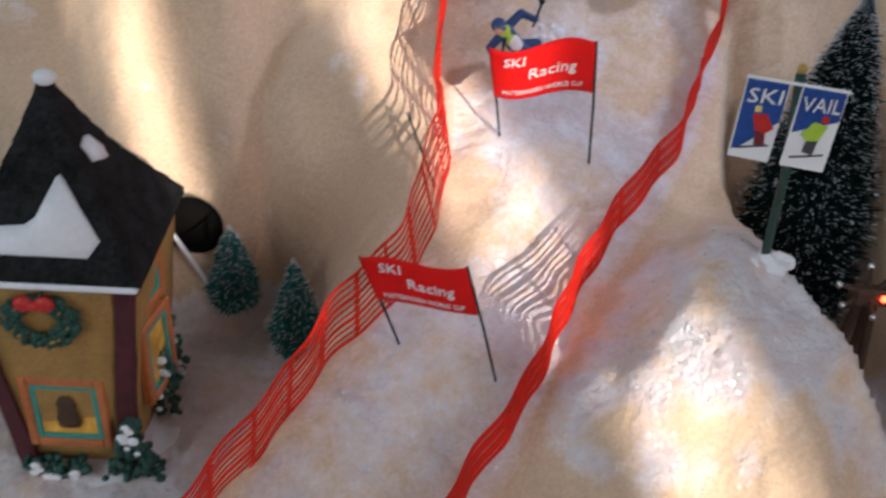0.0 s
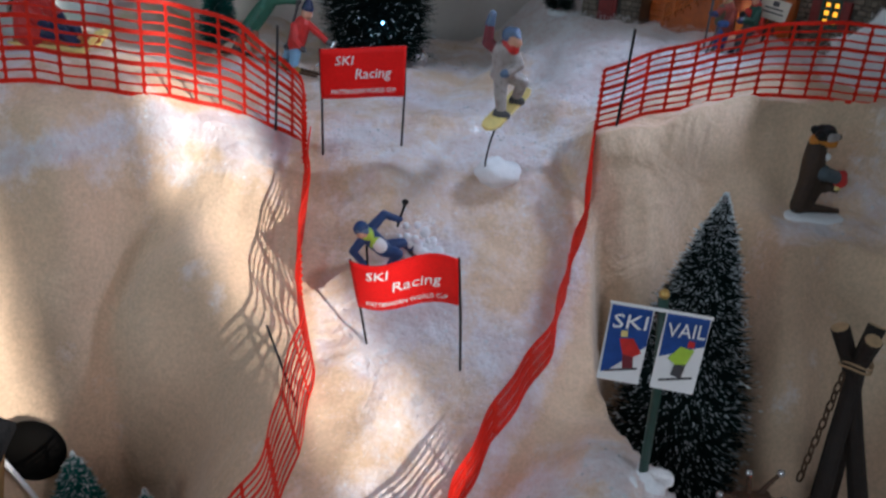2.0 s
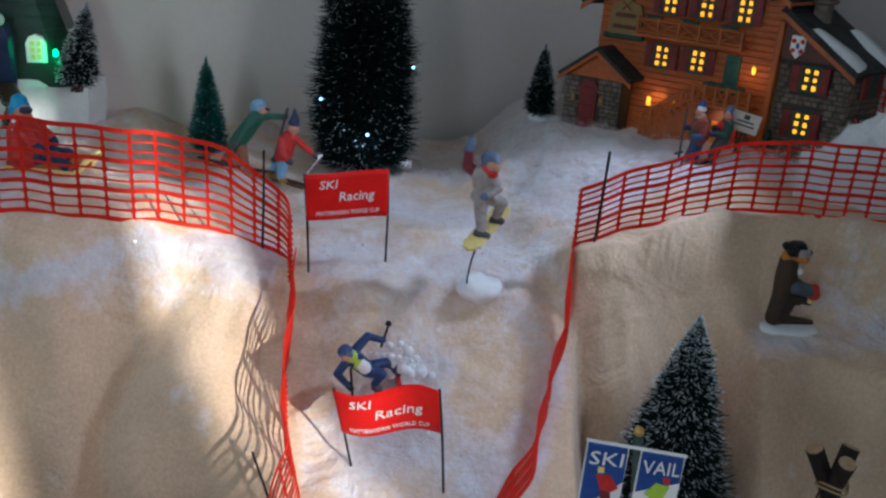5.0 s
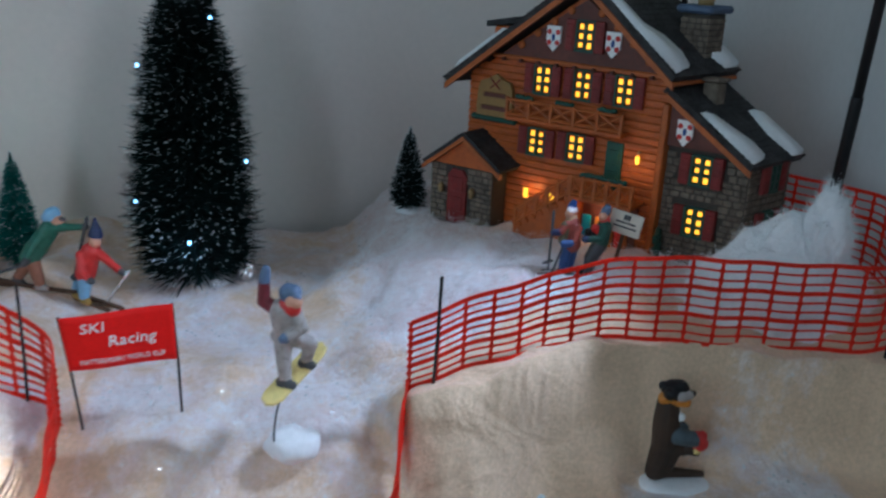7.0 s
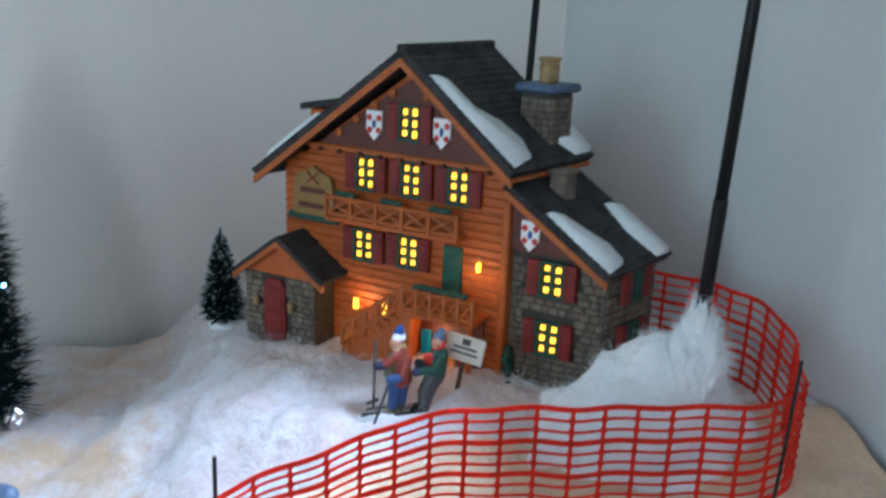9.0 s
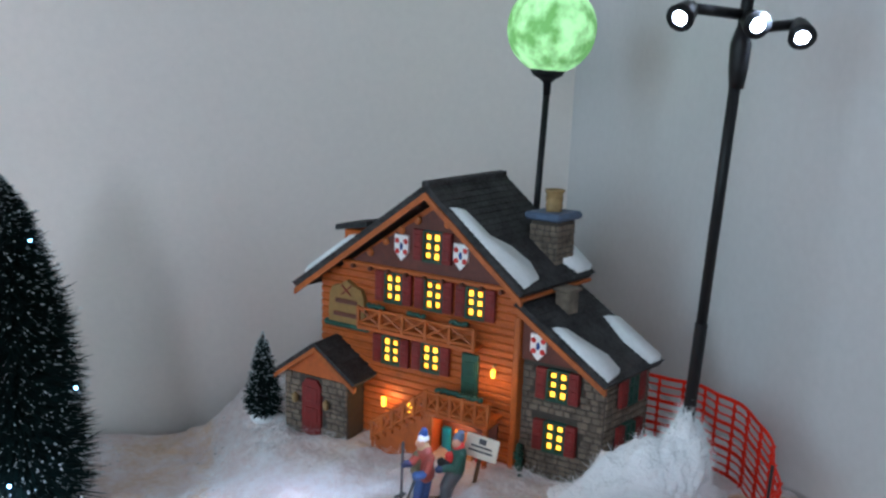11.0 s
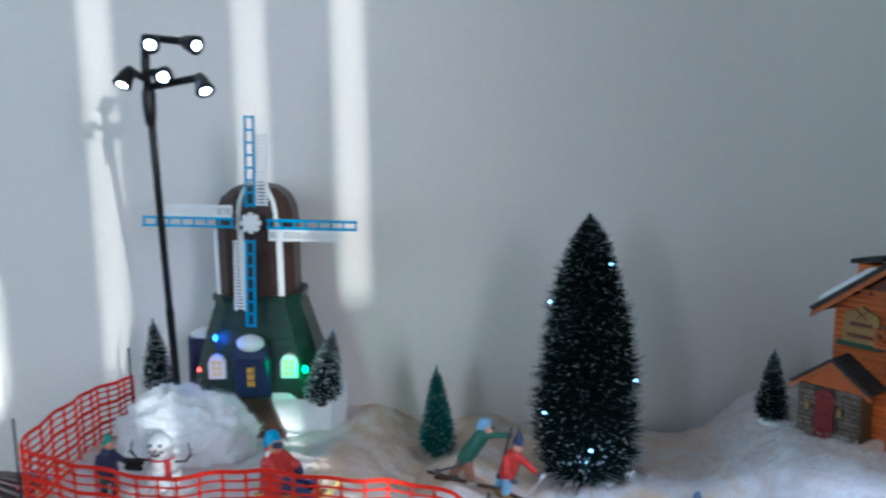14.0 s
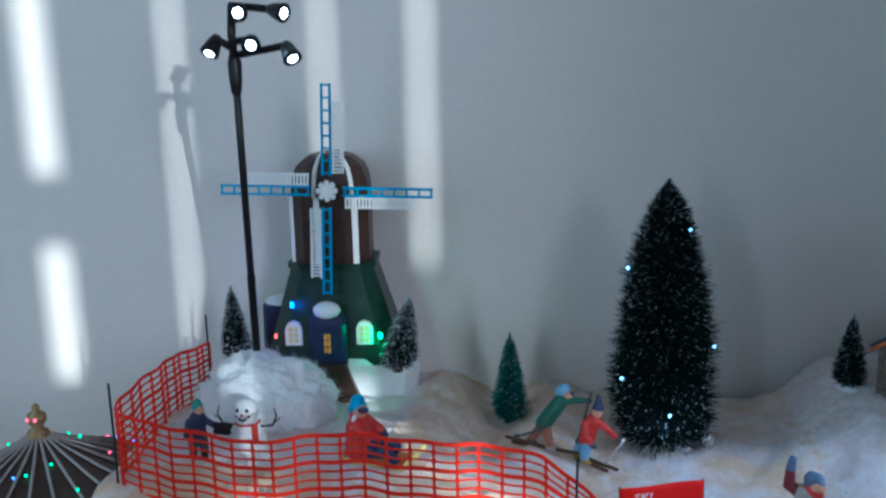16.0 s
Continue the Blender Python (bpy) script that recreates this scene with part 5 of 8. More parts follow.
guest_limbs = [
    (1, (0.035, 0.01, 0.91), (0.045, 0, 0.965), 0.066, 0.046), (6, (0.0, -0.04, 0.885), (0.07, -0.02, 0.880), 0.042, 0.040), (3, (-0.005, -0.04, 0.835), (-0.015, -0.05, 0.83), 0.056, 0.050), (8, (0.01, -0.03, 0.765), (0.07, 0.0, 0.765), 0.050, 0.05),
    (0, (0.05, 0, 0.69), (0.06, 0, 0.55), 0.105, 0.110), (0, (0.06, 0, 0.55), (0.07, 0, 0.42), 0.112, 0.120), (7, (-0.04, -0.06, 0.68), (-0.06, -0.06, 0.48), 0.06, 0.06),
    (0, (-0.02, -0.06, 0.69), (-0.10, -0.10, 0.62), 0.055, 0.05), (9, (-0.13, -0.11, 0.60), (-0.20, -0.12, 0.605), 0.046, 0.045),
    (0, (0.12, -0.10, 0.66), (0.08, -0.15, 0.52), 0.056, 0.05), (2, (0.02, -0.17, 0.48), (-0.06, -0.18, 0.475), 0.052, 0.05),
    (2, (0.01, -0.02, 0.36), (-0.02, -0.04, 0.10), 0.075, 0.058), (2, (0.09, 0.02, 0.36), (0.07, 0.03, 0.10), 0.075, 0.058), (7, (-0.04, -0.05, 0.05), (0.06, -0.01, 0.05), 0.06, 0.055),
    (4, (-0.215, -0.13, 0.88), (-0.225, -0.14, 0.12), 0.020, 0.018), (4, (-0.05, -0.18, 0.50), (-0.23, -0.26, -0.02), 0.020, 0.018), (4, (-0.29, -0.16, 0.20), (-0.18, -0.14, 0.23), 0.02, 0.02),
]
figurine("skier_figurine", "painted figurine in a red jacket with ski poles by the chalet", on_ground(0.3105, 0.791), -6, 0.0495, guest_limbs, [M_BRICKRED, M_BLUE, M_SKIBLUE, M_SKIN, M_DARKGREY, M_BARK, M_SNOWPAINT, M_OLIVE, M_CUT, M_NAVY], group=SKIERS, planks=[(4, (-0.36, -0.10, 0.02), (0.40, 0.04, 0.02), 0.08, 0.04), (4, (-0.30, 0.02, 0.02), (0.42, 0.14, 0.02), 0.08, 0.04)])
friend_limbs = [
    (1, (0.225, 0.01, 0.865), (0.24, 0, 0.91), 0.066, 0.052), (1, (0.17, -0.02, 0.86), (0.19, -0.02, 0.865), 0.026, 0.026), (3, (0.185, -0.03, 0.81), (0.175, -0.04, 0.805), 0.055, 0.05), (5, (0.20, -0.01, 0.74), (0.25, 0.0, 0.745), 0.055, 0.052),
    (0, (0.22, 0, 0.66), (0.20, 0, 0.46), 0.104, 0.106), (5, (0.10, -0.05, 0.66), (0.09, -0.05, 0.54), 0.05, 0.045),
    (0, (0.22, -0.10, 0.66), (0.16, -0.15, 0.54), 0.058, 0.050), (0, (0.16, -0.15, 0.54), (0.02, -0.15, 0.535), 0.048, 0.044), (4, (-0.02, -0.15, 0.53), (-0.04, -0.15, 0.53), 0.048, 0.045), (6, (0.0, -0.12, 0.62), (-0.01, -0.12, 0.62), 0.050, 0.048), (6, (0.02, -0.11, 0.58), (0.10, -0.06, 0.56), 0.04, 0.04),
    (2, (0.19, 0.0, 0.42), (0.08, -0.03, 0.24), 0.105, 0.080), (2, (0.08, -0.03, 0.24), (0.07, -0.03, 0.07), 0.074, 0.064), (2, (0.21, 0.05, 0.42), (0.13, 0.05, 0.22), 0.10, 0.078), (2, (0.13, 0.05, 0.22), (0.10, 0.05, 0.07), 0.072, 0.064),
    (6, (0.07, -0.03, 0.045), (-0.03, -0.06, 0.04), 0.058, 0.052), (6, (0.10, 0.05, 0.045), (0.02, 0.03, 0.04), 0.058, 0.052),
]
figurine("skier_figurine", "painted figurine in a dark green jacket by the chalet", on_ground(0.3225, 0.790), -4, 0.0495, friend_limbs, [M_PINE, M_STEELBLUE, M_DARKGREY, M_SKIN, M_NAVY, M_RED, M_BLACK], group=SKIERS, planks=[(6, (-0.26, -0.12, 0.02), (0.34, 0.0, 0.02), 0.08, 0.04), (6, (-0.24, -0.01, 0.02), (0.34, 0.11, 0.02), 0.08, 0.04)])
bm = B()
lathe(bm, [(0.024, -0.006), (0.0245, 0.0008), (0.020, 0.0018), (0.001, 0.0020)], 26, squash=(1.0, 0.42), at=(0.3165, 0.789, ground_at(0.3165, 0.789)))
for v in bm.verts:
    v.co.x += 0.0025 * noise.noise(v.co * 90)
tagged(part("figurine_base", bm, M_SNOWPAINT, None, "", True), "flat white snowy base under the couple by the chalet", "figurine base")
child_limbs = [
    (2, (-0.07, 0, 0.40), (-0.09, -0.02, 0.10), 0.095, 0.07), (2, (0.07, 0, 0.40), (0.09, -0.02, 0.10), 0.095, 0.07), (0, (0, 0, 0.44), (0.02, 0, 0.68), 0.15, 0.14), (3, (0.05, -0.03, 0.85), (0.055, -0.04, 0.85), 0.085, 0.08),
    (1, (0.03, 0.0, 0.90), (0.03, 0, 0.96), 0.098, 0.07), (0, (0.12, -0.03, 0.66), (0.28, -0.08, 0.56), 0.062, 0.052), (4, (0.30, -0.09, 0.56), (0.52, -0.12, 0.52), 0.06, 0.055), (4, (0.30, -0.09, 0.46), (0.50, -0.12, 0.42), 0.055, 0.05), (0, (-0.12, -0.02, 0.64), (-0.18, -0.08, 0.44), 0.062, 0.05),
    (4, (-0.09, -0.02, 0.06), (-0.09, -0.12, 0.05), 0.06, 0.055), (4, (0.09, -0.02, 0.06), (0.09, -0.12, 0.05), 0.06, 0.055),
]
figurine("skier_figurine", "painted figurine in dark clothes behind the net fence", on_ground(-0.292, 0.752), 25, 0.046, child_limbs, [M_NAVY, M_TEAL, M_DARKGREY, M_SKIN, M_BLACK], group=SKIERS)

# chalet sign in front of the couple
home = thing("notice_board", "small cream notice board on a post by the chalet", "sign", pose(0.3450, 0.794, ground_at(0.3450, 0.794) + 0.002, 0, 9, -30))
bm = B()
box(bm, -0.0012, -0.0008, -0.004, 0.0012, 0.0008, 0.022, 0.0003)
part("post", bm, M_BARK, home)
bm = B()
box(bm, -0.0105, -0.0022, 0.019, 0.0105, -0.0008, 0.034, 0.0005)
board = part("board", bm, M_CREAM, home, "cream board with dark writing")
for z, w in ((0.0235, 0.015), (0.0265, 0.013)):
    bm = B()
    box(bm, -w / 2, -0.0025, z, w / 2, -0.0021, z + 0.0012)
    part("writing_bar", bm, M_DARKGREY, board)
bm = B()
box(bm, -0.002, -0.0025, 0.029, 0.0025, -0.0021, 0.0325)
part("mark", bm, M_DARKGREY, board)

# sledger behind the net
sled_limbs = [
    (0, (-0.02, 0, 0.20), (-0.05, 0, 0.40), 0.23, 0.19), (0, (-0.05, 0, 0.40), (-0.06, 0, 0.56), 0.19, 0.12), (1, (-0.03, -0.02, 0.67), (-0.02, -0.03, 0.67), 0.095, 0.09), (2, (-0.07, 0, 0.73), (-0.07, 0, 0.77), 0.110, 0.090), (2, (-0.15, 0.02, 0.68), (-0.16, 0.02, 0.60), 0.06, 0.05),
    (3, (0.02, -0.10, 0.705), (0.07, -0.05, 0.70), 0.035, 0.035), (6, (-0.06, -0.13, 0.62), (-0.07, -0.16, 0.50), 0.025, 0.025),
    (0, (-0.06, -0.10, 0.52), (0.14, -0.17, 0.36), 0.085, 0.07), (3, (0.17, -0.17, 0.33), (0.21, -0.16, 0.30), 0.065, 0.06), (0, (-0.06, 0.10, 0.52), (0.14, 0.16, 0.36), 0.085, 0.07), (3, (0.17, 0.16, 0.33), (0.20, 0.15, 0.30), 0.06, 0.055),
    (3, (0.02, -0.08, 0.17), (0.34, -0.11, 0.22), 0.095, 0.075), (3, (0.34, -0.11, 0.22), (0.47, -0.11, 0.12), 0.062, 0.06), (3, (0.02, 0.08, 0.17), (0.38, 0.09, 0.20), 0.095, 0.075),
    (4, (0.58, -0.14, 0.05), (0.74, -0.12, 0.24), 0.035, 0.035), (4, (0.58, 0.14, 0.05), (0.74, 0.12, 0.24), 0.035, 0.035), (4, (0.74, -0.12, 0.24), (0.74, 0.12, 0.24), 0.04, 0.04),
    (4, (-0.26, -0.14, 0.04), (0.58, -0.14, 0.05), 0.035, 0.035), (4, (-0.26, 0.14, 0.04), (0.58, 0.14, 0.05), 0.035, 0.035), (5, (0.50, 0, 0.12), (0.66, 0, 0.16), 0.07, 0.05),
]
figurine("sledger_figurine", "painted figurine in a red coat on an orange sledge", on_ground(-0.166, 0.772), -12, 0.062, sled_limbs, [M_RED, M_SKIN, M_SKYBLUE, M_NAVY, M_YELLOW, M_ORANGE2, M_WHITE], planks=[(5, (-0.28, 0, 0.09), (0.60, 0, 0.10), 0.30, 0.05)])


# ---- snowman ----
def snowman(x, y):
    z = ground_at(x, y) - 0.004
    home = thing("snowman", "white snowman with coal face and twig arms", "snowman", Matrix.Translation((x, y, z)) @ Matrix.Scale(0.94, 4))
    bm = B()
    ball(bm, (0, 0, 0.012), 0.015, squash=(1, 1, 0.9), seg=18), ball(bm, (0, 0, 0.0215), 0.012, seg=18)
    part("body", bm, M_SNOWPAINT, home, "white round body", True)
    bm = B()
    ball(bm, (0, -0.001, 0.038), 0.0105, seg=18)
    head = part("head", bm, M_SNOWPAINT, home, "round white head", True)
    for a in (-0.45, 0.45):
        bm = B()
        ball(bm, (0.0105 * math.sin(a) * 0.9, -0.0105 * math.cos(a) - 0.0005, 0.0415), 0.0016, seg=8)
        part("eye", bm, M_BLACK, head, "black coal eye", True)
    for k in range(5):
        a = -0.5 + k * 0.25
        bm = B()
        ball(bm, (0.0105 * math.sin(a), -0.0108 * math.cos(a), 0.034 + 0.003 * abs(a) ** 2 * 4 - 0.001), 0.0013, seg=7)
        part("mouth_coal", bm, M_BLACK, head, "", True)
    bm = B()
    tube(bm, [(0, -0.011, 0.038), (0.001, -0.016, 0.0375)], [0.0013, 0.0003], 7)
    part("nose", bm, M_ORANGE2, head, "orange carrot nose")
    for s in (-1, 1):
        bm = B()
        tube(bm, [(s * 0.010, 0, 0.024), (s * 0.022, -0.001, 0.026), (s * 0.026, -0.001, 0.034), (s * 0.024, -0.001, 0.042)], [0.0010, 0.0009, 0.0007, 0.0004], 6)
        tube(bm, [(s * 0.023, -0.001, 0.028), (s * 0.029, -0.001, 0.033)], [0.0007, 0.0004], 5)
        part("twig_arm", bm, M_LOG, home, "dark twig arm")
    bm = B()
    lathe(bm, [(0.0095, 0.0262), (0.0108, 0.0275), (0.0095, 0.0288)], 16)
    box(bm, 0.008, -0.0125, 0.014, 0.013, -0.0095, 0.030, 0.0008)
    part("scarf", bm, M_RED, home, "red scarf", True)


snowman(-0.262, 0.778)


# ---- cotton snow piles ----
def pile(label, at, rx, ry, rz, seed, group="cotton snow piles", cone=0.0):
    """A heap of teased cotton with loose fibres."""
    rnd = random.Random(seed)
    bm = B()
    bmesh.ops.create_icosphere(bm, subdivisions=5, radius=1.0)
    for v in bm.verts:
        d = v.co.normalized()
        r = 1 + 0.18 * noise.noise(d * 2.3 + Vector((seed, 0, 0))) + 0.13 * noise.noise(d * 6 + Vector((0, seed, 0))) + 0.06 * noise.noise(d * 14) + 0.03 * noise.noise(d * 31)
        up = d.z
        if cone and up > 0:
            flat = math.hypot(d.x, d.y)
            up = (1 - cone) * up + cone * max(0.0, 1 - flat) ** 0.9
        v.co = Vector((d.x * rx * r, d.y * ry * r, up * rz * r))
    home = thing("snow_pile", label, "cotton snow", Matrix.Translation(at), group)
    verts = [v.co.copy() for v in bm.verts if v.co.z > -0.3 * rz]
    part("cotton_body", bm, M_FLUFF, home, "heaped white cotton", True)
    vs, fs = [], []
    for k in range(7000):
        p = rnd.choice(verts) * rnd.uniform(0.98, 1.015)
        d = Vector((rnd.gauss(0, 1), rnd.gauss(0, 1), rnd.gauss(0, 1))).normalized() * rnd.uniform(0.002, 0.0075) + p.normalized() * 0.0018
        w = Vector((rnd.gauss(0, 1), rnd.gauss(0, 1), rnd.gauss(0, 1))).normalized() * 0.00011
        m = p + d * 0.5 + Vector((rnd.uniform(-1, 1), rnd.uniform(-1, 1), rnd.uniform(-0.3, 1))) * 0.0009
        i = len(vs)
        vs.extend([p - w, p + w, m + w, m - w, p + d])
        fs.extend([(i, i + 1, i + 2, i + 3), (i + 3, i + 2, i + 4)])
    me = bpy.data.meshes.new("fluff")
    me.from_pydata(vs, [], fs)
    me.materials.append(M_FLUFF)
    ob = new("fluff", me)
    ob.parent = home
    tagged(ob, "loose cotton fibres", kind="stuff")
    return home


pile("white cotton snow heaped round the floodlight pole", (0.432, 0.744, 0.298), 0.060, 0.036, 0.055, 5, cone=0.72)
pile("white cotton snow cone at the floodlight pole", (0.4490, 0.7325, 0.326), 0.0150, 0.0140, 0.050, 6, cone=0.25)
pile("white cotton snow heaped beside the windmill", (-0.270, 0.838, 0.292), 0.058, 0.040, 0.046, 7)


# ---- alpine chalet ----
CH = pose(0.3311, 0.8596, 0.3000, 0, 0, -41)
CHALET = thing("chalet", "orange log chalet with lit windows, red shutters and snowy slate roof", "toy house", CH)


def cpart(name, bm, mat, label="", parent=None, smooth=False):
    return part(name, bm, mat, parent or CHALET, label, smooth)


D = 0.056  # depth of the main body
bm = B()
prism(bm, [(-0.090, -0.012), (0.060, -0.012), (0.060, 0.118), (0.055, 0.126), (-0.002, 0.168), (-0.090, 0.104)], 0.0, D)
cpart("wall", bm, M_ORANGE, "orange log walls")
# log courses
k = 0
z = 0.0
while z < 0.112:
    bm = B()
    box(bm, -0.0905, -0.0013, z + 0.0004, 0.0605, 0.0006, z + 0.0046, 0.0007)
    cpart("log_board", bm, M_ORANGE)
    bm = B()
    box(bm, 0.0594, 0.0, z + 0.0004, 0.0613, D, z + 0.0046, 0.0007)
    cpart("log_board", bm, M_ORANGE)
    z += 0.005
bm = B()
prism(bm, [(-0.066, 0.1205), (0.055, 0.1205), (0.0535, 0.1245), (-0.001, 0.164)], -0.0035, 0.001)
cpart("gable", bm, M_GABLE, "dark brown boarded gable")
bm = B()
for x0, z0 in ((-0.048, 0.130), (-0.036, 0.139), (-0.024, 0.148), (-0.012, 0.156), (0.010, 0.156), (0.022, 0.148), (0.034, 0.139), (0.046, 0.129)):
    ball(bm, (x0, -0.0045, z0), 0.0028, seg=8, squash=(1, 0.5, 1))
cpart("scallop_trim", bm, M_ORANGE2, "carved scallop trim", smooth=True)
bm = B()
box(bm, -0.070, -0.0055, 0.1190, 0.058, 0.001, 0.1222, 0.0008)
cpart("beam", bm, M_ORANGE2, "carved orange beam")
for x in np.linspace(-0.060, 0.050, 9):
    bm = B()
    box(bm, x - 0.0012, -0.0085, 0.1180, x + 0.0012, 0.0, 0.1205, 0.0004)
    cpart("bracket", bm, M_GABLE)


def roof_slope(name, a, b, y0, y1, thick, parent=None, rows=12, lab="dark slate roof slope"):
    """A slab between (x, z) points a (upper) and b (lower) with raised shingle rows."""
    a, b = Vector((a[0], 0, a[1])), Vector((b[0], 0, b[1]))
    d = (b - a).normalized()
    nrm = Vector((-d.z, 0, d.x)) if d.x > 0 else Vector((d.z, 0, -d.x))
    bm = B()
    pr = [a, b, b - nrm * thick, a - nrm * thick]
    prism(bm, [(p.x, p.z) for p in pr], y0, y1)
    slope = cpart(name, bm, M_ROOF, lab, parent)
    n = int(rows * 1.6)
    for i in range(n):
        p0, p1 = a.lerp(b, i / n), a.lerp(b, (i + 1.05) / n)
        b2 = B()
        q = [p0 + nrm * 0.0002, p1 + nrm * 0.0007, p1 - nrm * 0.0002, p0 - nrm * 0.0002]
        prism(b2, [(v.x, v.z) for v in q], y0 - 0.0006, y1 + 0.0006)
        part("slate_strip", b2, M_ROOF, slope)
    return slope, a, b, d, nrm


def roof_snow(slope, a, d, nrm, outline, parent, lift=0.0036):
    """Snow on a slope: (along the slope, along y) outline."""
    bm = B()
    lo = [bm.verts.new(a + d * s + Vector((0, y, 0)) + nrm * 0.0004) for s, y in outline]
    c = Vector((0, 0, 0))
    for v in lo:
        c += v.co / len(lo)
    hi = [bm.verts.new(v.co.lerp(c, 0.10) + nrm * lift) for v in lo]
    bm.faces.new(hi)
    for i in range(len(lo)):
        j = (i + 1) % len(lo)
        bm.faces.new((lo[i], lo[j], hi[j], hi[i]))
    part("roof_snow", bm, M_SNOWPAINT, parent, "white snow patch", True)


RY0, RY1 = -0.013, D + 0.006
sr = roof_slope("roof", (-0.002, 0.181), (0.0675, 0.1225), RY0, RY1, 0.0045)
roof_snow(*sr[:1], sr[1], sr[3], sr[4], [(0.020, RY0 + 0.002), (0.024, RY0 + 0.010), (0.048, RY0 + 0.012), (0.060, RY0 + 0.022), (0.076, RY0 + 0.026), (0.088, RY0 + 0.022), (0.089, RY0 + 0.003), (0.050, RY0 + 0.002)], sr[0])
roof_snow(*sr[:1], sr[1], sr[3], sr[4], [(0.068, RY1 - 0.020), (0.064, RY1 - 0.008), (0.070, RY1 - 0.001), (0.088, RY1 - 0.001), (0.089, RY1 - 0.016), (0.078, RY1 - 0.022)], sr[0])
sl = roof_slope("roof", (-0.002, 0.181), (-0.106, 0.1015), RY0, RY1, 0.0045, rows=14)
roof_snow(*sl[:1], sl[1], sl[3], sl[4], [(0.070, RY0 + 0.004), (0.090, RY0 + 0.003), (0.118, RY0 + 0.003), (0.128, RY0 + 0.010), (0.126, RY1 - 0.006), (0.080, RY1 - 0.006)], sl[0], 0.004)
bm = B()
box(bm, -0.005, RY0 - 0.0007, 0.179, 0.001, RY1 + 0.0007, 0.1835, 0.001)
cpart("ridge_cap", bm, M_ROOF)
# rake boards
for a, b in (((-0.002, 0.1765), (0.0665, 0.1185)), ((-0.002, 0.1765), (-0.1045, 0.0975))):
    bm = B()
    prism(bm, [a, b, (b[0], b[1] - 0.0042), (a[0], a[1] - 0.0045)], RY0 - 0.0012, RY0 + 0.002)
    cpart("rake_board", bm, M_ORANGE2, "orange rake board")
bm = B()
box(bm, 0.058, RY0 + 0.002, 0.1165, 0.067, RY1 - 0.001, 0.119, 0.0006)
cpart("eave_board", bm, M_ORANGE2)
# dormer on the far slope
bm = B()
box(bm, -0.0815, 0.009, 0.118, -0.062, 0.027, 0.1395, 0.001)
dorm = cpart("dormer", bm, M_ORANGE, "small dormer")
bm = B()
prism(bm, [(-0.0855, 0.1385), (-0.060, 0.1435), (-0.060, 0.1475), (-0.0855, 0.1425)], 0.006, 0.030)
part("dormer_roof", bm, M_ROOF, dorm)


def chimney(x, y, z0, z1, w, parent=None):
    bm = B()
    box(bm, x - w, y - w, z0, x + w, y + w, z1, 0.001)
    ch = cpart("chimney", bm, M_MORTAR, "stone chimney", parent)
    rnd = random.Random(int(x * 1000) + 3)
    n = 0
    zz = z0
    while zz < z1 - 0.003:
        for side in range(4):
            u = -w
            while u < w - 0.001:
                l = rnd.uniform(0.003, 0.006)
                l = min(l, w - u)
                h = 0.0032
                b2 = B()
                if side == 0:
                    box(b2, x + u, y - w - 0.0006, zz, x + u + l - 0.0005, y - w + 0.001, zz + h, 0.0005)
                elif side == 1:
                    box(b2, x + w - 0.001, y + u, zz, x + w + 0.0006, y + u + l - 0.0005, zz + h, 0.0005)
                elif side == 2:
                    box(b2, x - w - 0.0006, y + u, zz, x - w + 0.001, y + u + l - 0.0005, zz + h, 0.0005)
                else:
                    b2.free()
                    break
                part("stone", b2, M_STONE, ch)
                u += l
        zz += 0.0037
    bm = B()
    box(bm, x - w - 0.0032, y - w - 0.0032, z1, x + w + 0.0032, y + w + 0.0032, z1 + 0.005, 0.0016)
    part("cap", bm, M_BLUECAP, ch, "blue-grey chimney cap")
    bm = B()
    lathe(bm, [(0.0048, 0), (0.0046, 0.003), (0.0052, 0.0045), (0.0046, 0.006), (0.0052, 0.009), (0.0046, 0.0125), (0.0058, 0.0135), (0.0058, 0.015), (0.0043, 0.015), (0.0038, 0.010)], 14, at=(x, y, z1 + 0.004))
    part("chimney_pot", bm, M_BRASS, ch, "gold chimney pot", True)
    return ch


chimney(0.0500, 0.042, 0.112, 0.159, 0.0092)
bm = B()
lathe(bm, [(0.004, 0), (0.0038, 0.012), (0.005, 0.014), (0.005, 0.016)], 12, at=(-0.030, 0.046, 0.156))
cpart("chimney_pot", bm, M_BRASS, "small gold chimney pot", smooth=True)


PANES = random.Random(21)


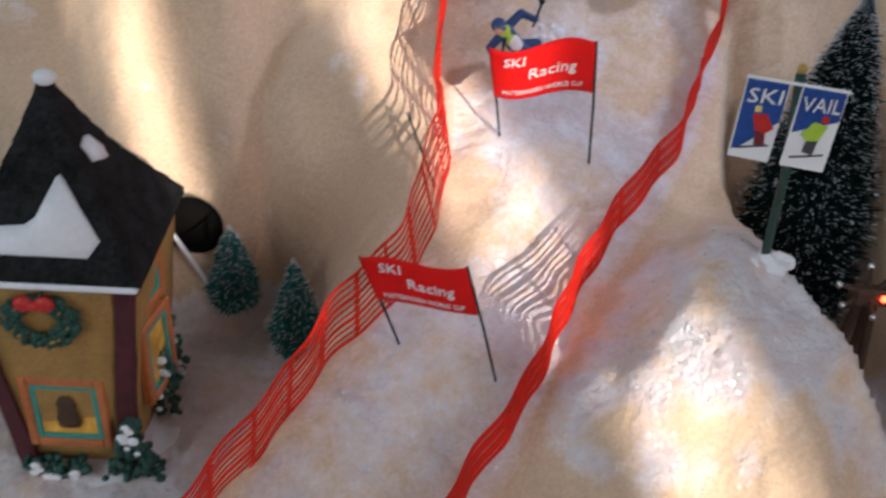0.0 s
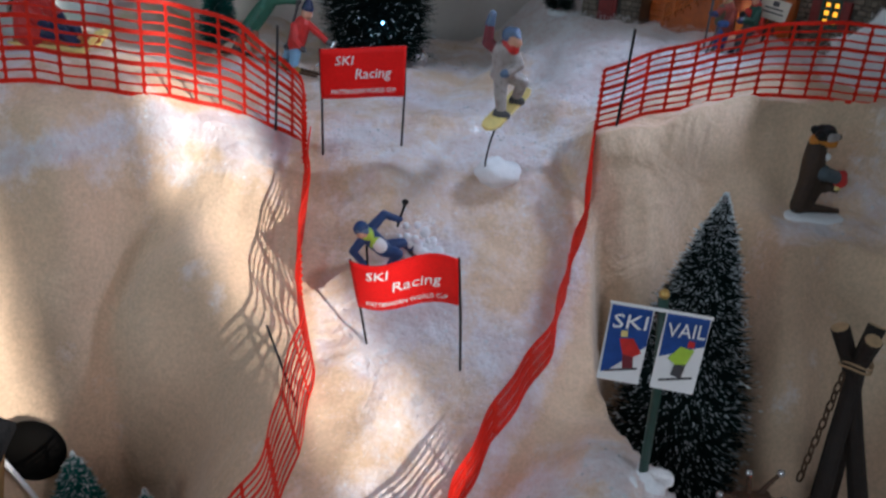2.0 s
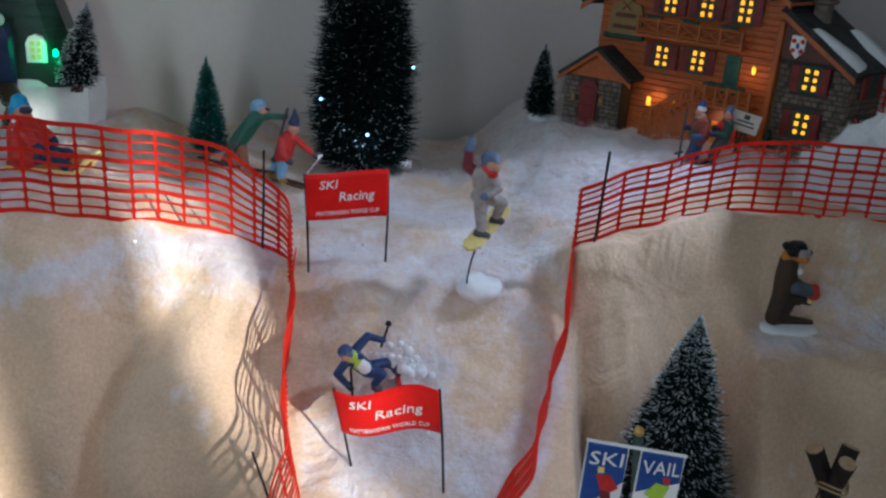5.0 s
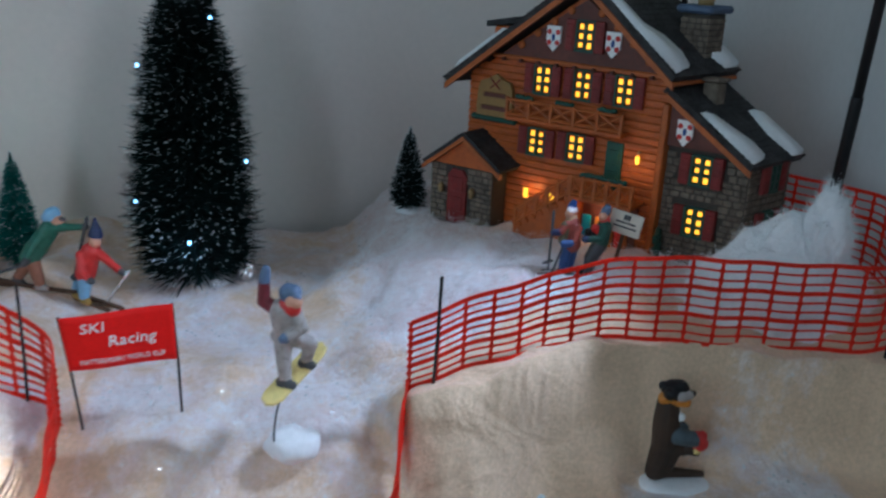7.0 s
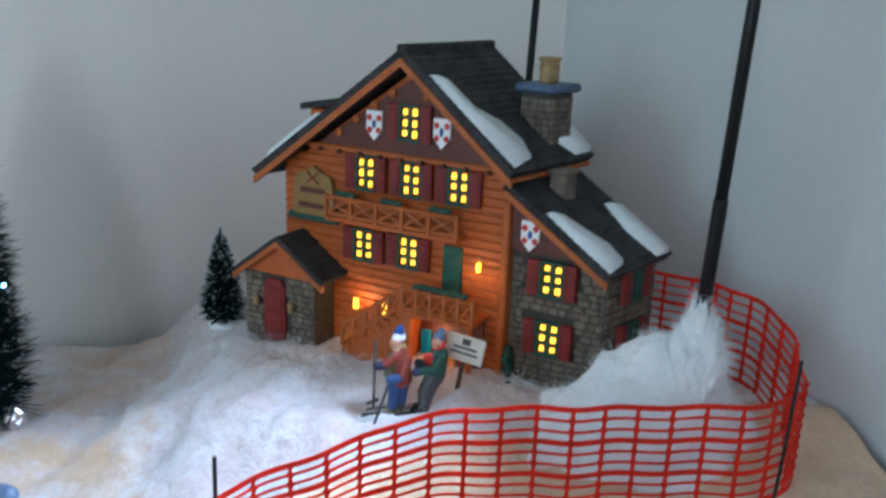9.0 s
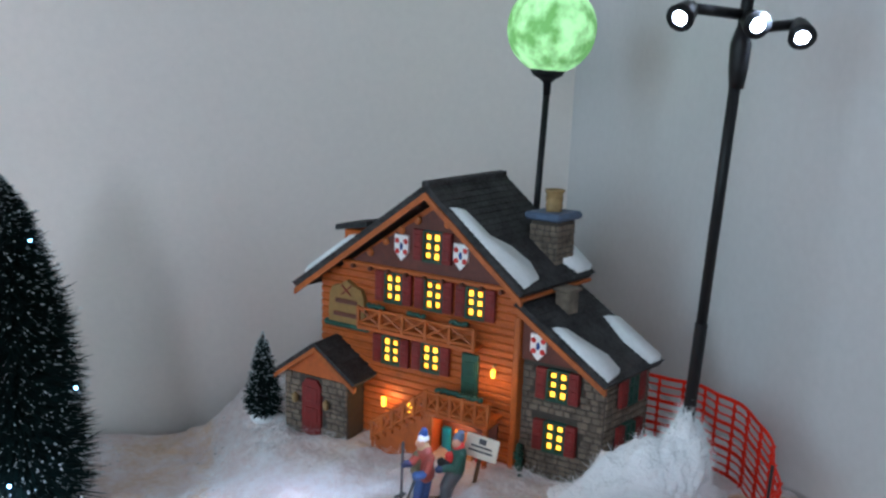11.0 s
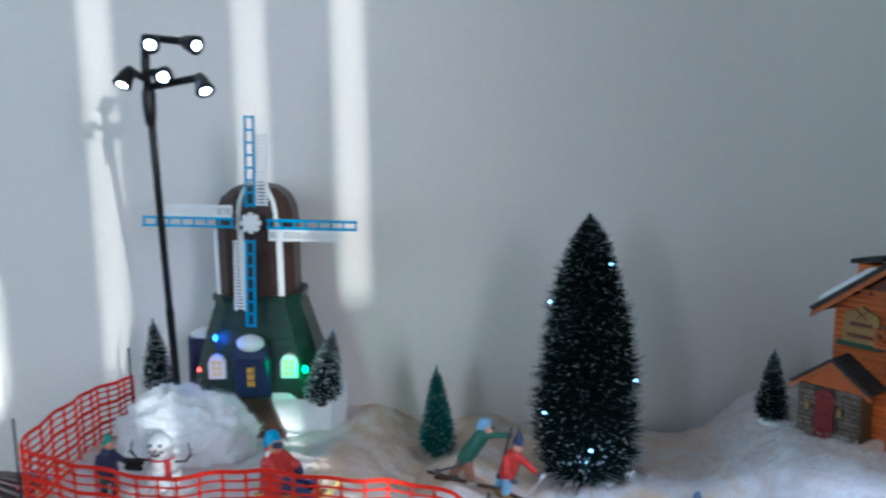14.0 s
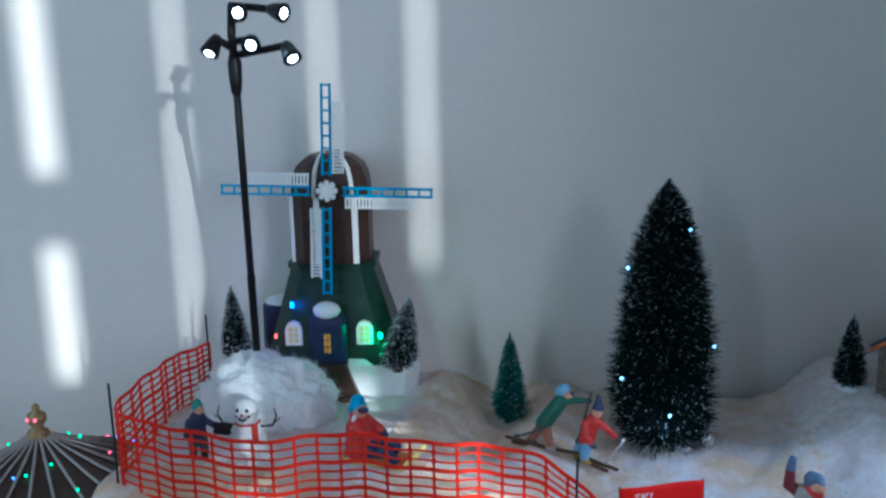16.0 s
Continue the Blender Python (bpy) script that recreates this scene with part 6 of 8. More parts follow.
def window(x, z, y=0.0, w=0.0125, h=0.0185, shutters=True, parent=None, turn=None, lit=True):
    """A framed window of two casements with three lit panes each, and shutters."""
    home = parent or CHALET
    tm = turn or Matrix.Identity(4)

    def put(name, bm, mat, up, label=""):
        bmesh.ops.transform(bm, matrix=tm, verts=bm.verts)
        return part(name, bm, mat, up, label)

    bm = B()
    for x0, x1, z0, z1 in ((-w / 2 - 0.0012, -w / 2, -h / 2 - 0.001, h / 2 + 0.001), (w / 2, w / 2 + 0.0012, -h / 2 - 0.001, h / 2 + 0.001), (-w / 2, w / 2, h / 2, h / 2 + 0.0012), (-w / 2 - 0.0015, w / 2 + 0.0015, -h / 2 - 0.0016, -h / 2), (-0.0009, 0.0009, -h / 2, h / 2)):
        box(bm, x + x0, y - 0.0030, z + z0, x + x1, y + 0.0004, z + z1)
    for s in (-1, 1):
        for k in (1, 2):
            zc = z - h / 2 + h * k / 3
            box(bm, x + (0.0009 if s > 0 else -w / 2), y - 0.0026, zc - 0.0006, x + (w / 2 if s > 0 else -0.0009), y + 0.0003, zc + 0.0006)
    fr = put("window", bm, M_GREENP, home, "window with dark green frame")
    for s in (-1, 1):
        for k in range(3):
            z0 = z - h / 2 + h * k / 3 + 0.0006
            b2 = B()
            xa, xb = (x + 0.0014, x + w / 2 - 0.0010) if s > 0 else (x - w / 2 + 0.0010, x - 0.0014)
            j0, j1, j2 = (PANES.uniform(0.0, 0.0009) for _ in range(3))
            box(b2, xa + j0 * 0.5, y - 0.0021, z0 + 0.0003 + j1, xb - j2 * 0.5, y - 0.0012, z0 + h / 3 - 0.0017 - j2 * 0.6, 0.0004)
            put("pane", b2, M_GLOW if lit else M_DARKGREY, fr)
    if shutters:
        for s in (-1, 1):
            b2 = B()
            xa = x + s * (w / 2 + 0.0014)
            xb = xa + s * 0.0068
            box(b2, min(xa, xb), y - 0.0034, z - h / 2 - 0.0012, max(xa, xb), y - 0.0006, z + h / 2 + 0.0012, 0.0004)
            sh = put("shutter", b2, M_SHUTTER, home, "dark red shutter")
            for k in (0, 1):
                b2 = B()
                zc = z - h / 2 + h * (0.27 + 0.46 * k)
                box(b2, min(xa, xb) + 0.0012, y - 0.0040, zc - h * 0.17, max(xa, xb) - 0.0012, y - 0.0033, zc + h * 0.17, 0.0003)
                put("panel", b2, M_SHUTTER, sh)
    return fr


window(0.0, 0.1405, -0.0035, 0.0115, 0.0180)
for x in (-0.0300, 0.0005, 0.0308):
    window(x, 0.1080, -0.0012, 0.0115, 0.0185)
window(-0.0310, 0.0640, -0.0012, 0.0120, 0.0175)
window(-0.0003, 0.0648, -0.0012, 0.0120, 0.0175)


def crest(x, z, y, parent=None):
    bm = B()
    w, h = 0.0052, 0.0085
    prism(bm, [(x - w, z + h), (x + w, z + h), (x + w, z - h * 0.3), (x, z - h), (x - w, z - h * 0.3)], y - 0.0016, y)
    cr = cpart("crest", bm, M_WHITE, "white and red shield")
    for dx, dz in ((-0.0032, 0.0045), (0.0032, 0.0045), (-0.0030, -0.0025), (0.0030, -0.0025)):
        b2 = B()
        ball(b2, (x + dx, y - 0.0017, z + dz), 0.0018, seg=8, squash=(1, 0.35, 1))
        part("red_spot", b2, M_RED, cr)
    b2 = B()
    ball(b2, (x, y - 0.0018, z + 0.001), 0.0016, seg=8, squash=(0.8, 0.4, 1.6))
    part("blue_spot", b2, M_BLUE, cr)


crest(-0.0235, 0.1365, -0.0036)
crest(0.0200, 0.1365, -0.0036)


def railing(x0, x1, z0, z1, y, slope=0.0, crosses=4, label="carved orange balcony rail"):
    """A rail with posts and crossed braces; slope: rise from x0 to x1."""
    bm = B()
    L = x1 - x0
    zr = lambda x: slope * (x - x0) / L  # noqa: E731
    for t in (0, 1):
        zb = z1 if t else z0 + 0.0015
        tube(bm, [(x0, y, zb), (x1, y, zb + slope)], 0.0011, 6)
    home = cpart("railing", bm, M_ORANGE2, label)
    for k in range(crosses + 1):
        x = x0 + L * k / crosses
        b2 = B()
        box(b2, x - 0.0011, y - 0.0012, z0 - 0.001 + zr(x), x + 0.0011, y + 0.0012, z1 + 0.0016 + zr(x), 0.0003)
        part("post", b2, M_ORANGE2, home)
    for k in range(crosses):
        xa, xb = x0 + L * k / crosses, x0 + L * (k + 1) / crosses
        b2 = B()
        tube(b2, [(xa, y, z0 + 0.0015 + zr(xa)), (xb, y, z1 + zr(xb))], 0.0008, 5)
        tube(b2, [(xa, y, z1 + zr(xa)), (xb, y, z0 + 0.0015 + zr(xb))], 0.0008, 5)
        part("brace", b2, M_ORANGE2, home)
    return home


def balcony(x0, x1, z, out, tall):
    bm = B()
    box(bm, x0 - 0.001, -out - 0.001, z - 0.003, x1 + 0.001, 0.0, z, 0.0006)
    cpart("balcony", bm, M_ORANGE, "orange balcony floor")
    railing(x0, x1, z, z + tall, -out, crosses=5)
    for x in (x0 + 0.012, (x0 + x1) / 2, x1 - 0.012):
        b2 = B()
        for k in range(9):
            a = random.Random(k + int(x * 5000)).random
            ball(b2, (x - 0.006 + 0.0014 * k, -out + 0.003, z + tall + 0.001 + 0.0015 * a()), 0.0018, seg=7)
        cpart("flower_box", b2, M_GREENP, "green plants on the balcony", smooth=True)


balcony(-0.051, 0.0355, 0.0815, 0.013, 0.0115)
balcony(0.008, 0.0520, 0.0370, 0.022, 0.0125)
# supports, stair and ground floor
for x in (0.011, 0.050):
    bm = B()
    box(bm, x - 0.0015, -0.0215, -0.016, x + 0.0015, -0.0185, 0.034, 0.0004)
    cpart("balcony_post", bm, M_ORANGE2)
railing(-0.033, 0.007, 0.007, 0.0190, -0.022, slope=0.030, crosses=5, label="orange stair rail")
bm = B()
prism(bm, [(-0.035, -0.016), (0.009, -0.016), (0.009, 0.0360), (-0.035, 0.006)], -0.020, -0.0015)
cpart("stair", bm, M_ORANGE, "orange boarded stair flank")
for k in range(8):
    bm = B()
    x, zz = -0.035 + k * 0.0055, 0.006 + k * 0.0038
    box(bm, x, -0.0215, zz, x + 0.0065, -0.001, zz + 0.0028, 0.0004)
    cpart("step", bm, M_ORANGE)
bm = B()
box(bm, 0.010, -0.0025, -0.016, 0.050, 0.0, 0.033)
cpart("doorway", bm, M_GABLE, "dark recessed ground floor doorway")
for x, mat in ((0.014, M_SKYBLUE), (0.0235, M_AMBER), (0.031, M_AMBER), (0.039, M_RED)):
    bm = B()
    box(bm, x - 0.003, -0.0050, -0.010, x + 0.003, -0.0024, 0.020, 0.0005)
    cpart("rack_ski", bm, mat, "coloured ski leaning in the rack")
bm = B()
box(bm, 0.0225, -0.0032, 0.0405, 0.0345, -0.0006, 0.0735, 0.0005)
door = cpart("door", bm, M_GREENP, "dark green balcony door")
for z in (0.049, 0.0635):
    bm = B()
    box(bm, 0.0245, -0.0038, z - 0.005, 0.0325, -0.0031, z + 0.005, 0.0004)
    part("panel", bm, M_GREENP, door)
# wall lantern
bm = B()
lathe(bm, [(0.0006, 0.003), (0.0017, 0.0018), (0.0014, -0.002), (0.0008, -0.003)], 8, at=(0.0465, -0.0055, 0.065))
lan = cpart("lantern", bm, M_GLOW, "small lit wall lantern")
bm = B()
tube(bm, [(0.0465, -0.001, 0.0695), (0.0465, -0.0055, 0.0705), (0.0465, -0.0055, 0.069)], 0.0006, 5)
part("bracket", bm, M_BRASS, lan)
for x, z in ((-0.0365, 0.0255), (-0.0155, 0.026)):
    bm = B()
    box(bm, x - 0.0017, -0.0032, z - 0.0035, x + 0.0017, -0.0016, z + 0.0035, 0.0003)
    cpart("small_window", bm, M_GLOW, "small lit window under the balcony")
# signboard with unreadable writing
bm = B()
prism(bm, [(-0.081, 0.077), (-0.053, 0.077), (-0.0515, 0.083), (-0.0525, 0.097), (-0.0545, 0.102), (-0.060, 0.1035), (-0.0665, 0.1075), (-0.073, 0.1035), (-0.0785, 0.102), (-0.0805, 0.097), (-0.0815, 0.083)], -0.0050, -0.0014)
sb = cpart("signboard", bm, M_SIGNB, "ochre signboard with dark writing")
for z, w in ((0.0925, 0.018), (0.083, 0.021)):
    bm = B()
    box(bm, -0.0665 - w / 2, -0.0056, z - 0.0016, -0.0665 + w / 2, -0.0049, z + 0.0016, 0.0003)
    part("writing_bar", bm, M_GABLE, sb)
for a in (-1, 1):
    bm = B()
    tube(bm, [(-0.0665 - 0.004 * a, -0.0054, 0.097), (-0.0665 + 0.004 * a, -0.0054, 0.104)], 0.0005, 5)
    part("crossed_ski", bm, M_SHUTTER, sb)
bm = B()
box(bm, -0.086, -0.0060, 0.0730, -0.048, -0.0008, 0.0775, 0.0016)
part("sill", bm, M_GREENP, sb, "dark green sill")
# porch
bm = B()
box(bm, -0.108, -0.020, -0.012, -0.0545, 0.004, 0.040, 0.0008)
porch = cpart("porch", bm, M_MORTAR, "stone porch with a red door")
rnd = random.Random(8)


def stones(x0, x1, z0, z1, y, parent, tm=None, skip=()):
    """Rough stones set proud of the mortar on a face at y."""
    z = z0
    while z < z1 - 0.002:
        h = rnd.uniform(0.0032, 0.0052)
        x = x0
        while x < x1 - 0.001:
            l = min(rnd.uniform(0.0038, 0.0085), x1 - x)
            if l > 0.0012 and not any(a < x + l / 2 < b and c < z + h / 2 < d for a, b, c, d in skip):
                b2 = B()
                box(b2, x + 0.0003, y - rnd.uniform(0.0006, 0.0013), z + 0.0003, x + l - 0.0003, y + 0.0005, min(z + h, z1) - 0.0003, 0.0006)
                if tm is not None:
                    bmesh.ops.transform(b2, matrix=tm, verts=b2.verts)
                part("stone", b2, M_STONE, parent)
            x += l
        z += h


stones(-0.108, -0.0545, -0.008, 0.040, -0.020, porch, skip=((-0.0925, -0.0745, -0.02, 0.039),))
bm = B()
prism(bm, [(-0.0915, -0.004), (-0.0755, -0.004), (-0.0755, 0.033), (-0.0790, 0.0375), (-0.0880, 0.0375), (-0.0915, 0.033)], -0.0222, -0.019)
pd = part("door", bm, M_SHUTTER, porch, "dark red arched door")
for z in (0.006, 0.021):
    bm = B()
    box(bm, -0.0890, -0.0228, z, -0.0780, -0.0221, z + 0.011, 0.0004)
    part("panel", bm, M_SHUTTER, pd)
for x in (-0.0965, -0.0700):
    bm = B()
    lathe(bm, [(0.0006, 0.004), (0.0024, 0.002), (0.0020, -0.0025), (0.001, -0.0035)], 8, at=(x, -0.0235, 0.022))
    part("lantern", bm, M_BRASS, porch, "small gold lantern")
bm = B()
prism(bm, [(-0.110, 0.040), (-0.052, 0.040), (-0.0775, 0.0625)], -0.0205, -0.0185)
part("porch_gable", bm, M_ORANGE, porch, "orange porch gable")
for a, b in (((-0.078, 0.0665), (-0.1125, 0.0405)), ((-0.078, 0.0665), (-0.0450, 0.0435))):
    sp = roof_slope("porch_roof", a, b, -0.026, 0.006, 0.0035, rows=6, lab="small slate porch roof")
    bm = B()
    prism(bm, [(a[0], a[1] - 0.0030), (b[0], b[1] - 0.0030), (b[0], b[1] - 0.0062), (a[0], a[1] - 0.0066)], -0.0268, -0.0235)
    cpart("rake_board", bm, M_ORANGE2)
# stone wing
bm = B()
prism(bm, [(0.060, -0.012), (0.1165, -0.012), (0.1165, 0.076), (0.060, 0.113)], 0.004, 0.050)
wing = cpart("wing", bm, M_MORTAR, "stone side wing")
stones(0.0615, 0.1165, -0.010, 0.074, 0.004, wing, skip=((0.072, 0.103, 0.052, 0.076), (0.072, 0.103, 0.018, 0.041)))
side = Matrix.Translation((0.1165, 0.004, 0)) @ Matrix.Rotation(radians(90), 4, "Z")
stones(0.0, 0.046, -0.010, 0.074, 0.0, wing, side, skip=((0.011, 0.035, 0.052, 0.074), (0.011, 0.035, 0.018, 0.041)))
bm = B()
prism(bm, [(0.061, 0.077), (0.115, 0.077), (0.061, 0.111)], 0.0005, 0.0045)
part("gable", bm, M_GABLE, wing, "brown boarded half gable")
window(0.0875, 0.0638, 0.0030, 0.0120, 0.0180)
window(0.0872, 0.0292, 0.0030, 0.0120, 0.0180)
window(0.023, 0.0620, -0.0008, 0.0095, 0.0170, turn=side, lit=False)
window(0.023, 0.0300, -0.0008, 0.0095, 0.0170, turn=side, lit=False)
crest(0.0740, 0.0865, 0.0005)
sw = roof_slope("wing_roof", (0.0605, 0.1155), (0.1215, 0.0735), -0.006, 0.056, 0.0042, rows=10)
roof_snow(*sw[:1], sw[1], sw[3], sw[4], [(0.026, -0.003), (0.030, 0.004), (0.048, 0.010), (0.058, 0.014), (0.071, 0.012), (0.073, -0.004), (0.050, -0.004)], sw[0])
roof_snow(*sw[:1], sw[1], sw[3], sw[4], [(0.030, 0.046), (0.034, 0.054), (0.073, 0.054), (0.073, 0.042), (0.052, 0.040)], sw[0])
bm = B()
prism(bm, [(0.0605, 0.1115), (0.1205, 0.0705), (0.1205, 0.0665), (0.0605, 0.1075)], -0.0068, -0.0035)
cpart("rake_board", bm, M_ORANGE2)
bm = B()
box(bm, 0.058, -0.0028, -0.012, 0.0625, 0.004, 0.104, 0.0008)
cpart("corner_post", bm, M_ORANGE2, "orange corner logs")
for x, h in ((0.0665, 0.022), (0.110, 0.006), (0.102, 0.005)):
    b2 = B()
    for k in range(26):
        u = rnd.random()
        ball(b2, (x + rnd.uniform(-0.004, 0.004) * (1 - u), -0.003 + rnd.uniform(-0.003, 0.003), -0.004 + (h + 0.004) * u), 0.0022, seg=6)
    cpart("shrub", b2, M_GREENP, "small green shrub", smooth=True)
bm = B()
box(bm, -0.112, -0.024, -0.016, 0.120, 0.052, -0.010, 0.002)
cpart("base", bm, M_SNOWPAINT, "white snowy base")
# chimney stub on the wing roof
bm = B()
box(bm, 0.0690, 0.020, 0.098, 0.0790, 0.030, 0.1180, 0.001)
stub = cpart("chimney_stub", bm, M_STONE, "small stone chimney stub")
bm = B()
box(bm, 0.0675, 0.0185, 0.1180, 0.0805, 0.0315, 0.1205, 0.0008)
part("cap", bm, M_STONE, stub)
bulb((CH @ Vector((0.045, -0.012, 0.062))), 0.0035, (1.0, 0.55, 0.18), 0.003)
bulb((CH @ Vector((0.025, -0.010, 0.024))), 0.005, (1.0, 0.5, 0.15), 0.003)
bulb((CH @ Vector((-0.030, -0.008, 0.030))), 0.004, (1.0, 0.55, 0.15), 0.003)

# the cast body spreads towards its back
for ob in CHALET.children_recursive:
    if not ob.data.get("spread"):
        ob.data["spread"] = 1
        for v in ob.data.vertices:
            v.co.x += 0.28 * max(0.0, v.co.y)

LAMP2 = ((0.4465, 0.732, 0.320), (0.4555, 0.731, 0.572), (0.4580, 0.729, 0.603), (0.439, 0.722, 0.600), (0.472, 0.720, 0.601), (0.416, 0.720, 0.583), (0.456, 0.718, 0.581), (0.482, 0.720, 0.576))
MOON = (0.4155, 0.907, 0.578)


# ---- windmill ----
WM = pose(-0.2345, 0.938, 0.283, 0, 0, 9)
MILL = thing("windmill", "dark green and brown toy windmill with blue and white sails", "toy windmill", WM)


def loft(bm, rings, mi=0):
    """Skin over closed rings of points."""
    rs = [[bm.verts.new(p) for p in r] for r in rings]
    for r, s in zip(rs, rs[1:]):
        for k in range(len(r)):
            j = (k + 1) % len(r)
            bm.faces.new((r[k], r[j], s[j], s[k])).material_index = mi
    bm.faces.new(rs[0][::-1]).material_index = mi
    bm.faces.new(rs[-1]).material_index = mi
    return bm


def octagon(w, d, c, z):
    return [Vector(p) for p in ((-w + c, -d, z), (w - c, -d, z), (w, -d + c, z), (w, d - c, z), (w - c, d, z), (-w + c, d, z), (-w, d - c, z), (-w, -d + c, z))]


bm = B()
lathe(bm, [(0.060, -0.018), (0.065, -0.015), (0.068, 0.008), (0.0675, 0.027), (0.062, 0.032)], 11, squash=(1.12, 0.72))
for v in bm.verts:
    v.co += v.normal * 0.0012 * noise.noise(v.co * 90)
part("snow_plate", bm, M_SNOWPAINT, MILL, "white snow base")
bm = B()
prism(bm, [(-0.010, -0.006), (0.026, -0.006), (0.012, 0.031), (-0.012, 0.031)], -0.0535, -0.030)
part("path", bm, M_MILLBROWN, MILL, "brown path to the door")
bm = B()
loft(bm, [octagon(0.064, 0.042, 0.016, 0.026), octagon(0.062, 0.041, 0.016, 0.032), octagon(0.045, 0.034, 0.013, 0.085), octagon(0.036, 0.030, 0.011, 0.117)])
part("skirt", bm, M_MILLGREEN, MILL, "dark green boarded skirt")
for k in range(9):
    u = (k + 0.4) / 9
    w, d, c, z = 0.0625 - 0.026 * u, 0.0414 - 0.011 * u, 0.016 - 0.005 * u, 0.030 + 0.085 * u
    bm = B()
    loft(bm, [octagon(w + 0.0007, d + 0.0007, c, z), octagon(w - 0.0024, d - 0.0010, c, z + 0.0088)])
    part("skirt_board", bm, M_MILLGREEN, MILL)
bm = B()
loft(bm, [octagon(0.040, 0.033, 0.012, 0.113), octagon(0.040, 0.033, 0.012, 0.118)])
part("ledge", bm, M_MILLGREEN, MILL)
bm = B()
loft(bm, [octagon(0.0345, 0.029, 0.011, 0.117), octagon(0.0345, 0.029, 0.011, 0.180), octagon(0.0335, 0.028, 0.012, 0.194), octagon(0.029, 0.026, 0.012, 0.205), octagon(0.020, 0.022, 0.010, 0.2125), octagon(0.008, 0.016, 0.004, 0.2155)])
part("tower", bm, M_MILLBROWN, MILL, "dark brown domed tower")
for x in (-0.0335, -0.010, 0.0235):
    bm = B()
    y = -0.0293 if abs(x) < 0.03 else -0.0185
    box(bm, x - 0.0027, y - 0.0012, 0.117, x + 0.0027, y + 0.002, 0.178, 0.0006)
    part("rib", bm, M_WHITE, MILL, "white painted rib")
for x0 in (-0.012, 0.022):
    bm = B()
    tube(bm, [(x0 * 1.0, -0.0295, 0.178), (x0 * 0.96, -0.0285, 0.192), (x0 * 0.85, -0.0262, 0.203), (x0 * 0.6, -0.021, 0.212), (x0 * 0.4, -0.004, 0.216)], 0.0022, 6)
    part("rib", bm, M_WHITE, MILL, "white painted rib", True)
# entrance bay, windows
bm = B()
loft(bm, [octagon(0.0165, 0.012, 0.003, 0.028), octagon(0.0165, 0.012, 0.003, 0.066), octagon(0.013, 0.010, 0.003, 0.076)])
bmesh.ops.translate(bm, verts=bm.verts, vec=(-0.003, -0.036, 0))
bay = part("bay", bm, M_NAVY, MILL, "navy entrance bay")
bm = B()
ball(bm, (-0.003, -0.045, 0.0795), 0.0125, squash=(1, 0.7, 0.62), seg=16)
part("bay_snow", bm, M_SNOWPAINT, bay, "white snow cap", True)
bm = B()
box(bm, -0.007, -0.0495, 0.034, 0.001, -0.0475, 0.062, 0.0004)
dr = part("door", bm, M_NAVY, bay, "navy door with amber panes")
for k in range(3):
    for s in (0, 1):
        bm = B()
        box(bm, -0.0062 + s * 0.0034, -0.0501, 0.041 + k * 0.0062, -0.0034 + s * 0.0034, -0.0494, 0.0462 + k * 0.0062, 0.0002)
        part("pane", bm, M_DULLGLASS, dr)
for x in (-0.0345, 0.0295):
    bm = B()
    prism(bm, [(x - 0.0075, 0.046), (x + 0.0075, 0.046), (x + 0.0075, 0.061), (x + 0.005, 0.066), (x, 0.068), (x - 0.005, 0.066), (x - 0.0075, 0.061)], -0.0425, -0.034)
    wf = part("window", bm, M_WHITE, MILL, "white arched window with amber panes")
    for s in (-1, 1):
        for k in range(3):
            bm = B()
            box(bm, x + s * 0.0024 - 0.0017, -0.0430, 0.0485 + k * 0.0052, x + s * 0.0024 + 0.0017, -0.0424, 0.0526 + k * 0.0052, 0.0003)
            part("pane", bm, M_YELLOW, wf)
bm = B()
loft(bm, [octagon(0.024, 0.016, 0.004, 0.030), octagon(0.023, 0.016, 0.004, 0.074)])
bmesh.ops.translate(bm, verts=bm.verts, vec=(-0.046, 0.006, 0))
bay = part("side_bay", bm, M_NAVY, MILL, "navy side bay")
bm = B()
ball(bm, (-0.048, 0.004, 0.075), 0.021, squash=(1, 0.7, 0.3), seg=14)
part("bay_snow", bm, M_SNOWPAINT, bay, "white snow cap", True)
LEDS = (((-0.0345, -0.041, 0.0835), (0.05, 0.18, 1.0), 9, 0.008), ((0.0435, -0.040, 0.0535), (0.03, 1.0, 0.25), 9, 0.014), ((-0.0515, -0.038, 0.0535), (1.0, 0.05, 0.03), 6, 0.002))
for p, c, e, w in LEDS:
    bm = B()
    ball(bm, p, 0.0016 if c[0] > 0.5 else 0.0022, seg=9, squash=(0.8, 1, 1.3))
    part("led", bm, led(c, e), MILL, "small coloured light", True)
    bulb(WM @ (Vector(p) + Vector((0, -0.012, 0.0))), w, c, 0.002)
